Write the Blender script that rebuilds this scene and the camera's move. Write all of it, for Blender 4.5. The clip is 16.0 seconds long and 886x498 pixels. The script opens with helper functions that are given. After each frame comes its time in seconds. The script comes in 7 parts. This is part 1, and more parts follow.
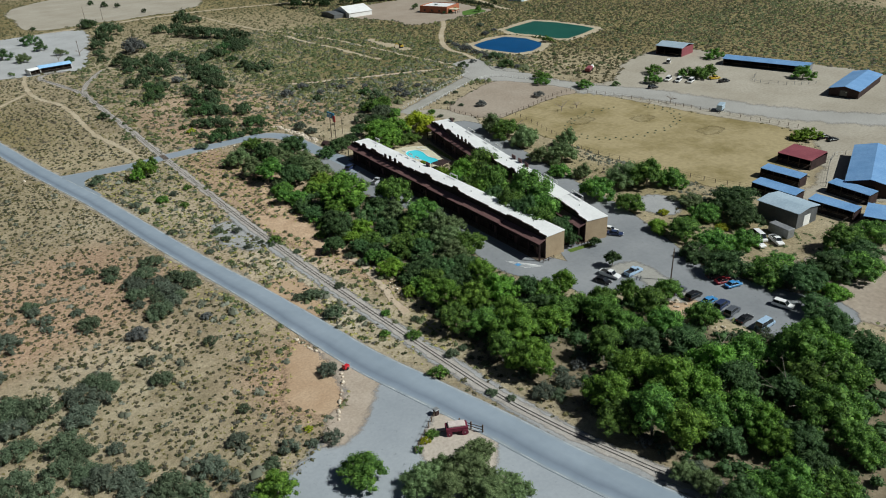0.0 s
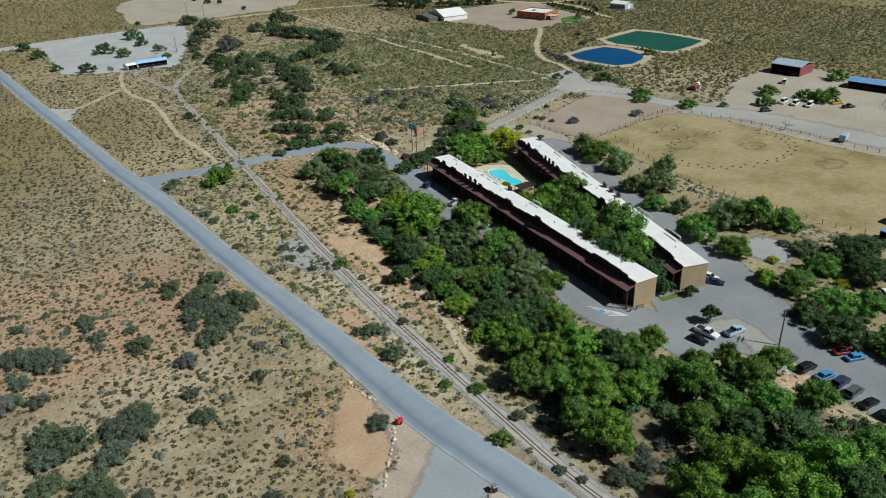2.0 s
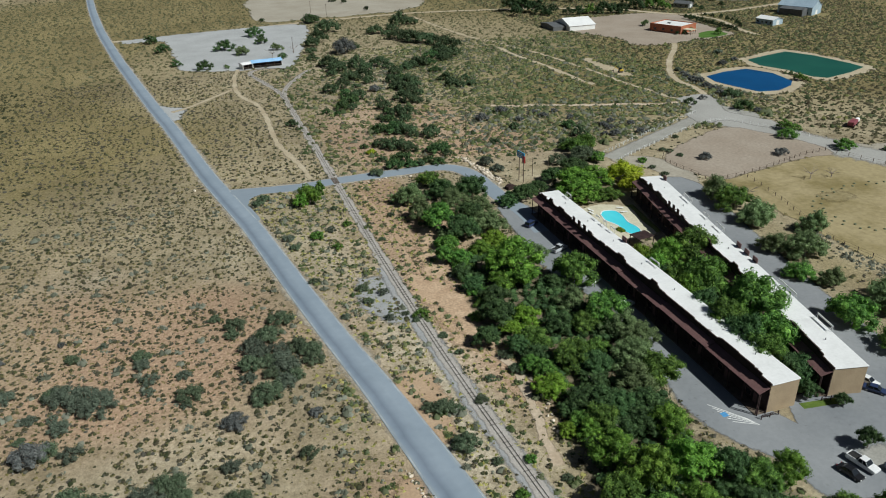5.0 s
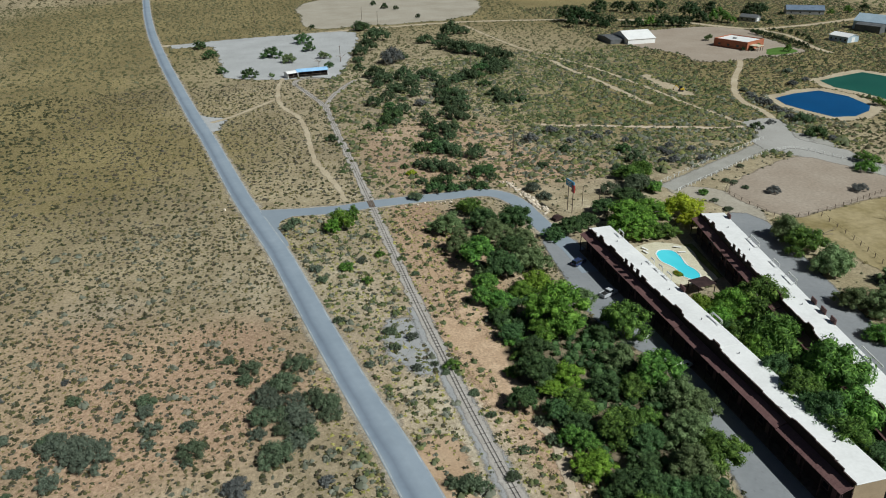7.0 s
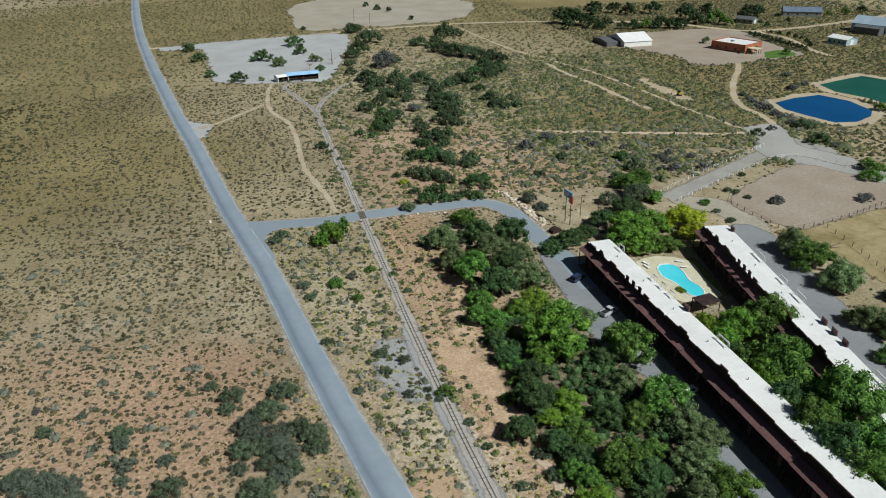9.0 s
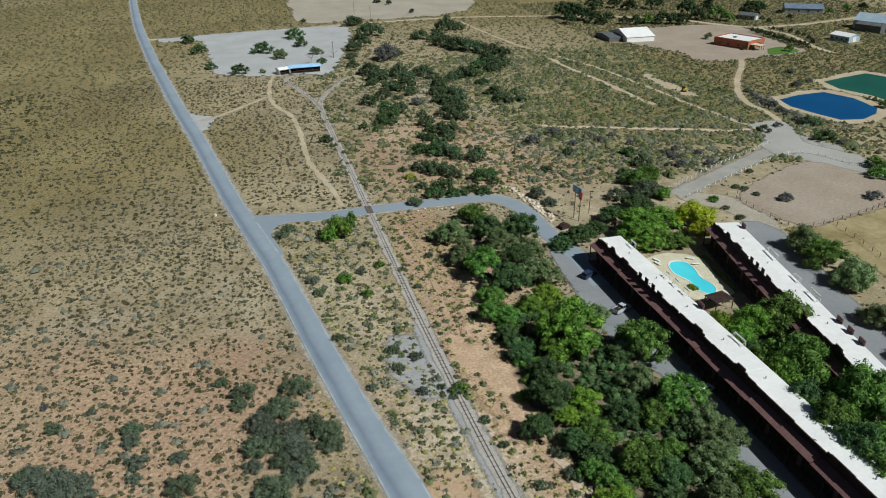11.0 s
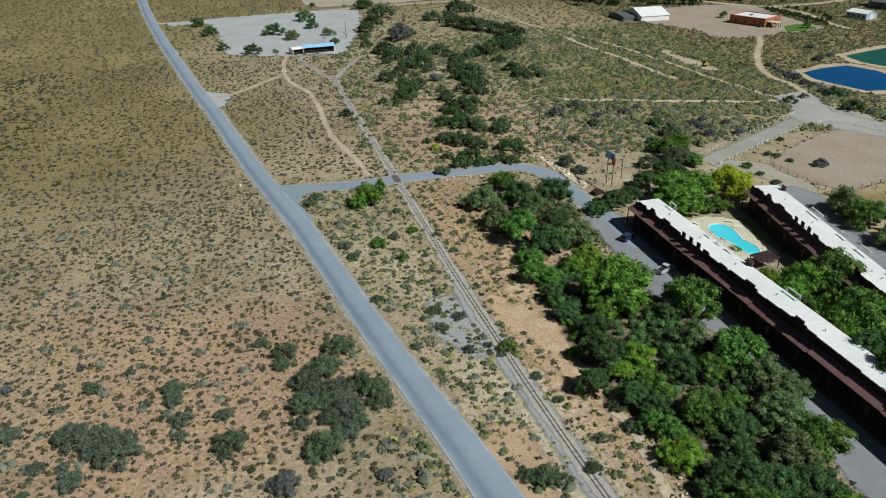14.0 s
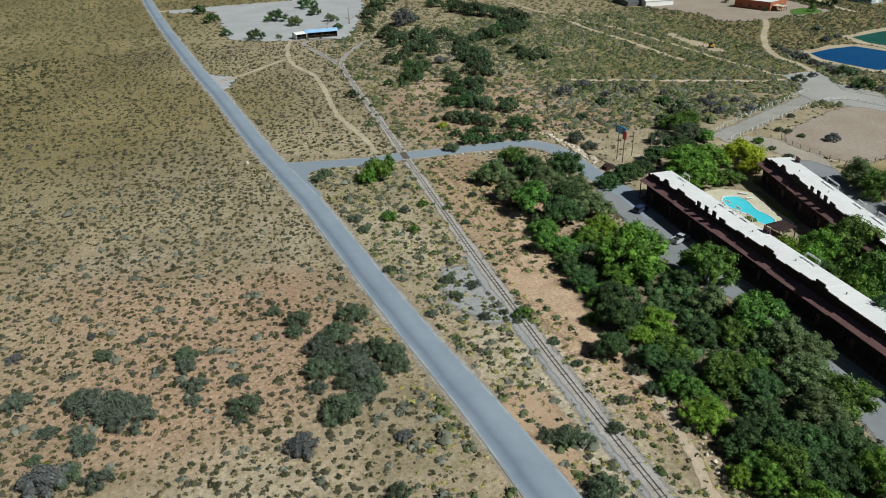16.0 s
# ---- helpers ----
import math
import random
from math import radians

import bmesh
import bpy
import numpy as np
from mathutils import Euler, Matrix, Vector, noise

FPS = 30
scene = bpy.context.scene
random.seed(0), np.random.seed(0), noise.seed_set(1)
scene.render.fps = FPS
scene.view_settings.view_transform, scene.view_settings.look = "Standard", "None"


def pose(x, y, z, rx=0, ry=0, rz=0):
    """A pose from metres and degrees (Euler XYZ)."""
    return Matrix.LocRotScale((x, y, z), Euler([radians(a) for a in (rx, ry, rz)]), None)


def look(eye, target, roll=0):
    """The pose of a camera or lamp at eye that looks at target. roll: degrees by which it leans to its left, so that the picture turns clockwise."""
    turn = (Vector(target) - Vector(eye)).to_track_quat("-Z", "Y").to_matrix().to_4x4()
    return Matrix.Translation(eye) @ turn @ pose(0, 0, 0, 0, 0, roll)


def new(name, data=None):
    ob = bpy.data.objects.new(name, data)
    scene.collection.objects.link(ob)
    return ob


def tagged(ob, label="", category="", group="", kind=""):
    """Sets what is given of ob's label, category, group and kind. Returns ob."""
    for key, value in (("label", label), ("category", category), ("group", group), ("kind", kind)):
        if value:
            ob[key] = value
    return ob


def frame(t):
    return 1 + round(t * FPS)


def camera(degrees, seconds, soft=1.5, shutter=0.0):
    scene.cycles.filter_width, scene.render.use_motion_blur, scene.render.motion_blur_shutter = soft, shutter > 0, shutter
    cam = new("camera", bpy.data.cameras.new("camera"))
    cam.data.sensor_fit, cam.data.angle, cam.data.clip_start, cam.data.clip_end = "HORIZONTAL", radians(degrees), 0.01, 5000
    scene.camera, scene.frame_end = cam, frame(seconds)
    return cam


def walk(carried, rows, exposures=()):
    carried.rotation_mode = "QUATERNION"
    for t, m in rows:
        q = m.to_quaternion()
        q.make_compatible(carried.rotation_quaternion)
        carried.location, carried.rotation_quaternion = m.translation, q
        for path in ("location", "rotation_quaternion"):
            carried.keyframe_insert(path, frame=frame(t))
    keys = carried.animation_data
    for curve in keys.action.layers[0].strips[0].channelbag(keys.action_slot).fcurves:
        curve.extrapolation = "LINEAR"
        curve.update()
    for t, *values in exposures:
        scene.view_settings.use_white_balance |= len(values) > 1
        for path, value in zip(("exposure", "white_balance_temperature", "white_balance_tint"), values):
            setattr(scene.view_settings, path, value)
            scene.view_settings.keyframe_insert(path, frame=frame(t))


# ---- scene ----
cam = camera(62.4, 16.0, 1.0)
PATH = [
    (0, (0.026, -0.321, 85.459), (1.056, 1.135, 84.554), -2.5),
    (0.5, (3.142, 2.948, 85.496), (4.121, 4.441, 84.594), -2.4),
    (1, (6.153, 6.253, 85.492), (7.078, 7.781, 84.593), -2.3),
    (1.5, (8.962, 9.673, 85.547), (9.842, 11.229, 84.649), -2.2),
    (2, (11.81, 13.037, 85.536), (12.646, 14.618, 84.64), -2.1),
    (2.5, (14.492, 16.498, 85.697), (15.284, 18.102, 84.802), -2.0),
    (3, (17.08, 20.13, 85.803), (17.827, 21.756, 84.909), -2.0),
    (3.5, (19.485, 23.714, 85.921), (20.187, 25.36, 85.029), -1.8),
    (4, (21.902, 27.455, 86.025), (22.558, 29.121, 85.134), -1.8),
    (4.5, (24.191, 31.284, 86.138), (24.801, 32.968, 85.248), -1.7),
    (4.7, (25.0, 32.846, 86.232), (25.592, 34.536, 85.342), -1.6),
    (6.8, (33.215, 49.725, 86.969), (33.655, 51.466, 86.089), -1.2),
    (7, (33.852, 51.142, 87.006), (34.294, 52.884, 86.128), -1.1),
    (7.5, (35.037, 54.151, 87.108), (35.483, 55.892, 86.231), -1.1),
    (8, (35.808, 56.592, 87.121), (36.259, 58.332, 86.243), -1.1),
    (8.5, (36.322, 58.2, 87.165), (36.776, 59.939, 86.287), -1.1),
    (11, (32.776, 61.909, 86.668), (33.247, 63.635, 85.776), -0.4),
    (11.5, (30.987, 62.778, 85.355), (31.457, 64.504, 84.459), -0.5),
    (12, (29.355, 63.587, 83.978), (29.826, 65.312, 83.082), -0.6),
    (12.5, (27.985, 63.975, 82.537), (28.454, 65.7, 81.64), -0.8),
    (13, (26.697, 64.195, 81.121), (27.166, 65.919, 80.221), -0.8),
    (13.5, (25.562, 64.315, 79.557), (26.032, 66.037, 78.655), -0.9),
    (14, (24.557, 64.327, 77.998), (25.026, 66.049, 77.096), -0.9),
    (14.5, (23.541, 64.269, 76.504), (24.01, 65.99, 75.6), -1.0),
    (15, (22.58, 64.232, 75.03), (23.049, 65.952, 74.123), -1.0),
    (15.5, (21.83, 64.305, 73.519), (22.298, 66.025, 72.61), -1.2),
    (16, (21.628, 64.26, 72.161), (22.096, 65.978, 71.251), -1.2),
]
walk(cam, [(t, look(eye, target, roll)) for t, eye, target, roll in PATH])

# ---- light ----
SUN_FROM = Vector((0.64, -0.74, 1.0)).normalized()   # towards the sun
world = bpy.data.worlds.new("sky")
scene.world = world
world.use_nodes = True
wn = world.node_tree.nodes
sky = wn.new("ShaderNodeTexSky")
sky.sky_type = "NISHITA"
sky.sun_disc = False
sky.sun_elevation = math.asin(SUN_FROM.z)
sky.sun_rotation = math.atan2(SUN_FROM.x, SUN_FROM.y)
wn["Background"].inputs["Strength"].default_value = 0.021
world.node_tree.links.new(sky.outputs["Color"], wn["Background"].inputs["Color"])
sun_data = bpy.data.lights.new("sun", "SUN")
sun_data.energy = 4.5
sun_data.angle = radians(0.53)
sun_data.color = (0.955, 1.0, 0.965)
sun = new("sun", sun_data)
sun.matrix_world = look(SUN_FROM * 300, (0, 0, 0))
scene.view_settings.exposure = 0.0


# ---- materials ----
def ramp_between(nt, fac, colours):
    r = nt.nodes.new("ShaderNodeValToRGB")
    while len(r.color_ramp.elements) < len(colours):
        r.color_ramp.elements.new(0.5)
    for e, (p, c) in zip(r.color_ramp.elements, colours):
        e.position, e.color = p, (*c, 1)
    nt.links.new(fac, r.inputs[0])
    return r.outputs[0]


def noise_node(nt, scale, detail=4.0, rough=0.6, coords=None):
    n = nt.nodes.new("ShaderNodeTexNoise")
    n.inputs["Scale"].default_value, n.inputs["Detail"].default_value, n.inputs["Roughness"].default_value = scale, detail, rough
    if coords is not None:
        nt.links.new(coords, n.inputs["Vector"])
    return n.outputs["Fac"]


def mix(nt, kind, fac, a, b):
    m = nt.nodes.new("ShaderNodeMix")
    m.data_type, m.blend_type = "RGBA", kind
    for sock, v in ((m.inputs[0], fac), (m.inputs[6], a), (m.inputs[7], b)):
        if isinstance(v, (int, float)):
            sock.default_value = v
        elif isinstance(v, tuple):
            sock.default_value = (*v, 1)
        else:
            nt.links.new(v, sock)
    return m.outputs[2]


def material(name, dark, light, scale=1.0, rough=0.85, fine=12.0, bump=0.3, spread=(0.3, 0.7), metal=0.0, per_object=0.0, bump_distance=0.05, spec=0.3, grain=0.35):
    """A worn surface: two scales of variation between two colours, and a fine relief."""
    m = bpy.data.materials.new(name)
    m.use_nodes = True
    nt = m.node_tree
    p = nt.nodes["Principled BSDF"]
    geo = nt.nodes.new("ShaderNodeNewGeometry")
    big = noise_node(nt, scale, 5, 0.6, geo.outputs["Position"])
    small = noise_node(nt, fine, 3, 0.6, geo.outputs["Position"])
    col = ramp_between(nt, big, [(spread[0], dark), (spread[1], light)])
    col = mix(nt, "OVERLAY", grain, col, small)
    if per_object:
        info = nt.nodes.new("ShaderNodeObjectInfo")
        hsv = nt.nodes.new("ShaderNodeHueSaturation")
        mr = nt.nodes.new("ShaderNodeMapRange")
        nt.links.new(info.outputs["Random"], mr.inputs[0])
        mr.inputs[3].default_value, mr.inputs[4].default_value = 1 - per_object, 1 + per_object
        nt.links.new(mr.outputs[0], hsv.inputs["Value"])
        nt.links.new(col, hsv.inputs["Color"])
        col = hsv.outputs[0]
    nt.links.new(col, p.inputs["Base Color"])
    p.inputs["Roughness"].default_value, p.inputs["Metallic"].default_value = rough, metal
    p.inputs["Specular IOR Level"].default_value = spec
    if bump:
        b = nt.nodes.new("ShaderNodeBump")
        b.inputs["Strength"].default_value, b.inputs["Distance"].default_value = bump, bump_distance
        nt.links.new(small, b.inputs["Height"])
        nt.links.new(b.outputs[0], p.inputs["Normal"])
    return m


def leaf_material(name, colours, translucent=0.3, rough=0.7, blotch=0.6, blend=0.5):
    """Foliage: colour by leaf, by plant and by blotches through the crown."""
    m = bpy.data.materials.new(name)
    m.use_nodes = True
    nt = m.node_tree
    p = nt.nodes["Principled BSDF"]
    geo = nt.nodes.new("ShaderNodeNewGeometry")
    info = nt.nodes.new("ShaderNodeObjectInfo")
    n = noise_node(nt, blotch, 3, 0.6, geo.outputs["Position"])
    add = nt.nodes.new("ShaderNodeMath")
    add.operation = "MULTIPLY_ADD"
    nt.links.new(geo.outputs["Random Per Island"], add.inputs[0])
    add.inputs[1].default_value = 1 - blend
    half = nt.nodes.new("ShaderNodeMath")
    half.operation = "MULTIPLY"
    half.inputs[1].default_value = blend
    nt.links.new(n, half.inputs[0])
    nt.links.new(half.outputs[0], add.inputs[2])
    col = ramp_between(nt, add.outputs[0], [(i / (len(colours) - 1) * 0.7 + 0.15, c) for i, c in enumerate(colours)])
    hsv = nt.nodes.new("ShaderNodeHueSaturation")
    for sock, lo, hi in (("Hue", 0.485, 0.515), ("Value", 0.78, 1.22)):
        mr = nt.nodes.new("ShaderNodeMapRange")
        nt.links.new(info.outputs["Random"], mr.inputs[0])
        mr.inputs[3].default_value, mr.inputs[4].default_value = lo, hi
        nt.links.new(mr.outputs[0], hsv.inputs[sock])
    nt.links.new(col, hsv.inputs["Color"])
    nt.links.new(hsv.outputs[0], p.inputs["Base Color"])
    p.inputs["Roughness"].default_value = rough
    p.inputs["Specular IOR Level"].default_value = 0.25
    if translucent:
        tr = nt.nodes.new("ShaderNodeBsdfTranslucent")
        nt.links.new(hsv.outputs[0], tr.inputs["Color"])
        ms = nt.nodes.new("ShaderNodeMixShader")
        ms.inputs[0].default_value = translucent
        nt.links.new(p.outputs[0], ms.inputs[1])
        nt.links.new(tr.outputs[0], ms.inputs[2])
        nt.links.new(ms.outputs[0], nt.nodes["Material Output"].inputs["Surface"])
    return m


def soil_material():
    """Desert soil: sand, red earth, pale dust and dry grass, by zone and noise."""
    m = bpy.data.materials.new("desert_soil")
    m.use_nodes = True
    nt = m.node_tree
    p = nt.nodes["Principled BSDF"]
    geo = nt.nodes.new("ShaderNodeNewGeometry")
    pos = geo.outputs["Position"]
    wide = noise_node(nt, 0.02, 5, 0.55, pos)
    mid = noise_node(nt, 0.16, 5, 0.65, pos)
    fine = noise_node(nt, 1.3, 4, 0.7, pos)
    grit = noise_node(nt, 6.0, 3, 0.7, pos)
    sand = ramp_between(nt, mid, [(0.3, (0.248, 0.203, 0.130)), (0.5, (0.328, 0.279, 0.188)), (0.72, (0.432, 0.376, 0.270))])
    zones = []
    for key in ("red", "pale", "grass"):
        a = nt.nodes.new("ShaderNodeAttribute")
        a.attribute_name = key
        mm = nt.nodes.new("ShaderNodeMath")
        mm.operation = "MULTIPLY_ADD"
        nt.links.new(mid, mm.inputs[0])
        mm.inputs[1].default_value = 1.4
        s = nt.nodes.new("ShaderNodeMath")
        s.operation = "SUBTRACT"
        nt.links.new(a.outputs["Fac"], s.inputs[0])
        s.inputs[1].default_value = 0.7
        nt.links.new(s.outputs[0], mm.inputs[2])
        mu = nt.nodes.new("ShaderNodeMath")
        mu.operation = "MULTIPLY"
        mu.use_clamp = True
        nt.links.new(mm.outputs[0], mu.inputs[0])
        nt.links.new(a.outputs["Fac"], mu.inputs[1])
        mc = nt.nodes.new("ShaderNodeMath")
        mc.operation = "MULTIPLY"
        mc.use_clamp = True
        nt.links.new(mu.outputs[0], mc.inputs[0])
        mc.inputs[1].default_value = 2.2
        zones.append(mc.outputs[0])
    red = ramp_between(nt, fine, [(0.3, (0.335, 0.225, 0.148)), (0.7, (0.445, 0.32, 0.228))])
    pale = ramp_between(nt, fine, [(0.3, (0.42, 0.365, 0.28)), (0.7, (0.53, 0.475, 0.38))])
    grass = ramp_between(nt, fine, [(0.3, (0.165, 0.135, 0.062)), (0.7, (0.282, 0.236, 0.124))])
    col = mix(nt, "MIX", zones[0], sand, red)
    col = mix(nt, "MIX", zones[1], col, pale)
    col = mix(nt, "MIX", zones[2], col, grass)
    blot = ramp_between(nt, wide, [(0.35, (0.82, 0.80, 0.78)), (0.65, (1.12, 1.1, 1.08))])
    col = mix(nt, "MULTIPLY", 1.0, col, blot)
    col = mix(nt, "OVERLAY", 0.7, col, fine)
    col = mix(nt, "OVERLAY", 0.6, col, grit)
    nt.links.new(col, p.inputs["Base Color"])
    p.inputs["Roughness"].default_value = 0.95
    p.inputs["Specular IOR Level"].default_value = 0.1
    b = nt.nodes.new("ShaderNodeBump")
    b.inputs["Strength"].default_value, b.inputs["Distance"].default_value = 0.7, 0.25
    nt.links.new(fine, b.inputs["Height"])
    nt.links.new(b.outputs[0], p.inputs["Normal"])
    return m


SOIL = soil_material()
ASPHALT = material("old_asphalt", (0.215, 0.258, 0.302), (0.262, 0.305, 0.35), 0.03, 0.9, 0.4, 0.03, spec=0.15, grain=0.08)


def road_material():
    """Weathered asphalt: smoother and darker where wheels run, paler towards the dusty edges."""
    m = material("road_asphalt", (0.210, 0.258, 0.312), (0.262, 0.312, 0.370), 0.05, 0.9, 0.5, 0.03, spec=0.15, grain=0.1)
    nt = m.node_tree
    p = nt.nodes["Principled BSDF"]
    base = p.inputs["Base Color"].links[0].from_socket
    att = nt.nodes.new("ShaderNodeAttribute")
    att.attribute_name = "across"
    geo = nt.nodes.new("ShaderNodeNewGeometry")
    wob = noise_node(nt, 0.12, 3, 0.5, geo.outputs["Position"])
    fac = nt.nodes.new("ShaderNodeMath")
    fac.operation = "MULTIPLY_ADD"
    nt.links.new(att.outputs["Fac"], fac.inputs[0])
    fac.inputs[1].default_value = 0.5
    shift = nt.nodes.new("ShaderNodeMath")
    shift.operation = "MULTIPLY_ADD"
    nt.links.new(wob, shift.inputs[0])
    shift.inputs[1].default_value, shift.inputs[2].default_value = 0.16, 0.42
    nt.links.new(shift.outputs[0], fac.inputs[2])
    wear = ramp_between(nt, fac.outputs[0], [(0.03, (1.18, 1.12, 1.02)), (0.12, (0.92, 0.93, 0.95)), (0.27, (0.70, 0.71, 0.74)), (0.43, (0.96, 0.96, 0.96)), (0.62, (1.08, 1.07, 1.05)), (0.88, (1.04, 1.04, 1.03)), (0.98, (1.2, 1.14, 1.05))])
    nt.links.new(mix(nt, "MULTIPLY", 1.0, base, wear), p.inputs["Base Color"])
    return m


ROAD_ASPHALT = road_material()
LOT_ASPHALT = material("lot_asphalt", (0.188, 0.200, 0.215), (0.268, 0.278, 0.290), 0.05, 0.9, 1.0, 0.1, spec=0.15, grain=0.14)
GRAVEL = material("grey_gravel", (0.275, 0.28, 0.285), (0.365, 0.365, 0.365), 0.12, 0.95, 4.0, 0.5, spec=0.1)
DRIVE_GRAVEL = material("drive_gravel", (0.265, 0.292, 0.322), (0.345, 0.372, 0.40), 0.06, 0.95, 1.5, 0.1, spec=0.1, grain=0.12)
PALE_GRAVEL = material("pale_gravel", (0.34, 0.345, 0.345), (0.43, 0.435, 0.44), 0.06, 0.95, 2.0, 0.3, spec=0.1)
FARM_GRAVEL = material("farm_gravel", (0.27, 0.26, 0.235), (0.36, 0.35, 0.32), 0.12, 0.95, 3.0, 0.4, spec=0.1)
RANCH_GRAVEL = material("ranch_gravel", (0.305, 0.295, 0.275), (0.385, 0.375, 0.355), 0.05, 0.95, 2.0, 0.3, spec=0.1)
BALLAST = material("ballast", (0.335, 0.305, 0.275), (0.43, 0.40, 0.37), 0.3, 0.95, 3.0, 0.6, spec=0.1)
PATH_DIRT = material("path_dirt", (0.44, 0.345, 0.25), (0.54, 0.445, 0.345), 0.2, 0.95, 1.5, 0.3, spec=0.1)
PINK_DIRT = material("pink_dirt", (0.39, 0.265, 0.17), (0.475, 0.345, 0.235), 0.15, 0.95, 2.0, 0.4, spec=0.1)
RED_DIRT = material("red_dirt", (0.39, 0.265, 0.172), (0.55, 0.40, 0.275), 0.3, 0.95, 1.8, 0.5, spec=0.1, grain=0.6)
TAN_DIRT = material("tan_dirt", (0.37, 0.30, 0.205), (0.48, 0.41, 0.30), 0.08, 0.95, 1.2, 0.3, spec=0.1)
FIELD = material("dry_field", (0.222, 0.178, 0.082), (0.345, 0.282, 0.160), 0.05, 0.95, 0.6, 0.4, (0.36, 0.56), spec=0.1)
YARD_DIRT = material("yard_dirt", (0.315, 0.28, 0.225), (0.40, 0.365, 0.305), 0.05, 0.95, 1.0, 0.3, spec=0.1)
# leaf litter with the shade beneath the trees put into its brown
SHADED_LITTER = material("leaf_litter", (0.12, 0.098, 0.062), (0.27, 0.22, 0.15), 0.25, 0.95, 2.5, 0.5, spec=0.1)
# trodden dung and dirt, made near black to carry the shade under roofs
SHADED_DUNG = material("dark_trodden_dirt", (0.035, 0.028, 0.022), (0.075, 0.06, 0.048), 0.5, 0.95, 3.0, 0.4)
DRIVE_DUST = material("drive_dust", (0.40, 0.345, 0.29), (0.48, 0.425, 0.37), 0.2, 0.95, 2.0, 0.3, spec=0.1)
PINK_DUST = material("pink_dust", (0.36, 0.295, 0.235), (0.44, 0.37, 0.305), 0.2, 0.95, 2.0, 0.3, spec=0.1)
TRODDEN = material("trodden_ground", (0.212, 0.168, 0.08), (0.315, 0.262, 0.152), 0.2, 0.95, 0.8, 0.4, spec=0.1)
CORRAL_DIRT = material("corral_dirt", (0.295, 0.240, 0.190), (0.36, 0.305, 0.25), 0.06, 0.95, 1.0, 0.3, spec=0.1)
WORN_PAINT = material("worn_paint", (0.25, 0.285, 0.33), (0.47, 0.485, 0.49), 0.25, 0.8, 3.0, 0.0, (0.40, 0.60))
SHOULDER = material("shoulder_dust", (0.365, 0.32, 0.255), (0.45, 0.405, 0.335), 0.3, 0.95, 2.0, 0.3, spec=0.1)
WHITE_ROOF = material("white_roof", (0.68, 0.68, 0.675), (0.79, 0.79, 0.785), 0.15, 0.6, 1.5, 0.05)
DARK_WOOD = material("dark_wood", (0.022, 0.012, 0.012), (0.055, 0.031, 0.029), 0.6, 0.8, 5.0, 0.3)
AWNING = material("brown_awning", (0.120, 0.062, 0.062), (0.19, 0.105, 0.100), 0.25, 0.75, 4.0, 0.3)
STUCCO = material("tan_stucco", (0.30, 0.225, 0.145), (0.38, 0.29, 0.19), 0.4, 0.9, 6.0, 0.2)
WHITE_PAINT = material("white_paint", (0.70, 0.70, 0.69), (0.82, 0.82, 0.80), 0.5, 0.5, 5.0, 0.05)
BLUE_METAL = material("blue_metal_roof", (0.16, 0.33, 0.60), (0.23, 0.42, 0.70), 0.2, 0.45, 2.0, 0.05, metal=0.2)
PALE_BLUE = material("pale_blue_metal", (0.36, 0.47, 0.56), (0.46, 0.57, 0.66), 0.2, 0.45, 2.0, 0.05, metal=0.2)
RED_METAL = material("red_metal", (0.21, 0.055, 0.07), (0.29, 0.085, 0.10), 0.2, 0.5, 2.0, 0.05)
DARK_METAL = material("dark_grey_metal", (0.085, 0.09, 0.095), (0.14, 0.145, 0.15), 0.3, 0.6, 2.0, 0.05)
GREY_METAL = material("grey_metal", (0.20, 0.21, 0.22), (0.30, 0.31, 0.32), 0.3, 0.5, 2.0, 0.05, metal=0.3)
BRICK_RED = material("terracotta_wall", (0.33, 0.11, 0.06), (0.42, 0.16, 0.09), 0.3, 0.9, 2.0, 0.2)
CONCRETE = material("concrete", (0.50, 0.46, 0.33), (0.60, 0.56, 0.43), 0.4, 0.9, 3.0, 0.15)
STONE = material("pale_stone", (0.48, 0.40, 0.31), (0.66, 0.58, 0.48), 0.8, 0.9, 5.0, 0.4, per_object=0.15)
BARK = material("bark", (0.20, 0.17, 0.14), (0.38, 0.34, 0.29), 1.5, 0.9, 8.0, 0.6)
DEADWOOD = material("dead_wood", (0.22, 0.18, 0.15), (0.34, 0.29, 0.25), 1.5, 0.9, 8.0, 0.5)
POLE_WOOD = material("pole_wood", (0.09, 0.065, 0.05), (0.17, 0.13, 0.10), 1.5, 0.9, 8.0, 0.4)
TIE_WOOD = material("tie_wood", (0.19, 0.176, 0.163), (0.29, 0.27, 0.252), 1.0, 0.9, 8.0, 0.4, per_object=0.5)
RAIL_STEEL = material("rail_steel", (0.12, 0.108, 0.10), (0.19, 0.175, 0.165), 1.0, 0.6, 8.0, 0.2, metal=0.3)
RUBBER = material("rubber", (0.015, 0.015, 0.016), (0.03, 0.03, 0.03), 3.0, 0.8, 8.0, 0.1)
CHROME = material("wheel_alloy", (0.35, 0.35, 0.36), (0.5, 0.5, 0.5), 3.0, 0.35, 8.0, 0.0, metal=0.8)
GLASS_DARK = material("tinted_glass", (0.012, 0.015, 0.018), (0.02, 0.024, 0.03), 3.0, 0.08, 8.0, 0.0, spec=0.6)


def gloss(name, colour):
    return material(name, tuple(c * 0.9 for c in colour), colour, 0.5, 0.35, 3.0, 0.0, spec=0.5)


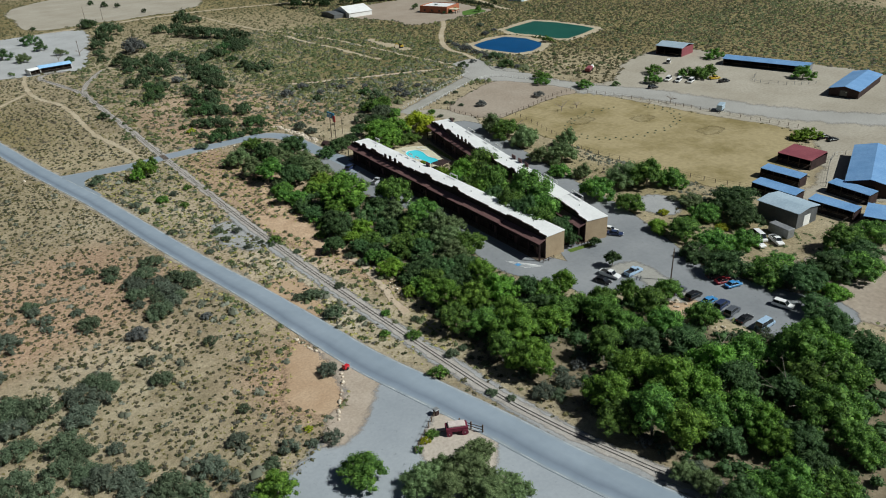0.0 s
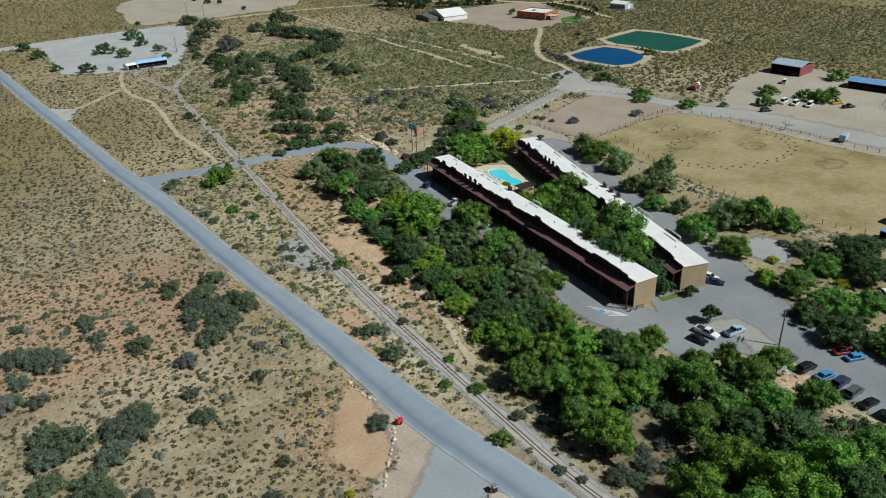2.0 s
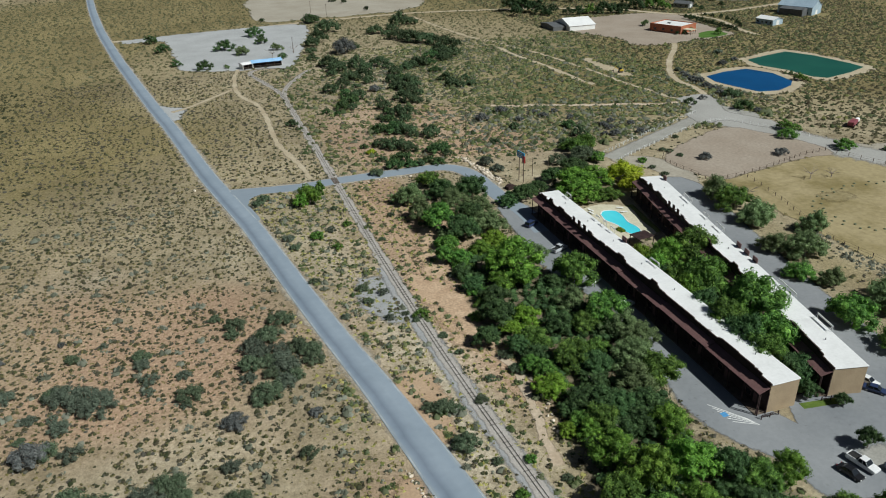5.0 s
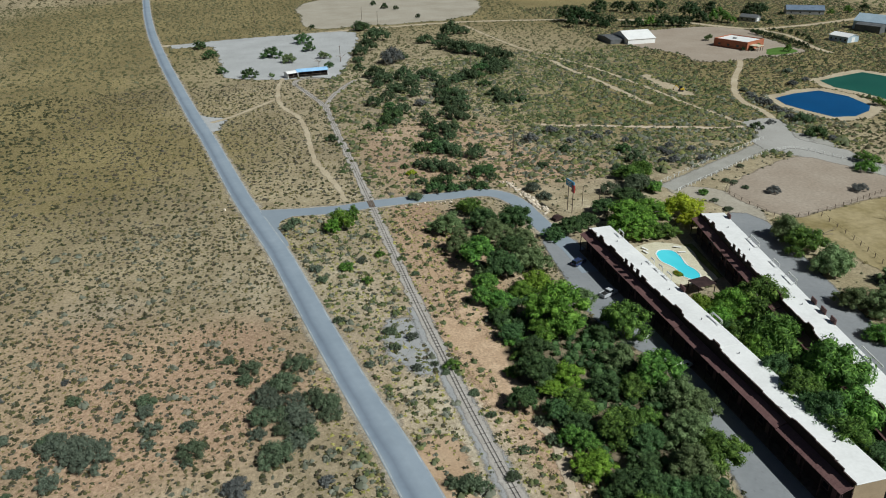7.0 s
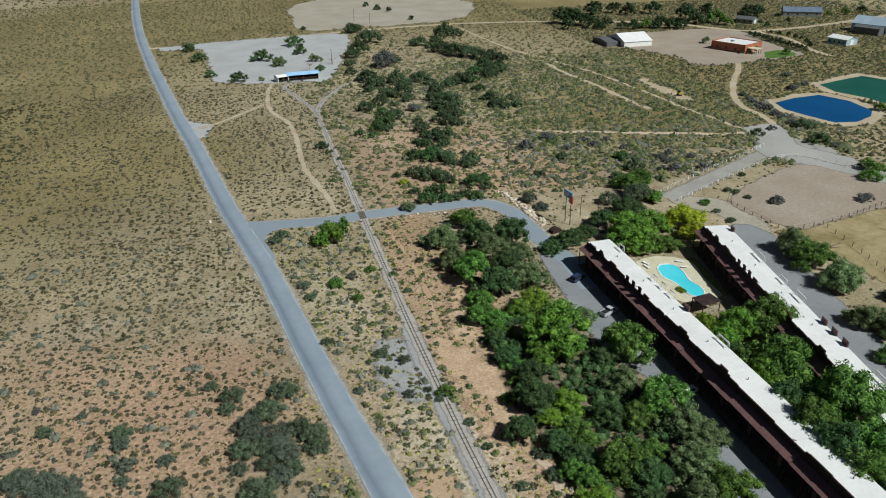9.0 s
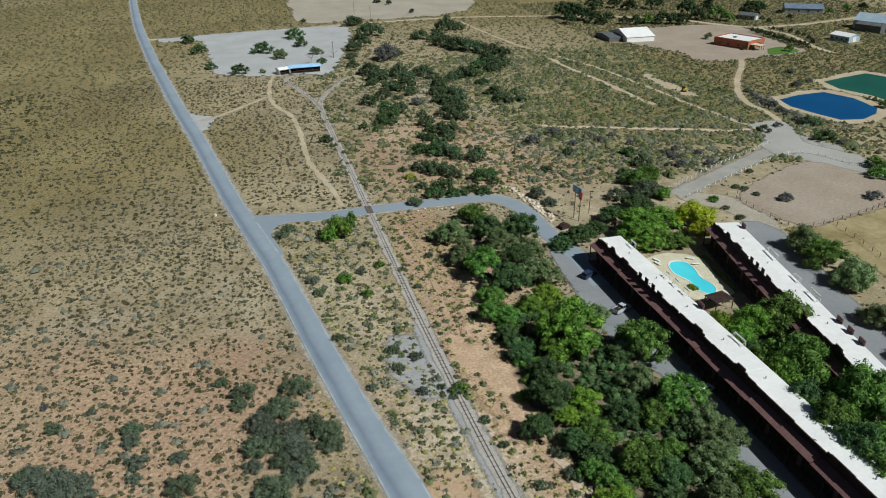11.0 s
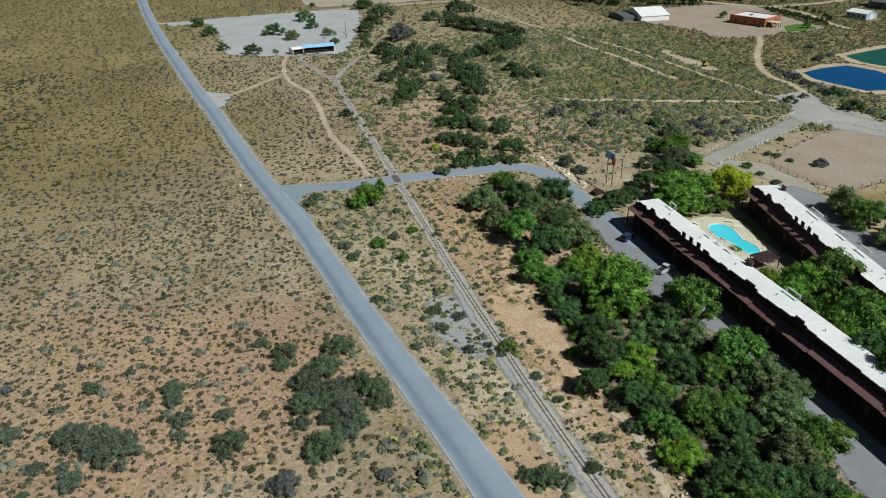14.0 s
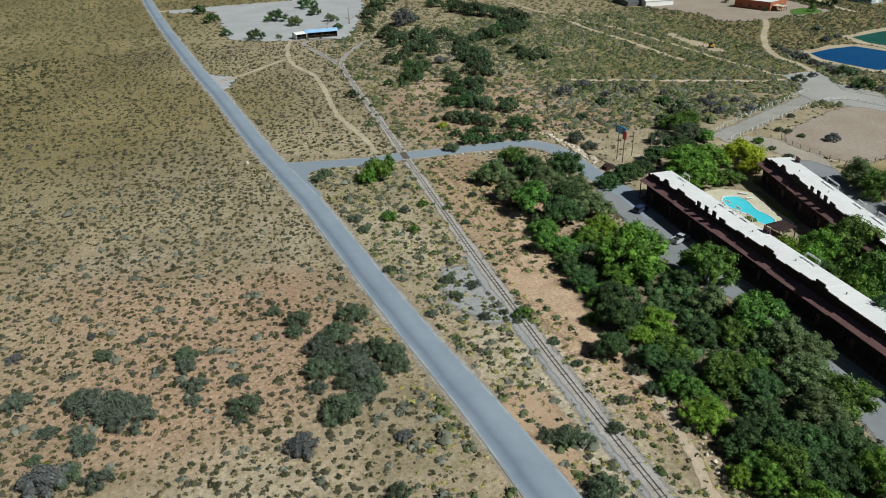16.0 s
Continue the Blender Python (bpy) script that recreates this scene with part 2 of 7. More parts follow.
PAINTS = {"white": gloss("white_car_paint", (0.78, 0.78, 0.78)), "black": gloss("black_car_paint", (0.012, 0.012, 0.014)),
          "silver": gloss("silver_car_paint", (0.48, 0.50, 0.53)), "blue": gloss("blue_car_paint", (0.05, 0.24, 0.52)),
          "red": gloss("red_car_paint", (0.28, 0.02, 0.03)), "grey": gloss("grey_car_paint", (0.09, 0.10, 0.12)),
          "navy": gloss("navy_car_paint", (0.025, 0.04, 0.10)), "pale_blue": gloss("pale_blue_car_paint", (0.36, 0.50, 0.66)),
          "yellow": gloss("yellow_paint", (0.6, 0.40, 0.04))}

LEAF_MID = leaf_material("leaves_mid", [(0.026, 0.064, 0.015), (0.090, 0.195, 0.038), (0.270, 0.470, 0.088)])
LEAF_BRIGHT = leaf_material("leaves_bright", [(0.036, 0.088, 0.014), (0.118, 0.245, 0.036), (0.295, 0.505, 0.076)])
LEAF_YELLOW = leaf_material("leaves_yellow", [(0.14, 0.18, 0.018), (0.31, 0.36, 0.025), (0.48, 0.50, 0.04)])
LEAF_LIME = leaf_material("leaves_lime", [(0.062, 0.115, 0.014), (0.160, 0.260, 0.030), (0.305, 0.440, 0.060)])
LEAF_DARK = leaf_material("leaves_dark", [(0.021, 0.046, 0.018), (0.060, 0.120, 0.042), (0.145, 0.245, 0.086)])
LEAF_POPLAR = leaf_material("leaves_poplar", [(0.012, 0.028, 0.010), (0.030, 0.058, 0.020), (0.060, 0.100, 0.036)], 0.1)
LEAF_JUNIPER = leaf_material("leaves_juniper", [(0.046, 0.070, 0.038), (0.106, 0.146, 0.084), (0.195, 0.242, 0.150)])
LEAF_GREY = leaf_material("leaves_grey", [(0.062, 0.084, 0.060), (0.122, 0.152, 0.110), (0.195, 0.228, 0.170)])
LEAF_WASH = leaf_material("leaves_wash", [(0.026, 0.050, 0.024), (0.066, 0.108, 0.050), (0.140, 0.200, 0.098)])
LEAF_SILVER = leaf_material("leaves_silver", [(0.066, 0.104, 0.042), (0.142, 0.206, 0.084), (0.270, 0.360, 0.165)])
LEAF_PURPLE = leaf_material("leaves_purple", [(0.072, 0.080, 0.078), (0.140, 0.150, 0.145), (0.215, 0.222, 0.210)])
SAGE = leaf_material("sage_scrub", [(0.036, 0.050, 0.020), (0.066, 0.070, 0.034), (0.095, 0.080, 0.048), (0.115, 0.113, 0.090), (0.100, 0.110, 0.046), (0.22, 0.19, 0.080)], 0.1, 0.85, 0.07, 0.3)
GREY_SCRUB = leaf_material("grey_scrub", [(0.078, 0.084, 0.058), (0.138, 0.146, 0.108), (0.205, 0.212, 0.168)], 0.1, 0.85, 0.07, 0.3)
GREEN_SCRUB = leaf_material("green_scrub", [(0.040, 0.066, 0.024), (0.090, 0.120, 0.046), (0.135, 0.155, 0.085), (0.20, 0.215, 0.075)], 0.15, 0.85, 0.07, 0.3)
FIELD_SCRUB = leaf_material("field_scrub", [(0.026, 0.032, 0.013), (0.046, 0.049, 0.022), (0.076, 0.066, 0.033), (0.10, 0.102, 0.056)], 0.1, 0.85, 0.07, 0.3)
PLAIN_SCRUB = leaf_material("plain_scrub", [(0.060, 0.064, 0.028), (0.092, 0.088, 0.042), (0.125, 0.106, 0.056), (0.13, 0.130, 0.074)], 0.1, 0.85, 0.07, 0.3)
PASTURE = leaf_material("pasture_scrub", [(0.058, 0.072, 0.025), (0.120, 0.128, 0.046), (0.215, 0.200, 0.080), (0.105, 0.125, 0.070)], 0.15, 0.9, 0.05, 0.3)
YELLOW_TUFT = leaf_material("yellow_tufts", [(0.16, 0.17, 0.05), (0.30, 0.28, 0.085), (0.46, 0.42, 0.15)], 0.15, 0.9, 0.09, 0.3)
DRY_GRASS = leaf_material("dry_grass", [(0.10, 0.095, 0.034), (0.20, 0.175, 0.066), (0.34, 0.29, 0.13)], 0.15, 0.9, 0.09)


# ---- mesh helpers ----
def part(name, bm, mat, parent=None, label="", smooth=False):
    me = bpy.data.meshes.new(name)
    bm.to_mesh(me)
    bm.free()
    me.materials.append(mat)
    if smooth:
        for f in me.polygons:
            f.use_smooth = True
    ob = new(name, me)
    if parent is not None:
        ob.parent = parent
    if label:
        tagged(ob, label)
    return ob


def thing(name, label, category, group="", kind="", at=None):
    ob = new(name)
    tagged(ob, label, category, group, kind)
    if at is not None:
        ob.matrix_basis = at
    return ob


def box(bm, x0, x1, y0, y1, z0, z1, bevel=0.0):
    m = Matrix.Translation(((x0 + x1) / 2, (y0 + y1) / 2, (z0 + z1) / 2)) @ Matrix.Diagonal((x1 - x0, y1 - y0, z1 - z0, 1))
    made = bmesh.ops.create_cube(bm, size=1, matrix=m)
    if bevel:
        edges = list({e for v in made["verts"] for e in v.link_edges})
        bmesh.ops.bevel(bm, geom=edges, offset=bevel, segments=1, affect="EDGES")
    return bm


def beam(bm, a, b, r0, r1=None, seg=6):
    """A round or square bar from a to b."""
    a, b = Vector(a), Vector(b)
    d = b - a
    m = Matrix.Translation((a + b) / 2) @ d.to_track_quat("Z", "Y").to_matrix().to_4x4()
    bmesh.ops.create_cone(bm, cap_ends=True, segments=seg, radius1=r0, radius2=r0 if r1 is None else r1, depth=d.length, matrix=m)
    return bm


def prism(bm, outline, y0, y1):
    """An outline in x and z, drawn along y."""
    a = [bm.verts.new((x, y0, z)) for x, z in outline]
    b = [bm.verts.new((x, y1, z)) for x, z in outline]
    bm.faces.new(a)
    bm.faces.new(b[::-1])
    for i in range(len(a)):
        j = (i + 1) % len(a)
        bm.faces.new((a[j], a[i], b[i], b[j]))
    bmesh.ops.recalc_face_normals(bm, faces=bm.faces)
    return bm


def raw(name, verts, faces, mat, parent=None):
    me = bpy.data.meshes.new(name)
    me.from_pydata(verts, [], faces)
    me.materials.append(mat)
    ob = new(name, me)
    if parent is not None:
        ob.parent = parent
    return ob


def glide(points, step=2.0):
    """A smooth line through the points (Catmull-Rom), as an array."""
    p = np.array(points, float)
    p = np.vstack([2 * p[0] - p[1], p, 2 * p[-1] - p[-2]])
    out = []
    for i in range(1, len(p) - 2):
        n = max(2, int(np.linalg.norm(p[i + 1] - p[i]) / step))
        for k in range(n):
            u = k / n
            out.append(0.5 * (2 * p[i] + (p[i + 1] - p[i - 1]) * u + (2 * p[i - 1] - 5 * p[i] + 4 * p[i + 1] - p[i + 2]) * u * u
                              + (3 * p[i] - p[i - 1] - 3 * p[i + 1] + p[i + 2]) * u ** 3))
    out.append(p[-2])
    return np.array(out)


CLEAR = []      # what keeps scrub off: lines with half widths, and outlines


LAID = []       # heights and extents of the sheets laid so far


def level(z, line, w):
    """The height for a new sheet, clear of every sheet that it may cross."""
    lo, hi = line.min(0) - w, line.max(0) + w
    while any(abs(z - q) < 0.0039 and (lo < b).all() and (a < hi).all() for q, a, b in LAID):
        z += 0.004
    LAID.append((z, lo, hi))
    return z


SOFT = {}


def scattered(mat):
    """The same surface with a rim that thins out into the ground in grains and patches."""
    if mat.name not in SOFT:
        m = mat.copy()
        m.name = mat.name + "_thinning"
        nt = m.node_tree
        out = nt.nodes["Material Output"]
        base = out.inputs["Surface"].links[0].from_socket
        att = nt.nodes.new("ShaderNodeAttribute")
        att.attribute_name = "cover"
        geo = nt.nodes.new("ShaderNodeNewGeometry")
        grain = noise_node(nt, 0.9, 6, 0.75, geo.outputs["Position"])
        add = nt.nodes.new("ShaderNodeMath")
        add.operation = "MULTIPLY_ADD"
        nt.links.new(grain, add.inputs[0])
        add.inputs[1].default_value = 1.6
        nt.links.new(att.outputs["Fac"], add.inputs[2])
        span = nt.nodes.new("ShaderNodeMapRange")
        span.inputs[1].default_value, span.inputs[2].default_value = 0.95, 1.65
        nt.links.new(add.outputs[0], span.inputs[0])
        through_rim = nt.nodes.new("ShaderNodeBsdfTransparent")
        ms = nt.nodes.new("ShaderNodeMixShader")
        nt.links.new(span.outputs[0], ms.inputs[0])
        nt.links.new(through_rim.outputs[0], ms.inputs[1])
        nt.links.new(base, ms.inputs[2])
        nt.links.new(ms.outputs[0], out.inputs["Surface"])
        SOFT[mat.name] = m
    return SOFT[mat.name]


def ribbon(name, points, width, z, mat, label, category, ragged=0.15, keep_off=0.6, thick=0.3, crown=0.0, kind="structure", parent=None):
    """A road or path: a strip along a smooth line; paved ones have edges with thickness, loose ones thin out at the sides."""
    loose = ragged >= 0.1 and thick > 0.1
    line = glide(points)
    z = level(z, line, width / 2)
    d = np.gradient(line, axis=0)
    n = np.stack([-d[:, 1], d[:, 0]], 1) / np.linalg.norm(d, axis=1)[:, None]
    rng = np.random.default_rng(len(name) * 7 + int(abs(line[0, 0])))
    verts, faces = [], []
    cols = (-1.25, -0.65, 0, 0.65, 1.25) if loose else (-1, -0.98, -0.5, 0, 0.5, 0.98, 1)
    for i, (c, q) in enumerate(zip(line, n)):
        wob = 1 + ragged * (rng.random(2) - 0.5) * 2
        for k in cols:
            w = width / 2 * k * (wob[0] if k < 0 else wob[1])
            zz = z + crown * (1 - k * k) if abs(k) < 1 or loose else z - thick
            verts.append((c[0] + q[0] * w, c[1] + q[1] * w, zz))
    m = len(cols)
    for i in range(len(line) - 1):
        for k in range(m - 1):
            a = i * m + k
            faces.append((a, a + m, a + m + 1, a + 1))
    ob = raw(name, verts, faces, scattered(mat) if loose else mat, parent)
    if loose:
        cover = ob.data.attributes.new("cover", "FLOAT", "POINT")
        cover.data.foreach_set("value", np.tile([0.0, 1.0, 1.0, 1.0, 0.0], len(line)).astype(np.float32))
    if parent is None:
        tagged(ob, label, category, kind=kind)
    CLEAR.append(("line", line, width / 2 + keep_off))
    return line


def patch(name, outline, z, mat, label, category, wobble=0.8, keep_off=True, thick=0.3, step=3.0, seed=1, smooth=True, kind="structure", rim=None):
    """A lot or bare ground: a sheet with an uneven edge, or with a rim that thins out."""
    rim = min(2.5, 1.0 + wobble) if rim is None and wobble > 0.35 else rim
    pts = [tuple(p) for p in outline]
    line = glide(pts + pts[:1], step)[:-1] if smooth else np.array(pts, float)
    z = level(z, line, 1.0)
    rng = np.random.default_rng(seed)
    line = line + (rng.random(line.shape) - 0.5) * 2 * wobble * 0.7
    if smooth and wobble > 0.3:
        line = glide([tuple(p) for p in np.vstack([line, line[:1]])], 0.9)[:-1]
        line = line + (rng.random(line.shape) - 0.5) * min(wobble, 1.0) * 0.7
    bm = bmesh.new()
    top = [bm.verts.new((x, y, z)) for x, y in line]
    f = bm.faces.new(top)
    f.normal_update()
    turn = 1 if f.normal.z > 0 else -1
    if rim:
        d = np.roll(line, -2, 0) - np.roll(line, 2, 0)
        out = np.stack([d[:, 1], -d[:, 0]], 1) / (np.linalg.norm(d, axis=1)[:, None] + 1e-9) * turn
        low = [bm.verts.new((x, y, z - 0.002)) for x, y in line + out * rim]
    else:
        low = [bm.verts.new((x, y, z - thick)) for x, y in line]
    for i in range(len(top)):
        j = (i + 1) % len(top)
        bm.faces.new((top[j], top[i], low[i], low[j]))
    if turn < 0:
        bmesh.ops.reverse_faces(bm, faces=bm.faces)
    bmesh.ops.triangulate(bm, faces=[f])
    ob = part(name, bm, scattered(mat) if rim else mat)
    if rim:
        cover = ob.data.attributes.new("cover", "FLOAT", "POINT")
        cover.data.foreach_set("value", np.repeat([1.0, 0.0], len(line)).astype(np.float32))
    tagged(ob, label, category, kind=kind)
    if keep_off:
        CLEAR.append(("area", line, 0))
    return ob


# ---- ground, roads, lots ----
ROAD = [(-90, 1200), (-55, 823), (-35.3, 646), (-18.7, 531), (-5.3, 450), (5.1, 390.5), (13.8, 344.4), (20.1, 308), (25.2, 279), (30.2, 255), (34.7, 233.4),
        (37.6, 216), (42.2, 188), (46.1, 166.3), (49.6, 148.8), (53.0, 128), (56.2, 108), (60.4, 91.7), (64.2, 77), (66.8, 65.2), (69.6, 54.8), (74, 41.5), (83, 22), (98, -20), (130, -110)]
ribbon("road_shoulder", ROAD, 7.4, 0.03, SHOULDER, "pale dusty gravel shoulders along the paved road", "shoulder", 0.16, 0.1)
ROAD_WIDTH = [(20, 7.3), (95, 7.3), (125, 7.0), (165, 5.9), (420, 5.8), (1300, 6.2)]     # by y


def paved_road(points, z, crown):
    """The main road: a crowned strip that knows how far across it each point lies."""
    line = glide(points)
    d = np.gradient(line, axis=0)
    n = np.stack([-d[:, 1], d[:, 0]], 1) / np.linalg.norm(d, axis=1)[:, None]
    half = np.interp(line[:, 1], *zip(*ROAD_WIDTH)) / 2
    u = np.concatenate([[-1.0], np.linspace(-1, 1, 15), [1.0]])
    zz = z + crown * (1 - u * u)
    zz[0], zz[-1] = z - 0.3, z - 0.3
    verts = np.concatenate([line[:, None] + n[:, None] * (half[:, None] * u)[..., None], np.broadcast_to(zz, (len(line), len(u)))[..., None]], 2)
    m = len(u)
    faces = [(i * m + k, (i + 1) * m + k, (i + 1) * m + k + 1, i * m + k + 1) for i in range(len(line) - 1) for k in range(m - 1)]
    ob = raw("road", verts.reshape(-1, 3).tolist(), faces, ROAD_ASPHALT)
    tagged(ob, "long grey-blue weathered asphalt road through the desert", "road", kind="structure")
    across = ob.data.attributes.new("across", "FLOAT", "POINT")
    across.data.foreach_set("value", np.tile(u, len(line)).astype(np.float32))
    level(z, line, 3.5)
    CLEAR.append(("line", line, 4.0))
    return line, n, half


main_road, aside, half_road = paved_road(ROAD, 0.09, 0.08)
for side in (-1, 1):
    ribbon("edge_line", [tuple(q) for q in (main_road + aside * (half_road[:, None] - 0.28) * side)[::3]], 0.12, 0.112, WORN_PAINT, "worn white edge line on the asphalt", "road marking", 0.5, -1.0, 0.02)
BRANCH = [(28.5, 263), (35, 262.2), (44, 260.8), (54.5, 259.8), (65, 260.8), (79.5, 260.8), (91, 260.5), (100, 260), (105.5, 256), (108.3, 248), (108.8, 238), (109.3, 228), (111, 214), (110.5, 200)]
ribbon("branch_road_shoulder", BRANCH, 7.6, 0.025, SHOULDER, "pale dusty shoulder of the lodge driveway", "shoulder", 0.16, 0.1)
ribbon("branch_road", BRANCH, 5.8, 0.075, ASPHALT, "grey asphalt driveway curving to the lodge", "road", 0.02, crown=0.05)
patch("road_junction", [(24.5, 280), (28, 268), (33, 265.5), (40, 264), (40, 258.5), (36.5, 256), (35.5, 250), (37.5, 238), (33, 240), (27, 262)], 0.07, ASPHALT, "grey asphalt mouth where driveway meets road", "road", 0.1)

# lodge parking in front and round the south end
patch("parking_lot", [(113.5, 218), (106.5, 222), (104.5, 212), (103.5, 200), (101.5, 188), (103, 172), (107, 158), (105, 140), (101.5, 124), (103, 114), (108, 105), (109, 96), (116, 94),
                      (123, 89), (125, 81), (124, 72), (126, 60), (133, 56), (143, 54), (147, 60), (144, 67), (141, 76), (139, 90), (143, 101), (147, 112), (151, 124),
                      (154, 140), (158, 160), (164, 185), (171, 215), (166, 222), (160, 216), (153, 190), (146, 160), (139, 134), (134, 119), (126, 118.5), (120, 118), (114, 117)],
      0.06, LOT_ASPHALT, "worn grey asphalt parking lot round the lodge", "parking lot", 0.25, rim=1.3)
patch("lot_island", [(120.1, 101.1), (126.2, 101.5), (128.3, 98.9), (127.6, 92.4), (125.9, 86.2), (123.8, 82.0), (121.0, 83.4), (122.2, 89.1), (124.1, 95.8), (121.5, 98.9)], 0.075, FARM_GRAVEL, "bare greyish dirt island in the parking lot", "bare ground", 0.5, rim=1.8)
patch("lot_bank", [(117.9, 83.3), (121.0, 83.4), (123.4, 81.6), (123.5, 78.7), (119.2, 75.4), (115.9, 77.1), (115.0, 80.7)], 0.07, RED_DIRT, "bare reddish bank at the lot edge", "bare ground", 0.6)
patch("side_yard", [(145, 70), (144, 56), (150, 46), (176, 44), (182, 62), (166, 72), (154, 76)], 0.045, CORRAL_DIRT, "bare pinkish side yard past the lot", "yard", 0.8)
patch("gravel_heap_ground", [(155, 122), (160, 126), (166, 122), (164, 115), (158, 114)], 0.06, GRAVEL, "pale gravel spread beside the drive", "gravel", 1.2)
patch("rear_drive", [(165, 213), (171, 215), (176, 228), (172, 240), (160, 246), (159, 240), (166, 230)], 0.05, YARD_DIRT, "gravel drive behind the lodge", "drive", 0.5)

# far lot in the north west, its track, and the trails
patch("gravel_lot", [(-14, 566), (-13, 556), (10, 553), (16, 520), (19, 470), (22, 457), (48, 444), (62, 446), (76, 442), (92, 500), (104, 556), (100, 578), (66, 579), (20, 574)],
      0.05, PALE_GRAVEL, "wide pale gravel parking lot in the scrub", "parking lot", 1.2)
ribbon("lot_track", [(-22, 566), (0, 566), (40, 571), (80, 580), (120, 586), (160, 590), (200, 589), (256, 575), (300, 560)], 6, 0.04, TAN_DIRT, "pale dirt road leading past the gravel lot", "track", 0.2)
patch("apron", [(5.5, 388), (10.5, 374), (15.5, 358), (17.5, 366), (19.5, 376), (12, 380)], 0.045, PALE_GRAVEL, "pale gravel turn-in beside the road", "apron", 0.8)
ribbon("trail_west", [(14, 371), (21, 376), (33, 390.5), (44, 404)], 2.4, 0.05, TAN_DIRT, "narrow pale dirt trail", "trail", 0.25)
ribbon("trail", [(57, 266), (56, 280), (52.2, 304), (51.5, 318), (52, 347), (50.4, 369), (45.6, 385), (44, 401), (45.5, 428), (49, 446)], 2.3, 0.055, TAN_DIRT, "winding pale dirt trail through scrub", "trail", 0.4, 0.1)
ribbon("footpath", [(69.6, 248), (71.3, 230), (71.8, 212), (70.5, 196), (71.5, 183), (73, 170), (74.2, 158), (75.2, 149)], 1.5, 0.04, PINK_DIRT, "faint reddish footpath beside the railway", "path", 0.5, -0.2)
ribbon("footpath_south", [(75.2, 150), (77.2, 143.6), (76.4, 139), (75.3, 132.9), (74.3, 128), (73.2, 123.5), (72.6, 117)], 1.9, 0.042, PATH_DIRT, "pale worn footpath beside the railway", "path", 0.4, 0.1)
patch("red_swath", [(78.4, 210.5), (85.0, 212.7), (78.6, 190.6), (80.4, 181.6), (79.9, 170.4), (77.8, 162.2), (72.7, 155.3), (69.7, 158.3), (69.6, 170.1), (72.0, 183.8)], 0.028, RED_DIRT, "bare reddish earth sloping to the footpath", "bare ground", 2.2, False)
patch("red_clearing", [(68.5, 188), (73, 185), (76, 176), (79.5, 168), (78, 160), (76, 152), (73.5, 158), (71.5, 172), (67.5, 180)], 0.035, RED_DIRT, "bare reddish earth beside the footpath", "bare ground", 1.6)
patch("gravel_spill", [(57, 190), (63, 188), (63.6, 176), (62, 170), (57, 174), (54, 182)], 0.035, GRAVEL, "grey gravel spill beside the tracks", "gravel", 1.6, False)
patch("turnout", [(53.5, 146), (58.5, 150), (60, 140), (58, 130), (56, 133)], 0.04, PINK_DIRT, "pinkish dirt turnout beside the road", "turnout", 1.2, False)

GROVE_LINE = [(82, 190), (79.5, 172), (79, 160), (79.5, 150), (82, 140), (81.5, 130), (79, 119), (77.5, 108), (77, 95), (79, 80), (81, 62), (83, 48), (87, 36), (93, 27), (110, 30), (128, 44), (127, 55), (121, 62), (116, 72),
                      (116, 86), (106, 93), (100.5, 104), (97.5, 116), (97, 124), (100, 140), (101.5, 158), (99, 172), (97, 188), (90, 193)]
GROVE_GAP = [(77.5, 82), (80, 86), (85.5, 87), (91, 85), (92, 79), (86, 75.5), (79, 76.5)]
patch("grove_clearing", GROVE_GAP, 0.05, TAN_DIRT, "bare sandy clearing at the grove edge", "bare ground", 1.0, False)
# litter sheet whose dark colour also stands in for tree shade
patch("grove_floor", GROVE_LINE, 0.03, SHADED_LITTER, "brown leaf litter, coloured dark for the shade under the grove", "leaf litter", 1.6, False)

# dirt and gravel round the southern turn-off
patch("gravel_drive", [(52.5, 122), (54.5, 108), (57, 95), (61, 82), (65.5, 64), (70, 50), (62, 44), (50, 52), (38, 58), (24, 72), (27, 84), (35, 89.5), (42, 92.5), (47, 96.5), (49.5, 103), (51.5, 111)],
      0.04, DRIVE_GRAVEL, "grey gravel drive leaving the road", "drive", 0.5, rim=2.6)
patch("red_turnaround", [(48.5, 121.5), (50.6, 117), (51.6, 110), (49.8, 103), (46.5, 99), (43, 96.5), (40.5, 99.5), (39.5, 106), (43, 114)], 0.03, PINK_DIRT, "bare pinkish dirt circle edged with stones", "bare ground", 1.2, rim=2.5)
patch("drive_margin", [(54.0, 119), (54.6, 108), (53.4, 101), (49.5, 95.5), (44.5, 91.8), (38.5, 90.2), (41, 94.2), (46.5, 97.8), (49.8, 103), (51.2, 110), (51.2, 118)], 0.048, PINK_DUST, "dusty pink margin of the gravel drive", "bare ground", 1.0)
patch("gate_bed", [(57.5, 85), (60.6, 80.8), (61.6, 76), (59, 71), (55, 69), (50.5, 73), (50.2, 78.5), (54, 82)], 0.055, DRIVE_DUST, "sandy planted bed beside the gate", "bare ground", 0.4)

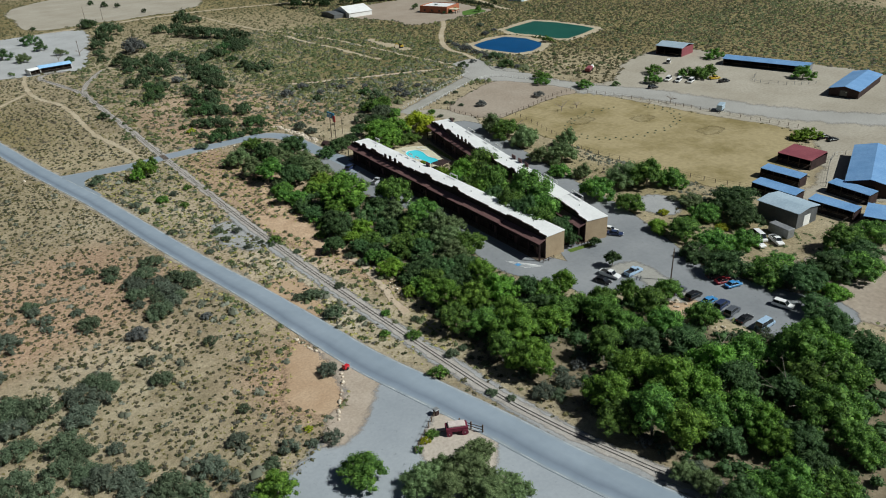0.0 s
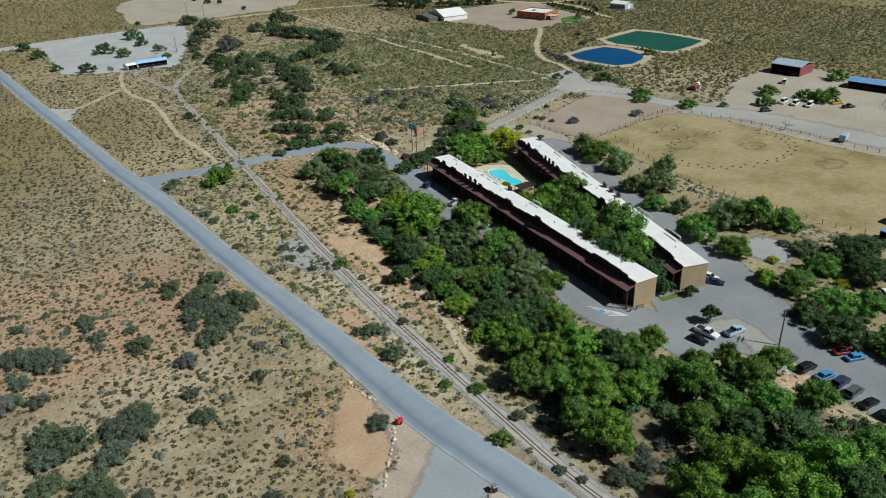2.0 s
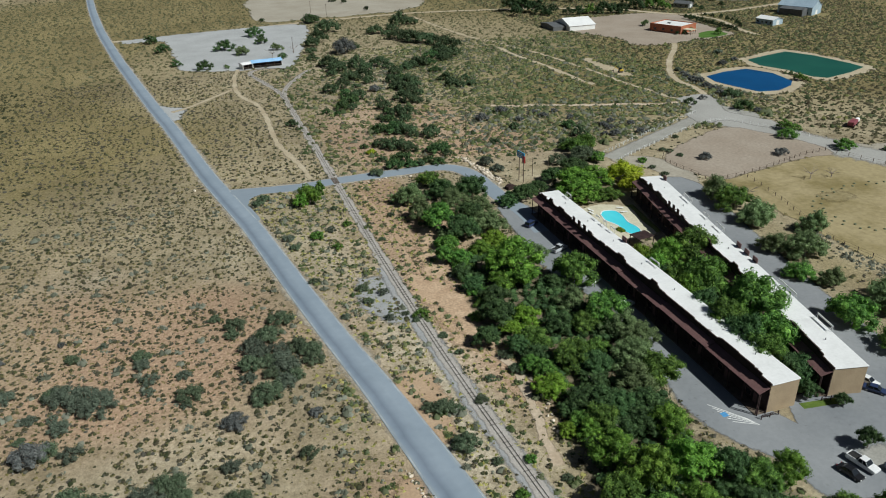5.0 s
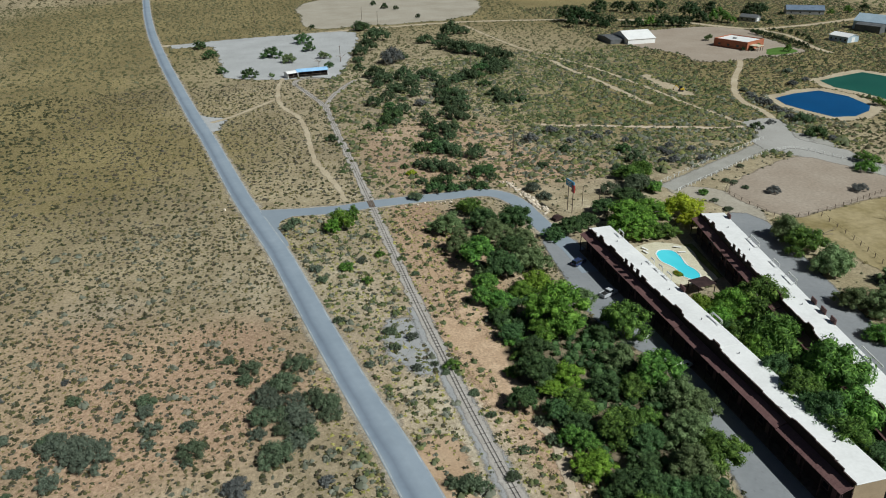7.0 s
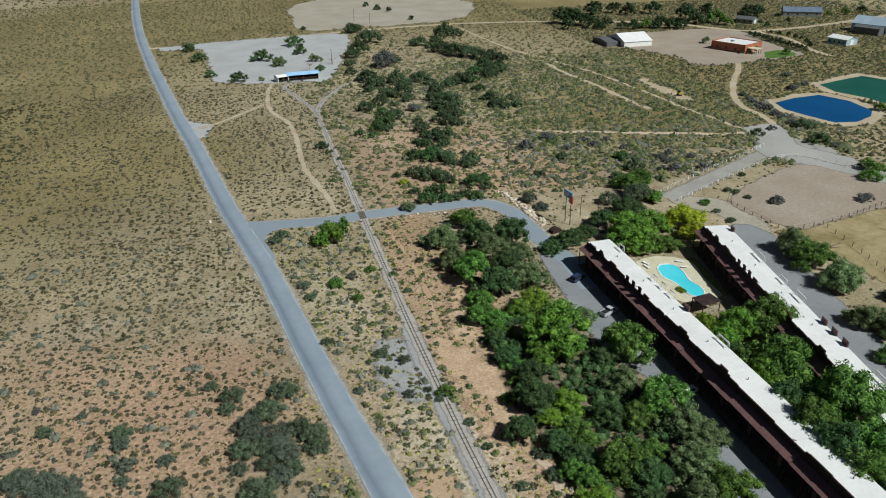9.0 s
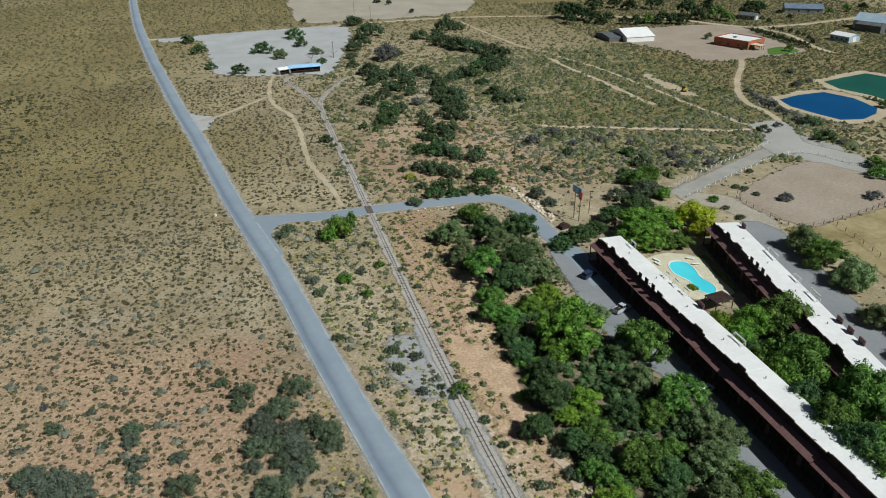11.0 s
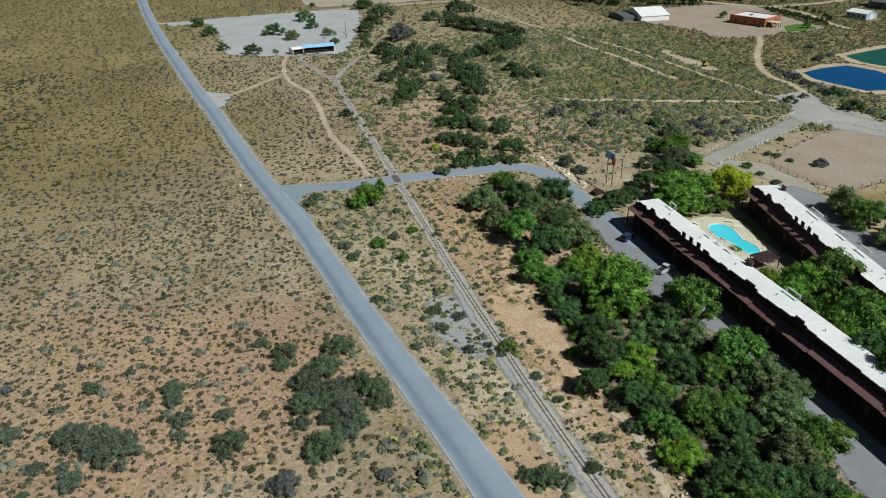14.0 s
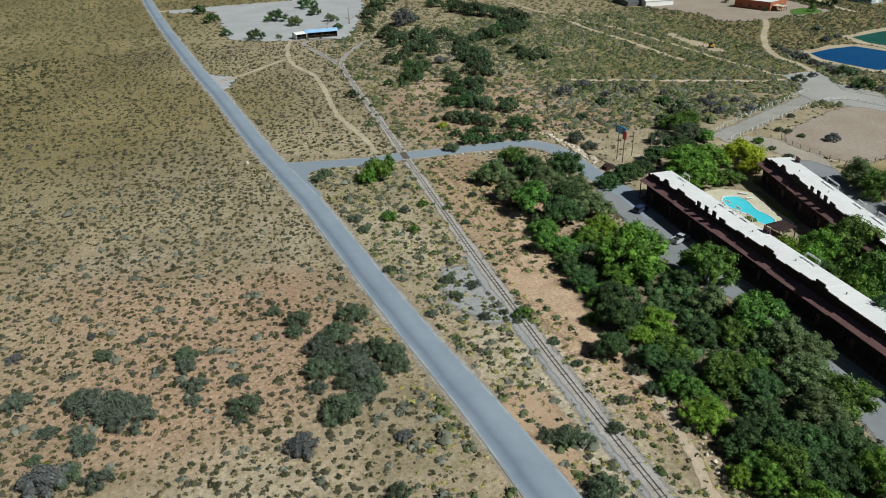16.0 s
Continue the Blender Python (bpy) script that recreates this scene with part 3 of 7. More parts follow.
# ranch yard, arena and corral
patch("ranch_yard", [(232, 262), (238, 246), (244, 226), (258, 222), (285, 240), (312, 247), (332, 240), (336, 212), (340, 190), (346, 165), (346, 130), (330, 112), (300, 84), (262, 60), (230, 70), (205, 84),
                     (196, 96), (214, 100), (236, 112), (250, 130), (246, 146), (243, 166), (238, 200), (230, 232), (222, 262)], 0.03, YARD_DIRT, "pale packed dirt of the ranch yard", "yard", 1.5)
ribbon("ranch_road", [(228, 279), (224, 266), (230, 248), (238, 222), (250, 198), (256, 172), (262, 150), (276, 124), (292, 104)], 16, 0.05, RANCH_GRAVEL, "grey gravel road through the ranch yard", "road", 0.15)
patch("arena", [(174, 214), (186, 214), (215, 219), (230, 219), (236, 199), (241, 162), (247, 131), (226, 119), (197, 104), (186, 112), (181.5, 130), (180, 150), (179.5, 172), (180, 190), (178, 203)], 0.045,
      FIELD, "dry yellowish grass riding arena", "field", 0.7)
patch("corral", [(188, 216), (180, 216), (176, 238), (204, 255), (219, 258), (227, 244), (232, 229), (230, 221), (214, 221)], 0.045, CORRAL_DIRT, "bare pinkish dirt corral", "corral", 0.5)
for x, y, r in ((203, 190, 3), (222, 176, 2.5), (228, 150, 3)):
    patch("trodden_ground", [(x + r * 1.3 * math.cos(a), y + r * 0.8 * math.sin(a)) for a in (0, 0.9, 1.7, 2.6, 3.5, 4.4, 5.3)], 0.055, TRODDEN, "darker hoof-trodden ground in the arena", "bare ground", 1.4, False, rim=2.5)
ribbon("farm_road", [(158, 246), (182, 258), (214, 274), (226, 280), (231, 286)], 6.6, 0.05, FARM_GRAVEL, "grey gravel farm road", "road", 0.1)
ribbon("farm_lane", [(229, 281), (236, 293), (240.4, 303), (244, 318), (245, 331), (253.3, 349), (271, 374.5), (285, 391), (297, 408)], 3.4, 0.05, TAN_DIRT, "narrow pale dirt lane to the hamlet", "lane", 0.2)
patch("farm_crossroads", [(222, 282), (230, 288), (240, 276), (236, 262), (226, 262), (221, 272)], 0.045, FARM_GRAVEL, "gravel crossroads beside the ponds", "road", 0.8)
POND_BLUE = [(262.1, 331.4), (275.4, 335.6), (289.9, 336.8), (294.8, 323.9), (292.2, 307.8), (285.7, 301.3), (274.6, 296.1), (265.2, 297.9), (261.6, 310.0), (259.4, 321.0)]
POND_GREEN = [(303.8, 353.0), (317.7, 357.2), (336.3, 361.6), (342.2, 346.9), (344.3, 326.7), (343.9, 315.9), (330.0, 310.1), (311.4, 305.6), (306.9, 310.6), (306.1, 326.4), (301.1, 339.9)]
for name, outline in (("pond_bank", POND_BLUE), ("pond_bank_east", POND_GREEN)):
    q = np.array(outline)
    mid = q.mean(0)
    out = q + (q - mid) / np.linalg.norm(q - mid, axis=1)[:, None] * 4.2
    patch(name, [tuple(p) for p in out], 0.03, TAN_DIRT, "pale earth bank round the pond", "bank", 1.0)
patch("far_sand", [(77, 705), (80, 604), (117, 600), (180, 605), (215, 640), (230, 700), (200, 760), (140, 780), (95, 750)], 0.04, YARD_DIRT, "wide bare pale sand flat", "sand", 3.0, step=10)
patch("barn_yard", [(262, 462), (262, 486), (280, 502), (298, 508), (319, 511), (345, 507), (357, 491), (351, 460), (346, 430), (344, 415), (312, 410), (297, 408), (275, 412), (276, 430), (273, 443)], 0.04, CORRAL_DIRT, "bare reddish yard round the adobe house", "yard", 1.5, step=6)

ribbon("pasture_track", [(186, 575), (187.2, 554), (189.4, 526), (192, 500), (196, 475), (202, 459), (207, 437), (213, 412), (217.7, 373), (219, 353), (220.1, 335), (222.3, 320), (224.8, 301)], 2.6, 0.03, TAN_DIRT, "pale dirt track through scrub", "track", 0.45, -0.2)
ribbon("pasture_track_east", [(198, 442), (199, 412), (201.5, 392), (203.2, 365), (203.2, 349), (205, 340)], 3.6, 0.03, TAN_DIRT, "pale worn dirt track through scrub", "track", 0.5, -0.2)
ribbon("pasture_track_south", [(146, 325), (153.4, 321.5), (163, 318), (175.5, 313), (188, 308), (201, 303.5), (210, 299), (222, 297)], 3.2, 0.03, PATH_DIRT, "pale reddish dirt track through scrub", "track", 0.45, -0.2)
patch("digger_clearing", [(231, 392), (227, 388), (225, 368), (226, 352), (230, 348), (233, 357), (231, 372)], 0.03, TAN_DIRT, "bare dirt strip opened by the digger", "bare ground", 1.0, rim=2.0)
patch("lane_junction", [(214, 279), (219, 284), (223.5, 292), (225, 300), (229, 304), (239, 303), (240, 296), (236, 287), (231, 277), (239, 258), (233, 253), (224, 268), (213, 268)], 0.045, RANCH_GRAVEL, "grey gravel where lanes and ranch road meet", "gravel", 0.8, rim=1.6)
ribbon("hamlet_road", [(256, 575), (290, 562), (330, 540), (352, 505), (372, 490), (430, 496), (520, 520)], 6, 0.04, TAN_DIRT, "pale dirt road through the hamlet", "road", 0.2)
ribbon("hamlet_drive", [(372, 492), (367.5, 484), (370.4, 468), (368, 454), (363.7, 440), (358, 423), (356.7, 408)], 4, 0.04, TAN_DIRT, "pale dirt drive past the hamlet houses", "road", 0.2)

# rails
RAIL_MAIN = [(90, 22), (82, 40), (77.6, 50), (75, 58.5), (72.2, 68.8), (69.6, 82.7), (68.3, 98.6), (67.3, 113.9), (66.4, 129), (65.6, 144), (65.0, 160), (64.7, 176), (64.3, 200), (64.3, 222.8), (64.3, 261),
             (64.3, 293), (64.0, 320), (63.9, 349), (64, 374)]
RAIL_LEFT = [(64, 374), (62.8, 388), (60.4, 400), (56.2, 420), (53.8, 432), (57, 440), (65, 441.5), (73, 437)]
RAIL_RIGHT = [(64, 374), (65.2, 386), (68.5, 398), (74, 410), (80, 422), (84.5, 429)]
for nm, pts, w in (("track_bed", RAIL_MAIN, 2.9), ("track_bed_west", RAIL_LEFT, 2.7), ("track_bed_east", RAIL_RIGHT, 2.7)):
    ribbon(nm, pts, w, 0.08, BALLAST, "grey stone ballast under narrow tracks", "ballast", 0.22, -0.2)


ribbon("gravel_apron", [(87.5, 26), (77.0, 50), (71.8, 69), (68.4, 98), (66.5, 122), (65.2, 144), (64.4, 165), (63.8, 182), (63.9, 196)], 4.4, 0.05, GRAVEL, "grey gravel apron along the narrow track", "gravel", 0.1, -0.6)


# soil: one sheet to the horizon
def axis(lo, hi, step, far):
    mid = list(np.arange(lo, hi + 0.01, step))
    out, d, v = [], step, lo
    while v > -far:
        d *= 1.22
        v -= d
        out.append(v)
    up, d, v = [], step, hi
    while v < far:
        d *= 1.22
        v += d
        up.append(v)
    return np.array(out[::-1] + mid + up)


def zone_field(X, Y, spots):
    f = np.zeros_like(X)
    for x, y, rx, ry, s in spots:
        f += s * np.exp(-(((X - x) / rx) ** 2 + ((Y - y) / ry) ** 2))
    return np.clip(f, 0, 1)


gx, gy = axis(-60, 300, 2.5, 5500), axis(20, 460, 2.5, 5500)
X, Y = np.meshgrid(gx, gy)
Z = -0.004 - 0.02 * (1 + np.sin(X * 0.31 + 1.7 * np.sin(Y * 0.11)) * np.sin(Y * 0.27 + 1.3 * np.sin(X * 0.13)))
nx, ny = len(gx), len(gy)
idx = np.arange(nx * ny).reshape(ny, nx)
quads = np.stack([idx[:-1, :-1], idx[:-1, 1:], idx[1:, 1:], idx[1:, :-1]], -1).reshape(-1, 4)
ground = raw("ground", np.stack([X, Y, Z], -1).reshape(-1, 3).tolist(), quads.tolist(), SOIL)
tagged(ground, "sandy desert soil with reddish and dry grassy patches", "ground", kind="structure")
ZONES = {
    "red": [(100, 310, 30, 40, 0.3), (80, 300, 14, 40, 0.25), (52, 165, 8, 40, 0.3), (58, 215, 6, 30, 0.3), (119, 325, 12, 14, 0.6), (125, 288, 16, 12, 0.5), (132, 276, 14, 10, 0.4), (73, 215, 8, 40, 0.5), (70, 165, 7, 30, 0.35), (312, 299, 26, 8, 0.6), (350, 320, 10, 20, 0.5), (-30, 225, 40, 36, 0.25), (-60, 190, 40, 40, 0.22), (76, 235, 8, 26, 0.5), (80, 165, 8, 40, 0.5), (20, 180, 26, 22, 0.3), (22, 170, 22, 14, 0.45), (5, 155, 24, 14, 0.39), (25, 195, 14, 10, 0.33), (76, 200, 9, 44, 0.75), (90, 215, 14, 30, 0.39), (43, 110, 13, 17, 0.85), (112, 288, 26, 22, 0.6), (92, 330, 24, 30, 0.4), (100, 390, 30, 40, 0.3), (0, 185, 30, 24, 0.35), (-25, 160, 26, 20, 0.3),
            (75, 150, 8, 20, 0.39), (30, 140, 14, 10, 0.23), (90, 300, 22, 30, 0.26), (140, 270, 24, 16, 0.33), (-10, 205, 14, 12, 0.26)],
    "pale": [(112, 300, 18, 22, 0.3), (84, 330, 14, 50, 0.3), (105, 400, 24, 60, 0.3), (150, 440, 50, 40, 0.2), (56, 205, 13, 50, 0.22), (60, 145, 9, 30, 0.25), (58, 170, 7, 60, 0.12), (50, 205, 10, 50, 0.15), (70, 190, 5, 50, 0.15), (67, 140, 6, 40, 0.25), (12, 140, 20, 12, 0.35), (58, 120, 8, 24, 0.3), (30, 215, 16, 20, 0.3), (190, 200, 14, 16, 0.3), (-8, 215, 12, 10, 0.5), (150, 255, 14, 12, 0.4)],
    "grass": [(168, 150, 10, 50, 0.5), (160, 100, 30, 30, 0.4), (290, 370, 60, 60, 0.6), (-60, 420, 90, 190, 0.6), (-20, 330, 26, 60, 0.25), (-160, 300, 120, 120, 0.5), (160, 420, 60, 90, 0.2), (185, 310, 50, 40, 0.35), (-40, 700, 160, 160, 0.9), (420, 420, 160, 160, 1.0),
              (400, 260, 90, 110, 0.9), (400, 160, 60, 70, 0.7), (300, 600, 200, 120, 0.5), (210, 350, 70, 60, 0.4), (25, 330, 30, 50, 0.35), (200, 700, 200, 100, 0.4)],
}
for key, spots in ZONES.items():
    att = ground.data.attributes.new(key, "FLOAT", "POINT")
    att.data.foreach_set("value", zone_field(X, Y, spots).ravel().astype(np.float32))


# ---- plants ----
def inside(px, py, line):
    hit = np.zeros(len(px), bool)
    x1, y1 = line[-1]
    for x0, y0 in line:
        cross = ((y0 > py) != (y1 > py)) & (px < (x1 - x0) * (py - y0) / (y1 - y0 + 1e-12) + x0)
        hit ^= cross
        x1, y1 = x0, y0
    return hit


def kept_clear(px, py):
    bad = np.zeros(len(px), bool)
    for kind, line, w in CLEAR:
        lo, hi = line.min(0) - w - 1, line.max(0) + w + 1
        near = np.flatnonzero((px > lo[0]) & (px < hi[0]) & (py > lo[1]) & (py < hi[1]))
        if not len(near):
            continue
        if kind == "area":
            bad[near] |= inside(px[near], py[near], line)
        else:
            for k in range(0, len(near), 4000):
                sel = near[k:k + 4000]
                d = (px[sel, None] - line[None, :, 0]) ** 2 + (py[sel, None] - line[None, :, 1]) ** 2
                bad[sel] |= d.min(1) < w * w
    return bad


def leaf_cloud(bm_verts, bm_faces, rng, centre, radii, count, size, up=0.35, loose=0.5):
    """Adds leaf sprays over an ellipsoid; they lie along its surface, more or less loosely."""
    u = rng.normal(size=(count, 3))
    u /= np.linalg.norm(u, axis=1)[:, None]
    u[:, 2] = np.where(u[:, 2] < -0.35, -u[:, 2], u[:, 2])
    rad = 0.74 + 0.34 * rng.random((count, 1)) + 0.4 * rng.random((count, 1)) ** 6
    c = np.array(centre) + u * np.array(radii) * rad
    nrm = u + rng.normal(size=(count, 3)) * loose + np.array([0, 0, up])
    nrm /= np.linalg.norm(nrm, axis=1)[:, None]
    t = np.cross(nrm, rng.normal(size=(count, 3)))
    t /= np.linalg.norm(t, axis=1)[:, None]
    b = np.cross(nrm, t)
    s = size * (0.45 + 1.1 * rng.random((count, 1)) ** 1.5)
    st, sb, d = t * s, b * s * 0.62, nrm * s * 0.22
    i = len(bm_verts)
    bm_verts.extend(np.stack([c - st, c - sb * 0.75 + d, c + st + sb * 0.75], 1).reshape(-1, 3))
    bm_faces.extend((i + 3 * k, i + 3 * k + 1, i + 3 * k + 2) for k in range(count))


def knob(verts, faces, rng, centre, radii, seg=7, rings=4):
    """Adds a lumpy closed form: the dense inside of a crown."""
    base = len(verts)
    c, r = np.array(centre), np.array(radii)
    verts.append(c + r * (0, 0, -0.9))
    for i in range(1, rings):
        th = math.pi * i / rings
        for k in range(seg):
            ph = 2 * math.pi * (k + 0.5 * (i % 2)) / seg
            w = 0.82 + 0.3 * rng.random()
            verts.append(c + r * w * (math.sin(th) * math.cos(ph), math.sin(th) * math.sin(ph), -math.cos(th)))
    verts.append(c + r * (0, 0, 0.95))
    top = len(verts) - 1
    for k in range(seg):
        faces.append((base, base + 1 + (k + 1) % seg, base + 1 + k))
        for i in range(rings - 2):
            a = base + 1 + i * seg
            faces.append((a + k, a + (k + 1) % seg, a + seg + (k + 1) % seg, a + seg + k))
        a = base + 1 + (rings - 2) * seg
        faces.append((a + k, a + (k + 1) % seg, top))


def crown_mesh(name, seed, limbs, lobes, leaves, size, tall, mat, core=0.74):
    """A crown about one unit in radius, with its base at 0: boughs of leafy clumps with gaps between them."""
    rng = np.random.default_rng(seed)
    verts, faces = [], []
    for j in range(limbs):
        a = j * 2.4 + rng.random()
        far = math.sqrt((j + 0.2) / limbs) * (0.60 + 0.22 * rng.random())
        big = (0.36 + 0.16 * rng.random()) * (1.12 - 0.3 * far)
        z = max(big * 0.8, tall * (1.0 - 0.5 * far - 0.16 * rng.random()) - big * 0.8)
        c = np.array((far * math.cos(a), far * math.sin(a), z))
        for i in range(lobes):
            h = 0.95 - 1.5 * (i + 0.5 * rng.random()) / lobes
            b = i * 2.4 + rng.random() * 0.9
            w = math.sqrt(max(0.05, 1 - h * h))
            p = c + np.array((w * math.cos(b), w * math.sin(b), h)) * big * (0.62 + 0.25 * rng.random())
            r = big * (0.36 + 0.22 * rng.random())
            knob(verts, faces, rng, p, (r * core, r * core, r * core * 0.9), 6, 3)
            leaf_cloud(verts, faces, rng, p, (r, r, r * 0.9), int(leaves * r * r * 25), size)
    me = bpy.data.meshes.new(name)
    me.from_pydata([tuple(v) for v in verts], [], faces)
    me.materials.append(mat)
    return me


def trunk_mesh(name, seed, tall, spread=0.5, thick=0.055):
    rng = random.Random(seed)
    bm = bmesh.new()
    fork = 0.26 * tall
    lean = (rng.uniform(-0.05, 0.05), rng.uniform(-0.05, 0.05))
    beam(bm, (0, 0, -0.06), (lean[0], lean[1], fork), thick, thick * 0.75, 7)
    for i in range(5):
        a = i * 1.256 + rng.random()
        mid = (lean[0] + math.cos(a) * spread * 0.45, lean[1] + math.sin(a) * spread * 0.45, fork + tall * (0.08 + 0.06 * rng.random()))
        end = (math.cos(a) * spread * 0.95, math.sin(a) * spread * 0.95, mid[2] + tall * (0.05 + 0.09 * rng.random()))
        beam(bm, (lean[0], lean[1], fork - 0.02), mid, thick * 0.6, thick * 0.42, 5)
        beam(bm, mid, end, thick * 0.42, thick * 0.2, 5)
    me = bpy.data.meshes.new(name)
    bm.to_mesh(me)
    bm.free()
    me.materials.append(BARK)
    return me


TREE_MATS = [LEAF_MID, LEAF_BRIGHT, LEAF_YELLOW, LEAF_DARK, LEAF_SILVER, LEAF_LIME, LEAF_POPLAR]
TREE_LABELS = ["mid-green leafy tree in full leaf", "bright green cottonwood tree in full leaf", "yellow-green leafy tree in fresh leaf",
               "dark green dense leafy tree", "grey-green soft-leaved tree", "lime green leafy tree", "dark green upright poplar tree"]
TRUNKS = [trunk_mesh("trunk", i, 1.6, 0.5) for i in range(3)]
BIG_CROWNS = {k: [crown_mesh("crown", 10 * k + i, 8, 7, 78, 0.050, 1.62 - 0.16 * i, m) for i in range(3)] for k, m in enumerate(TREE_MATS)}
SMALL_CROWNS = {k: [crown_mesh("crown", 100 + 10 * k + i, 6, 5, 52, 0.065, 1.45, m) for i in range(2)] for k, m in enumerate(TREE_MATS)}


def tree(x, y, r, style, place, big=True, i=0, grow=0.95, rise=1.0, sink=0.0):
    """A tree: trunk with limbs, and a crown about 2 r across."""
    spin = (x * 37.1 + y * 17.3) % 360
    ob = thing("tree", TREE_LABELS[style] + " " + place, "tree", "trees " + place, at=pose(x, y, -0.05, 0, 0, spin) @ Matrix.Diagonal((r * grow, r * grow, r * grow * rise, 1)))
    trunk = new("trunk", TRUNKS[i % 3])
    trunk.parent = ob
    pool = BIG_CROWNS if big else SMALL_CROWNS
    crown = new("crown", pool[style][i % len(pool[style])])
    crown.parent = ob
    crown.matrix_basis = Matrix.Translation((0, 0, -sink)) @ Matrix.Diagonal((1, 1, 0.84 + 0.2 * ((i * 7) % 5) / 5, 1))
    return ob


def bush_mesh(name, seed, lobes, leaves, size, mat):
    rng = np.random.default_rng(seed)
    verts, faces = [], []
    for i in range(lobes):
        a = i * 2.4 + rng.random() * 0.8
        far = math.sqrt((i + 0.3) / lobes) * 0.82
        r = 0.17 + 0.15 * rng.random()
        c = (far * math.cos(a), far * math.sin(a), 0.17 + 0.52 * (1 - far) * (0.6 + 0.5 * rng.random()))
        knob(verts, faces, rng, c, (r * 0.72, r * 0.72, r * 0.66), 6, 3)
        leaf_cloud(verts, faces, rng, c, (r, r, r * 0.9), int(leaves * r * r * 25), size, 0.35, 0.65)
        if i % 2 == 0:
            k = len(verts)
            verts.extend([(0.03, 0, -0.05), (-0.02, 0.03, -0.05), (-0.02, -0.03, -0.05), c])
            faces.extend([(k, k + 1, k + 3), (k + 1, k + 2, k + 3), (k + 2, k, k + 3)])
    me = bpy.data.meshes.new(name)
    me.from_pydata([tuple(v) for v in verts], [], faces)
    me.materials.append(mat)
    return me


BUSH_MATS = [LEAF_JUNIPER, LEAF_GREY, LEAF_MID, LEAF_PURPLE, LEAF_YELLOW]
BUSH_LABELS = ["dark green rounded juniper bush on sandy soil", "grey-green desert bush on sandy soil", "fresh green bushy shrub on sandy soil", "greyish half-bare desert shrub", "yellow-green low shrub on sandy soil"]
BUSHES = {k: [bush_mesh("bush", 200 + 10 * k + i, 18 - 3 * i, 80, 0.058, m) for i in range(3)] for k, m in enumerate(BUSH_MATS)}


FAR_BUSHES = {k: [bush_mesh("bush", 300 + 10 * k + i, 11, 42, 0.085, m) for i in range(3)] for k, m in enumerate([LEAF_WASH, LEAF_GREY, LEAF_DARK, LEAF_PURPLE, LEAF_YELLOW])}


def bush(x, y, r, style, place, i=0, rise=1.0):
    ob = new("bush", (BUSHES if y < 262 else FAR_BUSHES)[style][i % 3])
    tagged(ob, BUSH_LABELS[style], "bush", "bushes " + place)
    ob.matrix_basis = pose(x, y, -0.05, 0, 0, (x * 51.7 + y * 23.9) % 360) @ Matrix.Diagonal((r * 1.12, r * 1.12, rise * r * 1.15 * (0.95 + 0.25 * (i % 4) / 4), 1))
    return ob


def plant(rows, place, big=True, bushes=False, grow=0.95, rise=1.0, sink=0.12):
    for i, (x, y, r, style) in enumerate(rows):
        if bushes:
            bush(x, y, r * (grow if grow > 1 else 1), style, place, i, rise)
        else:
            tree(x, y, r, style, place, big, i, grow, rise, sink)


GROVE_LOT = [(81.5, 233.6, 4.5, 4), (91.2, 244.9, 4.0, 0), (92.0, 234.2, 4.6, 3), (92.9, 224.9, 4.4, 4), (100.7, 230.1, 5.2, 3), (99.1, 219.7, 4.3, 4), (83.9, 212.1, 5.1, 0), (87.9, 204.7, 4.7, 3), (96.4, 206.2, 5.1, 4), (81.4, 220.6, 3.9, 4), (94.3, 215.8, 4.2, 3), (82.3, 199.6, 3.2, 0), (78.8, 192.8, 2.7, 0), (83.1, 190.8, 3.0, 0), (80.4, 183.4, 2.9, 3), (80.6, 176.7, 2.8, 3), (84.0, 205.3, 2.6, 4), (92.9, 194.3, 4.3, 5), (88.9, 192.0, 3.2, 1), (92.2, 178.8, 7.2, 1), (87.3, 174.4, 4.3, 1), (101.6, 185.6, 2.9, 4), (104.8, 172.4, 5.4, 0), (98.9, 170.3, 3.2, 3)]
GROVE_LOT_2 = [(82.9, 168.8, 3.5, 3), (80.4, 161.0, 4.3, 3), (85.5, 158.2, 3.7, 5), (81.1, 155.7, 2.6, 5), (74.8, 154.2, 3.1, 3), (84.0, 150.3, 3.7, 0), (79.5, 149.5, 2.7, 3), (102.7, 153.9, 5.2, 0), (96.8, 152.1, 3.6, 0), (102.4, 147.4, 3.8, 4), (103.8, 143.4, 4.3, 4), (91.4, 153.5, 3.5, 3), (97.6, 160.8, 3.3, 4), (99.0, 136.7, 4.7, 4), (100.4, 131.1, 4.8, 0), (94.5, 128.9, 4.3, 4), (88.6, 141.7, 4.4, 0), (94.3, 143.2, 2.8, 0), (79.4, 142.5, 2.4, 0), (82.0, 145.1, 2.7, 3), (80.2, 134.9, 3.6, 5), (81.1, 140.2, 2.4, 0), (90.8, 137.6, 3.4, 3), (88.5, 133.1, 3.1, 3)]
GROVE_LOT_3 = [(83.5, 129.0, 3.3, 3), (86.6, 126.9, 3.7, 3), (88.9, 124.1, 3.7, 3), (93.4, 123.9, 3.4, 3), (83.7, 122.3, 3.6, 0), (86.1, 119.7, 3.6, 3), (90.3, 119.4, 3.3, 3), (80.4, 124.3, 2.4, 0), (77.7, 123.4, 2.0, 5), (80.4, 121.1, 2.3, 1), (96.1, 121.4, 2.7, 3), (79.7, 128.5, 1.9, 3)]
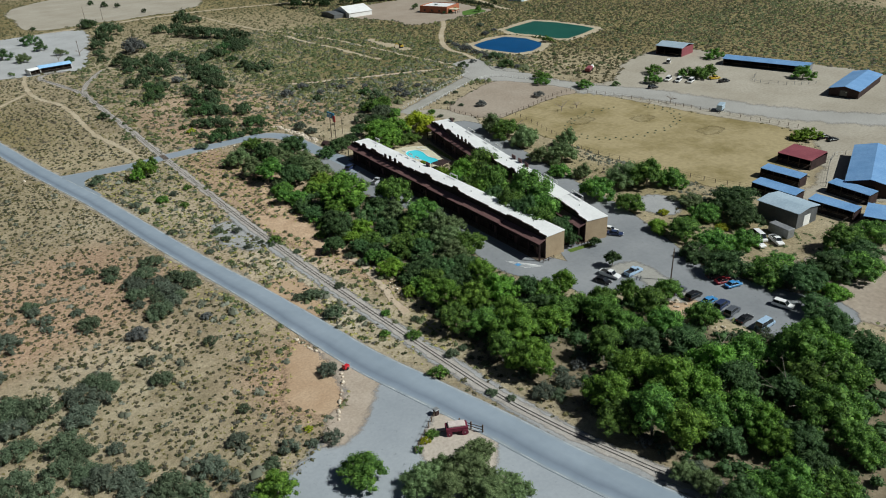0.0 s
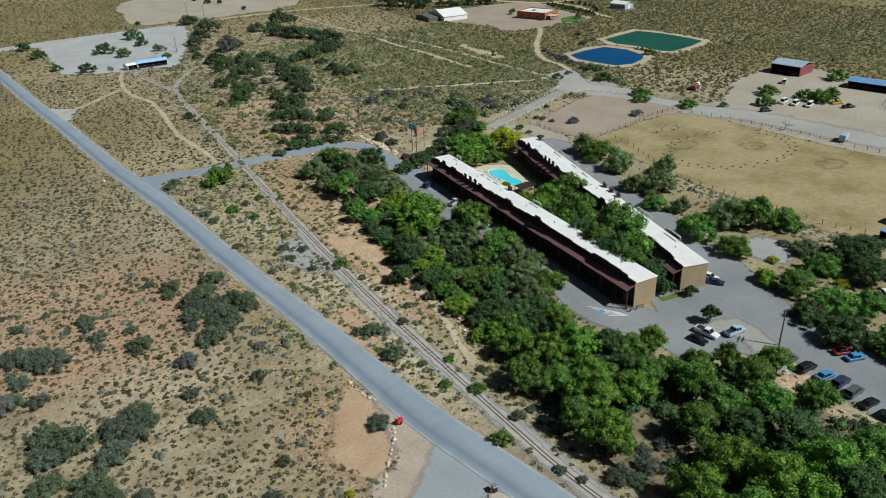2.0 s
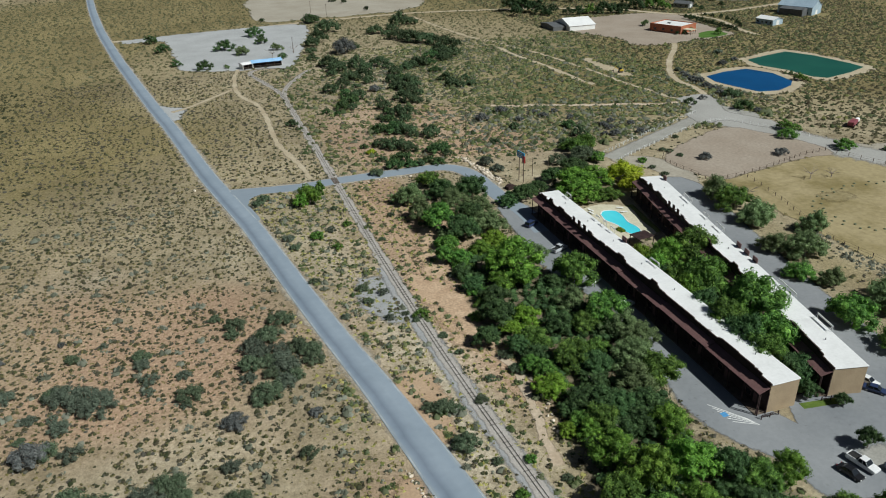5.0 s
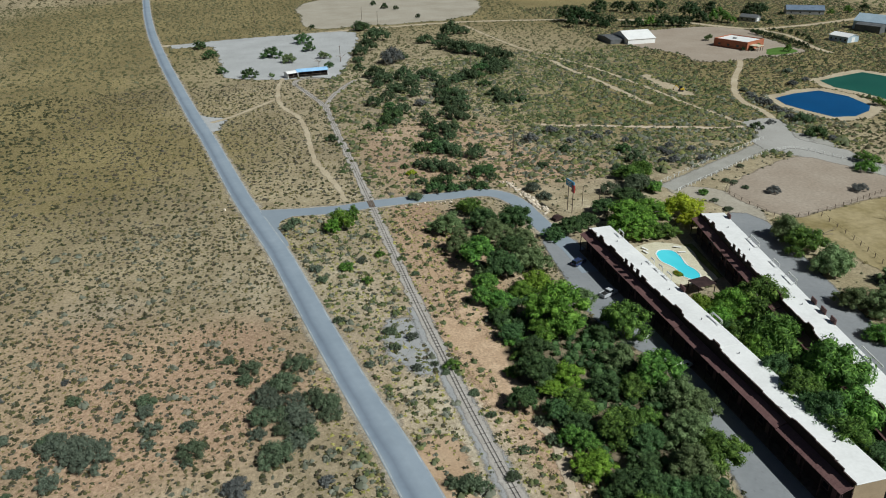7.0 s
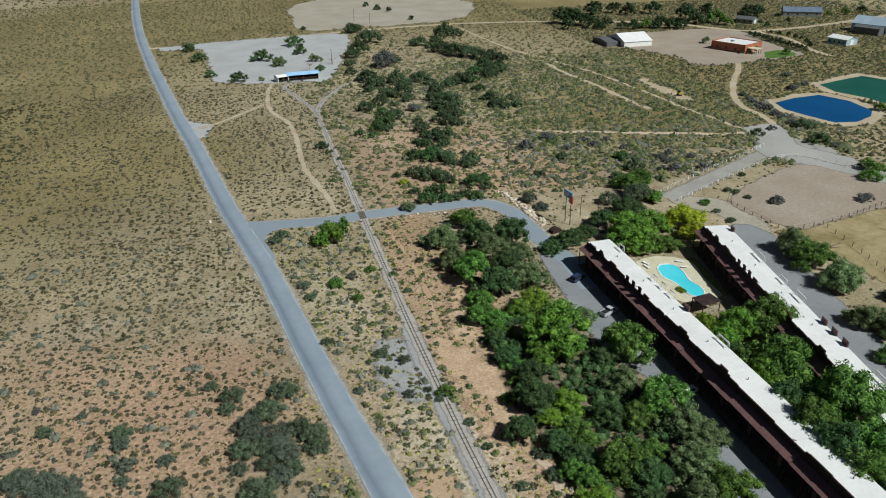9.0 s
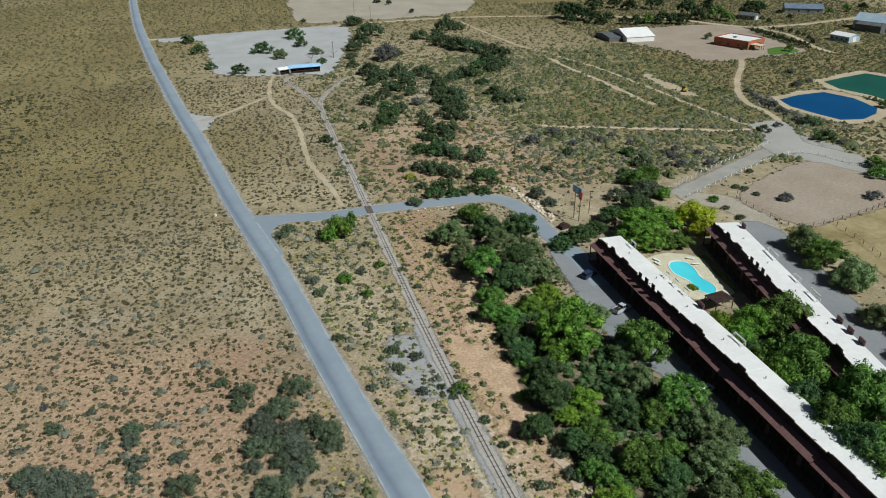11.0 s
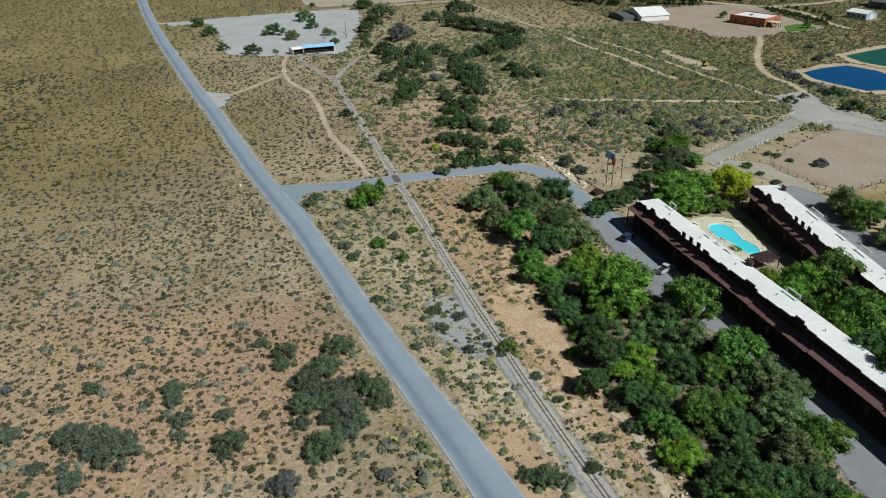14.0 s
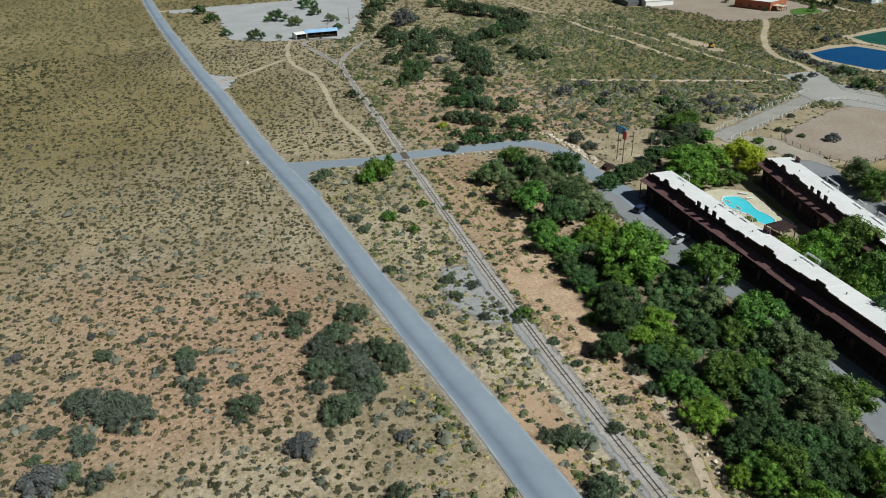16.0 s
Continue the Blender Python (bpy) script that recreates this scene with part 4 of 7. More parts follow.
GROVE_MID = [(93.4, 116.5, 4.0, 1), (80.9, 113.6, 4.4, 1), (83.9, 107.5, 5.3, 1), (90.6, 106.9, 4.8, 1), (76.8, 105.4, 4.2, 0), (80.9, 99.9, 4.5, 0), (86.3, 99.2, 4.2, 1), (96.7, 104.9, 3.6, 3), (100.1, 101.6, 3.9, 0), (104.6, 101.2, 3.5, 1), (88.8, 96.5, 4.2, 0), (94.9, 97.0, 3.9, 3), (94.3, 92.2, 3.8, 0), (100.1, 90.9, 4.3, 0), (106.7, 91.3, 3.8, 0)]
GROVE_SOUTH = [(82.1, 92.2, 5.5, 1), (89.6, 90.1, 4.9, 1), (78.6, 83.2, 5.0, 1), (77.2, 90.0, 4.0, 0), (100.9, 85.6, 5.0, 0), (101.4, 79.7, 4.9, 0), (110.0, 81.4, 4.7, 0), (107.8, 75.0, 4.5, 0), (99.2, 73.8, 4.8, 3), (92.4, 77.7, 4.3, 0), (105.1, 69.2, 4.6, 3), (119.9, 84.5, 3.9, 0), (112.1, 88.9, 3.3, 0), (117.2, 72.8, 4.0, 0), (110.6, 58.3, 5.5, 0), (102.8, 60.1, 5.5, 1), (82.1, 67.1, 4.9, 1), (90.5, 67.9, 5.6, 1), (92.3, 61.9, 5.9, 1), (93.6, 57.0, 5.4, 1), (79.3, 62.0, 4.6, 0), (82.8, 57.9, 5.6, 0), (84.4, 53.5, 5.1, 1)]
GROVE_SOUTH_2 = [(91.0, 52.8, 4.3, 0), (100.8, 55.3, 5.4, 3), (96.1, 49.9, 4.8, 0), (95.8, 45.5, 4.1, 1), (94.3, 42.3, 3.5, 1), (88.8, 48.0, 3.8, 3), (115.8, 51.5, 6.2, 0), (119.9, 48.4, 5.4, 1), (111.0, 46.6, 6.0, 0), (115.6, 43.8, 5.2, 0), (106.2, 47.8, 4.6, 3), (110.1, 40.1, 5.0, 0), (104.2, 40.8, 5.3, 0), (103.4, 35.5, 4.4, 0), (103.3, 32.7, 4.0, 0), (97.5, 40.6, 4.1, 3), (123.7, 42.1, 4.7, 3), (131.0, 53.0, 4.8, 3), (125.8, 54.8, 4.4, 0), (126.4, 44.5, 5.1, 3), (82.9, 38.3, 4.3, 0), (86.8, 36.2, 4.4, 0)]
GROVE_SOUTH_3 = [(92.4, 35.0, 4.1, 3), (91.1, 31.6, 4.5, 0), (80.1, 39.2, 3.9, 3), (85.3, 33.6, 4.0, 0), (79.0, 44.5, 2.5, 4), (78.4, 48.1, 2.7, 4)]
TREES_POOL = [(131.0, 221.3, 7.2, 1), (138.3, 223.4, 6.8, 1), (131.6, 214.6, 4.6, 1), (149.4, 224.4, 6.7, 2), (149.0, 217.7, 4.6, 2), (138.6, 214.2, 4.4, 0), (129.7, 232.9, 4.3, 3), (115.0, 223.2, 4.3, 3), (109.0, 221.6, 3.6, 3), (120.6, 226.0, 3.7, 3), (140.3, 238.9, 5.1, 3)]
BUSH_WEST = [(21.4, 184.8, 1.4, 0), (25.5, 180.0, 2.5, 0), (24.6, 176.4, 1.8, 0), (28.3, 169.7, 2.7, 1), (35.3, 178.6, 2.8, 0), (32.0, 172.9, 3.2, 0), (28.8, 166.8, 2.3, 1), (27.0, 163.6, 2.5, 0), (33.1, 166.8, 2.7, 1), (39.5, 164.6, 2.6, 0), (39.8, 161.1, 2.1, 0), (37.3, 167.2, 2.3, 0), (33.9, 160.1, 3.0, 1), (26.5, 159.4, 1.7, 1), (29.5, 152.6, 3.2, 0), (33.2, 155.3, 2.3, 1), (28.4, 151.2, 1.9, 0), (31.2, 159.4, 2.2, 0), (6.2, 174.4, 2.0, 0), (6.4, 171.5, 1.8, 1), (7.9, 165.8, 2.1, 1), (14.4, 165.2, 1.5, 1), (15.2, 157.5, 2.6, 0), (14.5, 155.0, 1.1, 1)]
BUSH_WEST_2 = [(22.9, 146.5, 2.5, 3), (-7.4, 178.7, 1.6, 0), (-10.0, 186.0, 1.0, 3), (-1.4, 182.3, 1.0, 1), (-21.9, 182.3, 1.5, 3), (2.1, 172.0, 1.1, 1), (-7.4, 165.2, 3.2, 1), (-3.9, 162.9, 3.3, 1), (-0.7, 159.2, 3.2, 1), (-9.4, 166.9, 2.2, 0), (-0.0, 163.6, 1.7, 1), (-3.3, 160.3, 2.6, 1), (-12.8, 160.5, 1.5, 1), (-7.3, 156.0, 2.1, 1), (-8.9, 159.6, 1.2, 1), (-11.2, 149.1, 3.2, 3), (-8.9, 150.0, 2.3, 0), (-4.5, 147.7, 2.2, 1), (-13.6, 154.7, 1.1, 0), (-12.2, 153.0, 1.0, 4), (7.9, 161.7, 1.4, 1), (-18.6, 168.9, 2.3, 1)]
BUSH_WEST_CORE = [(33.5, 163.5, 2.7, 1), (31.2, 163.4, 2.3, 0), (35.1, 156.8, 2.2, 0)]
BUSH_SW = [(11.5, 134.0, 2.6, 0), (7.8, 130.9, 3.1, 1), (10.5, 127.9, 2.4, 1), (13.2, 130.8, 1.7, 0), (6.5, 124.7, 3.1, 1), (0.4, 131.0, 3.8, 0), (-3.2, 134.0, 3.3, 0), (-3.6, 128.8, 2.7, 1), (2.5, 118.1, 3.4, 0), (4.1, 114.1, 2.4, 0), (-4.2, 122.0, 2.6, 0), (0.1, 112.1, 2.5, 0), (3.8, 108.9, 2.4, 0), (-6.3, 113.4, 2.9, 0), (-3.1, 108.1, 2.9, 0), (5.9, 105.6, 2.8, 1), (8.8, 103.6, 2.4, 1), (11.0, 103.8, 2.1, 0), (9.4, 112.3, 1.5, 1), (20.4, 97.1, 2.6, 1), (21.8, 93.2, 2.0, 1), (26.6, 100.7, 1.9, 1), (30.9, 108.6, 1.2, 0), (33.0, 93.7, 1.8, 1)]
BUSH_SW_2 = [(29.1, 92.1, 1.4, 0), (36.5, 92.3, 1.1, 1), (40.0, 91.0, 1.8, 1), (13.6, 96.1, 3.1, 0), (8.9, 98.0, 3.1, 1), (16.2, 92.6, 2.6, 0), (23.0, 87.2, 2.6, 1), (48.5, 108.9, 2.0, 1), (37.7, 96.2, 0.9, 4), (21.8, 127.0, 2.1, 0), (21.4, 135.1, 1.6, 1), (34.2, 134.0, 1.6, 0), (37.2, 144.6, 1.3, 3)]
TREES_YARD = [(148.6, 102, 5.2, 0), (146.6, 108.4, 3.4, 5), (162.1, 104.9, 4.9, 0), (172.2, 103.1, 7.4, 3), (148.1, 91.3, 5.9, 0), (141.4, 92.4, 4.9, 3), (154.2, 88.1, 4.5, 0), (140.1, 83, 5.6, 3), (145.3, 75.6, 6.5, 0), (145.8, 68.3, 5.9, 3), (152.6, 77, 4.1, 0), (139, 60.6, 5.1, 3), (170.4, 72.4, 5.6, 0), (169.2, 67.1, 5.9, 3), (160.9, 65.3, 4.8, 3), (162.3, 69.6, 4.2, 3), (181.7, 71.2, 5.6, 0), (148.1, 61.7, 3.6, 1), (127.4, 56.4, 4.5, 3), (155.9, 67.4, 5.8, 3), (166.9, 113, 4.4, 4), (166.6, 96, 5.5, 3), (161.4, 62.6, 5.9, 0)]
TREES_BACK = [(169.7, 202.9, 5.4, 4), (169.5, 194.8, 6, 0), (167.6, 183.6, 5.8, 4), (159.7, 167.6, 4, 4), (164.9, 162.4, 5.7, 4), (155.6, 154.4, 4.1, 0), (159.9, 148.8, 3.2, 4), (151.2, 134.7, 5.3, 0), (165.1, 136, 6.8, 4), (168.7, 130.7, 5.9, 0), (151.5, 122.1, 4.8, 0), (174.9, 126.3, 5, 0), (177.5, 173.4, 4, 4)]
TREES_COURT = [(130.1, 171.7, 4.4, 1), (137, 170.6, 6, 0), (129, 155.7, 6.4, 0), (129.8, 140.8, 6.9, 0), (126.2, 131.1, 5.8, 0), (122.1, 136.1, 4.8, 3), (125.5, 121.9, 3.6, 3), (122.6, 118.8, 2.4, 3), (123.5, 162.3, 4.1, 3), (127.6, 112.9, 1.5, 3), (137.4, 140.9, 4, 0), (122, 142.3, 4.6, 0)]
TREES_NORTH = [(148.9, 249.5, 4.5, 3), (152.3, 245.1, 3.6, 0), (111.7, 226, 2.2, 3)]
TREE_LOT = [(122.7, 102.7, 2.0, 3)]
TREES_ROAD = [(39.3, 79.8, 4.5, 0), (45.8, 72.3, 4.1, 4), (52.8, 69.4, 4.7, 4), (52.2, 64.6, 4, 4), (56.9, 72.2, 3.1, 4), (56, 63.3, 3.7, 4), (48.2, 68.4, 3.7, 4), (26.8, 84.9, 4, 1), (23.7, 85.4, 3, 3), (50.3, 74.1, 2.1, 4)]
TREES_GATE = [(53.3, 244.7, 3.9, 1), (50.5, 243.1, 2.6, 1), (56.5, 248.7, 2.7, 0), (62.6, 365.8, 0.3, 0)]
TREES_LOT_NW = [(46.2, 503.9, 5, 3), (3.3, 546.7, 3.5, 3), (10.3, 513.1, 3.6, 3), (17.7, 469.5, 2.6, 3), (31.8, 453.4, 3.5, 3), (43.3, 452.3, 1.6, 4), (67.8, 543.7, 4.6, 3), (69.4, 515.8, 3.3, 3), (75.6, 466.1, 2.3, 3), (112.1, 579.8, 3.8, 3), (54.7, 486, 3.8, 4), (75.2, 490.6, 3.1, 4)]
TREES_FAR_2 = [(79.4, 602.3, 2.6, 6), (147.2, 681.2, 3.5, 6), (154.1, 668.2, 2.9, 6), (141.8, 705.2, 3.1, 6), (162.2, 620.5, 2.7, 6)]
TREES_HAMLET = [(260.8, 563.3, 7.4, 6), (267.3, 557.8, 6.1, 6), (271.7, 548.0, 4.7, 6), (273.0, 537.1, 4.7, 6), (282.4, 538.5, 3.8, 6), (300.2, 594.2, 6.1, 6), (318.3, 596.5, 4.8, 6), (322.8, 581.9, 4.7, 6), (290.1, 527.8, 3.4, 6), (297.2, 525.1, 3.4, 6), (306.6, 526.4, 3.9, 0), (314.2, 520.8, 4.7, 6), (321.4, 518.1, 3.9, 6), (326.7, 515.9, 4.3, 6), (348.9, 544.1, 6.8, 6), (347.6, 528.4, 4.9, 6), (343.1, 579.7, 5.7, 6), (361.2, 528.3, 5.0, 0), (363.0, 517.0, 4.0, 0), (388.6, 527.9, 6.0, 6), (408.0, 543.5, 5.3, 6), (381.1, 567.4, 4.4, 6), (254.7, 539.1, 3.8, 6), (275.4, 531.0, 2.9, 6)]
TREES_HAMLET_2 = [(387.8, 513.0, 2.3, 6), (386.0, 503.2, 2.2, 6), (415.4, 529.9, 2.4, 6), (411.9, 514.3, 2.3, 6), (455.5, 537.3, 3.0, 6), (313.4, 464.2, 3.1, 4), (313.7, 429.5, 1.5, 6), (318.2, 427.9, 1.5, 6), (326.9, 433.7, 1.9, 0), (336.3, 419.2, 2.6, 0), (452.7, 523.3, 3.0, 0), (471.1, 527.5, 3.5, 0), (488.2, 529.7, 3.6, 6)]
HEDGE_FAR = [(353.6, 475.9, 1.5, 6), (353.5, 471.4, 1.5, 6), (353.4, 467.1, 1.5, 6), (353.3, 462.8, 1.5, 6), (353.2, 458.6, 1.5, 6), (353.1, 454.4, 1.5, 6), (353.0, 450.3, 1.4, 6), (352.9, 446.3, 1.4, 6), (352.8, 442.3, 1.4, 6), (352.8, 438.4, 1.4, 6), (352.7, 434.5, 1.4, 6), (352.6, 430.7, 1.4, 6), (352.5, 427.0, 1.4, 6), (352.4, 423.3, 1.4, 6)]
TREES_FARM = [(236.5, 247.8, 4.6, 0), (238.8, 223.1, 4.2, 0), (251, 216, 2.1, 4), (279.8, 217.8, 5.1, 0), (265.8, 206.9, 4.3, 0), (287.8, 206.4, 4.5, 0), (292.1, 199, 5.6, 0), (286.6, 198.6, 5, 0), (323.8, 218, 5.2, 0), (318, 167.5, 5.7, 0), (242.5, 122.2, 4.8, 5), (240.2, 124.3, 3.1, 5), (296.3, 306.6, 3.4, 0)]
BUSH_RAIL = [(53.9, 81.3, 1.2, 2), (51.9, 80.8, 1, 4), (49.8, 79.7, 0.9, 2), (84.7, 69.1, 2.1, 1), (81.6, 76.6, 2.4, 1), (80, 67.5, 1.7, 0), (81.3, 48.2, 2, 1), (81.2, 53.8, 1.6, 1), (80.3, 57.7, 1.8, 3), (69, 83.6, 1.1, 0), (70.8, 80.2, 0.9, 0), (73.7, 91, 1.1, 0), (73.9, 98.5, 1, 0), (57.1, 138.3, 1.5, 0), (59.9, 126.5, 2.6, 0), (68.7, 119.7, 1.1, 2), (68.5, 108.3, 1.7, 2), (64.8, 94.5, 2, 2), (64.1, 112.9, 1.2, 2), (76.2, 77.4, 2.3, 1), (77.2, 83.5, 1.6, 1), (72.6, 113.7, 1, 0), (79.8, 44.3, 2.3, 3), (81.2, 69.9, 2.1, 1)]
BUSH_RAIL_2 = [(66.9, 137.2, 1.3, 0), (78, 75.2, 1.7, 0), (63.4, 121.1, 1.1, 0), (70.7, 98, 1.4, 0), (87.5, 79.2, 1.9, 3), (89.6, 81.5, 1.6, 1), (83.5, 80.2, 1.3, 1)]
BUSH_RAIL2 = [(59.5, 137.2, 2.3, 0), (61.6, 136.1, 1.5, 0), (65.5, 170.1, 1.9, 2), (63.8, 168.5, 0.9, 0), (55.3, 222.5, 1.5, 1), (54.9, 211.1, 1.6, 2), (50.8, 219.4, 2, 2), (60.5, 224.7, 1.4, 2), (59.3, 237.6, 1.3, 0), (49.6, 175.3, 1.2, 1), (55.8, 186.4, 1.5, 0), (60.1, 182.8, 1.5, 1), (58.7, 171.5, 1.3, 1), (55.8, 179.9, 1.2, 0), (43.4, 220.5, 1.8, 1), (44.1, 214.6, 1.4, 0), (45.7, 194.4, 1.4, 0), (60.5, 210.8, 0.8, 0), (77, 143.4, 1.7, 0), (76.5, 148.7, 1.5, 0), (71, 142.7, 1.2, 0), (67.2, 211.4, 1.1, 0), (73.8, 226.5, 1.2, 0), (62.4, 171.9, 0.9, 0)]
BUSH_RAIL2_2 = [(67.3, 160.5, 1.1, 0), (68.4, 153.3, 1, 0), (136, 180, 0.6, 0)]
BUSH_WASH = [(111.5, 580.8, 5.0, 0), (114.2, 536.9, 6.5, 0), (103.7, 506.2, 4.8, 0), (97.5, 492.8, 3.9, 0), (93.1, 473.3, 2.8, 0), (90.1, 451.4, 2.7, 0), (111.2, 464.6, 5.5, 3), (117.4, 470.8, 3.1, 0), (95.8, 431.2, 4.6, 0), (97.7, 417.5, 4.5, 0), (93.3, 410.4, 2.4, 0), (109.0, 423.0, 4.0, 0), (112.4, 415.7, 3.3, 0), (99.6, 398.0, 3.7, 0), (106.2, 396.7, 4.0, 0), (107.1, 387.1, 2.5, 0), (105.7, 370.7, 2.4, 3), (103.3, 351.7, 1.8, 0), (102.0, 339.4, 2.7, 0), (121.6, 422.7, 3.7, 0), (124.1, 414.6, 2.8, 0), (143.4, 517.5, 4.2, 0), (148.1, 506.9, 2.7, 0), (166.2, 539.9, 5.8, 0), (156.1, 523.7, 3.6, 0)]
BUSH_WASH_2 = [(175.7, 543.0, 3.7, 0), (151.9, 493.9, 5.0, 0), (155.1, 486.1, 4.0, 0), (158.1, 478.5, 5.1, 0), (163.4, 473.0, 5.1, 0), (167.0, 465.8, 3.8, 0), (171.4, 460.3, 4.4, 0), (174.9, 452.9, 3.7, 0), (161.3, 439.9, 4.2, 0), (152.9, 428.5, 3.5, 2), (158.3, 425.6, 2.9, 0), (146.6, 413.2, 2.8, 2), (164.3, 429.4, 4.7, 0), (157.6, 418.9, 2.8, 0), (144.3, 396.4, 2.4, 2), (140.3, 412.0, 3.9, 0), (135.6, 411.5, 3.3, 0), (131.1, 407.0, 2.7, 0), (123.6, 399.4, 3.2, 0), (118.0, 383.0, 3.1, 0), (122.5, 384.8, 3.1, 2), (125.7, 381.5, 3.1, 0), (126.0, 371.0, 2.5, 0), (115.3, 371.5, 2.5, 0), (119.2, 367.5, 3.4, 0)]
BUSH_WASH_3 = [(120.8, 359.2, 3.1, 0), (122.5, 355.4, 2.1, 0), (113.3, 350.4, 3.0, 0), (115.3, 344.3, 3.0, 0), (118.6, 342.9, 2.0, 0), (143.1, 375.5, 3.0, 0), (142.6, 365.0, 2.9, 0), (145.4, 361.6, 1.9, 0), (152.9, 375.0, 2.0, 0), (151.2, 362.6, 2.2, 0), (85.7, 376.0, 3.2, 0), (92.5, 382.1, 3.0, 0), (91.4, 369.6, 2.4, 2), (95.4, 360.9, 3.3, 0), (89.1, 352.7, 3.7, 2), (84.8, 345.1, 2.7, 2), (88.8, 344.0, 2.2, 0), (104.9, 327.6, 3.0, 0), (107.9, 324.3, 3.0, 0), (101.5, 330.9, 1.9, 2), (98.8, 319.9, 2.5, 2), (96.7, 323.3, 1.7, 0), (104.7, 317.4, 2.1, 0), (91.8, 306.4, 2.8, 2), (96.8, 305.0, 3.6, 2)]
BUSH_WASH_4 = [(100.3, 302.0, 3.4, 0), (101.9, 296.3, 1.9, 0), (99.6, 311.8, 2.0, 0), (108.6, 294.2, 2.9, 0), (87.8, 289.3, 2.6, 0), (90.8, 285.3, 2.8, 0), (94.3, 283.5, 2.8, 0), (96.2, 279.4, 1.8, 0), (83.5, 273.6, 1.6, 0), (103.8, 275.3, 2.9, 2), (107.4, 276.7, 2.2, 2), (106.8, 270.5, 1.6, 0), (99.0, 265.9, 2.1, 2), (101.1, 262.8, 1.7, 2), (89.5, 268.9, 3.2, 2), (85.7, 264.8, 2.4, 2), (91.4, 264.7, 2.0, 2), (94.6, 264.4, 1.6, 0), (81.9, 282.5, 1.3, 4), (81.0, 289.8, 1.2, 2), (109.9, 306.9, 1.1, 0), (98.8, 380.7, 1.7, 0), (80.5, 336.6, 1.4, 2), (76.8, 341.7, 1.6, 2)]
BUSH_WASH_5 = [(150.3, 259.7, 3.8, 0), (156.3, 261.2, 4.3, 2), (60.4, 328.8, 2.6, 0), (133.9, 305.2, 2.8, 3), (145.9, 313.8, 3.0, 3)]
BUSH_WASH_6 = [(78.4, 260.8, 2.3, 0), (40, 252.4, 2.0, 0), (38.1, 248.8, 1.8, 0), (116.2, 256.5, 2.6, 1), (117.2, 249.5, 2.4, 1), (150.1, 256.6, 4.8, 2), (148.3, 247.5, 4.8, 0), (139, 248.1, 3.1, 0), (141.9, 290.7, 2.4, 0), (127.1, 276.1, 2.3, 0)]
BUSH_PATH = [(82, 202.9, 2.4, 2), (82.1, 196.1, 2.3, 2), (81.7, 188.3, 2.4, 2), (80.5, 182.1, 2.1, 2), (80.6, 175.3, 2.3, 2), (79.8, 169.3, 2, 2), (84.1, 210.5, 1.9, 1), (83.6, 186.5, 1.7, 2), (83.7, 174, 1.8, 2), (76.5, 164.4, 1.9, 2), (87.1, 205.2, 1.9, 0), (80, 165.7, 1.5, 2), (78.5, 184.9, 1.4, 1)]
BUSH_LOT = [(119.2, 73.6, 2.3, 2), (120.6, 76.2, 1.8, 2), (120.7, 63.6, 1.7, 2), (125, 64.5, 1.5, 1), (122.8, 61.8, 1.7, 0), (104, 80.4, 1.7, 0), (114.7, 73.2, 1.5, 1), (118.1, 66.3, 1.5, 0), (123.5, 58.6, 1.7, 2), (156.4, 114.4, 1.6, 4), (170.1, 114.4, 2.1, 0), (171.3, 110.6, 2, 1), (160.1, 98.2, 1.9, 4), (183.9, 109.2, 2.5, 0), (147.7, 66.6, 2.3, 4), (149.8, 63.8, 2, 2), (166, 119, 1.7, 0), (141.6, 59.9, 1.9, 0)]
BUSH_EAST = [(300.8, 373.3, 2.6, 1), (229.1, 240.8, 3.7, 2), (214.1, 226.2, 2.7, 3), (187.4, 232.7, 2.3, 3), (180.9, 243.6, 1.4, 0), (179.2, 245.7, 1.4, 0), (181.6, 238.6, 1.2, 0), (166.2, 238.4, 1.7, 2), (166.1, 232, 1.3, 0), (166, 224.7, 1.4, 0), (192, 256.5, 1.3, 0)]
BUSH_POND = [(256.9, 347.4, 1.9, 1), (252.2, 333.6, 2.2, 3), (251.4, 327.2, 2.5, 3), (251.8, 322.7, 2.3, 3), (249.9, 315.0, 2.4, 3), (249.4, 309.2, 2.2, 3), (247.3, 302.2, 1.9, 3), (234.7, 297.3, 1.8, 3), (225.3, 293.6, 2.8, 0), (248.6, 296.1, 3.9, 0), (239.9, 277.7, 3.8, 2), (243.0, 272.7, 1.8, 3), (285.5, 349.7, 2.5, 3), (296.5, 355.1, 2.0, 3), (254.5, 340.0, 1.8, 3)]
BUSH_PASTURE = [(157.8, 306.7, 1.8, 3), (159.5, 301.2, 2.0, 3), (166.5, 305.3, 1.6, 3), (168.3, 294.3, 1.5, 3), (175.4, 280.0, 2.0, 3), (175.9, 275.6, 1.9, 3), (173.6, 268.2, 2.0, 3), (169.4, 269.0, 1.6, 3), (184.1, 266.7, 2.2, 3), (186.3, 277.7, 1.7, 3), (162.1, 283.7, 2.8, 2), (160.9, 272.5, 3.5, 0), (151.4, 266.1, 2.5, 0), (159.8, 264.6, 2.7, 0), (148.0, 300.0, 1.7, 3), (180.5, 283.5, 1.6, 3)]
HEDGE_OUTER = [(370.5, 478, 1.4, 6), (373, 473, 1.3, 6), (375.5, 467, 1.4, 6), (375, 460, 1.4, 6), (373.5, 453, 1.3, 6), (371.5, 446, 1.4, 6), (367.5, 439, 1.3, 6), (363, 432, 1.4, 6)]
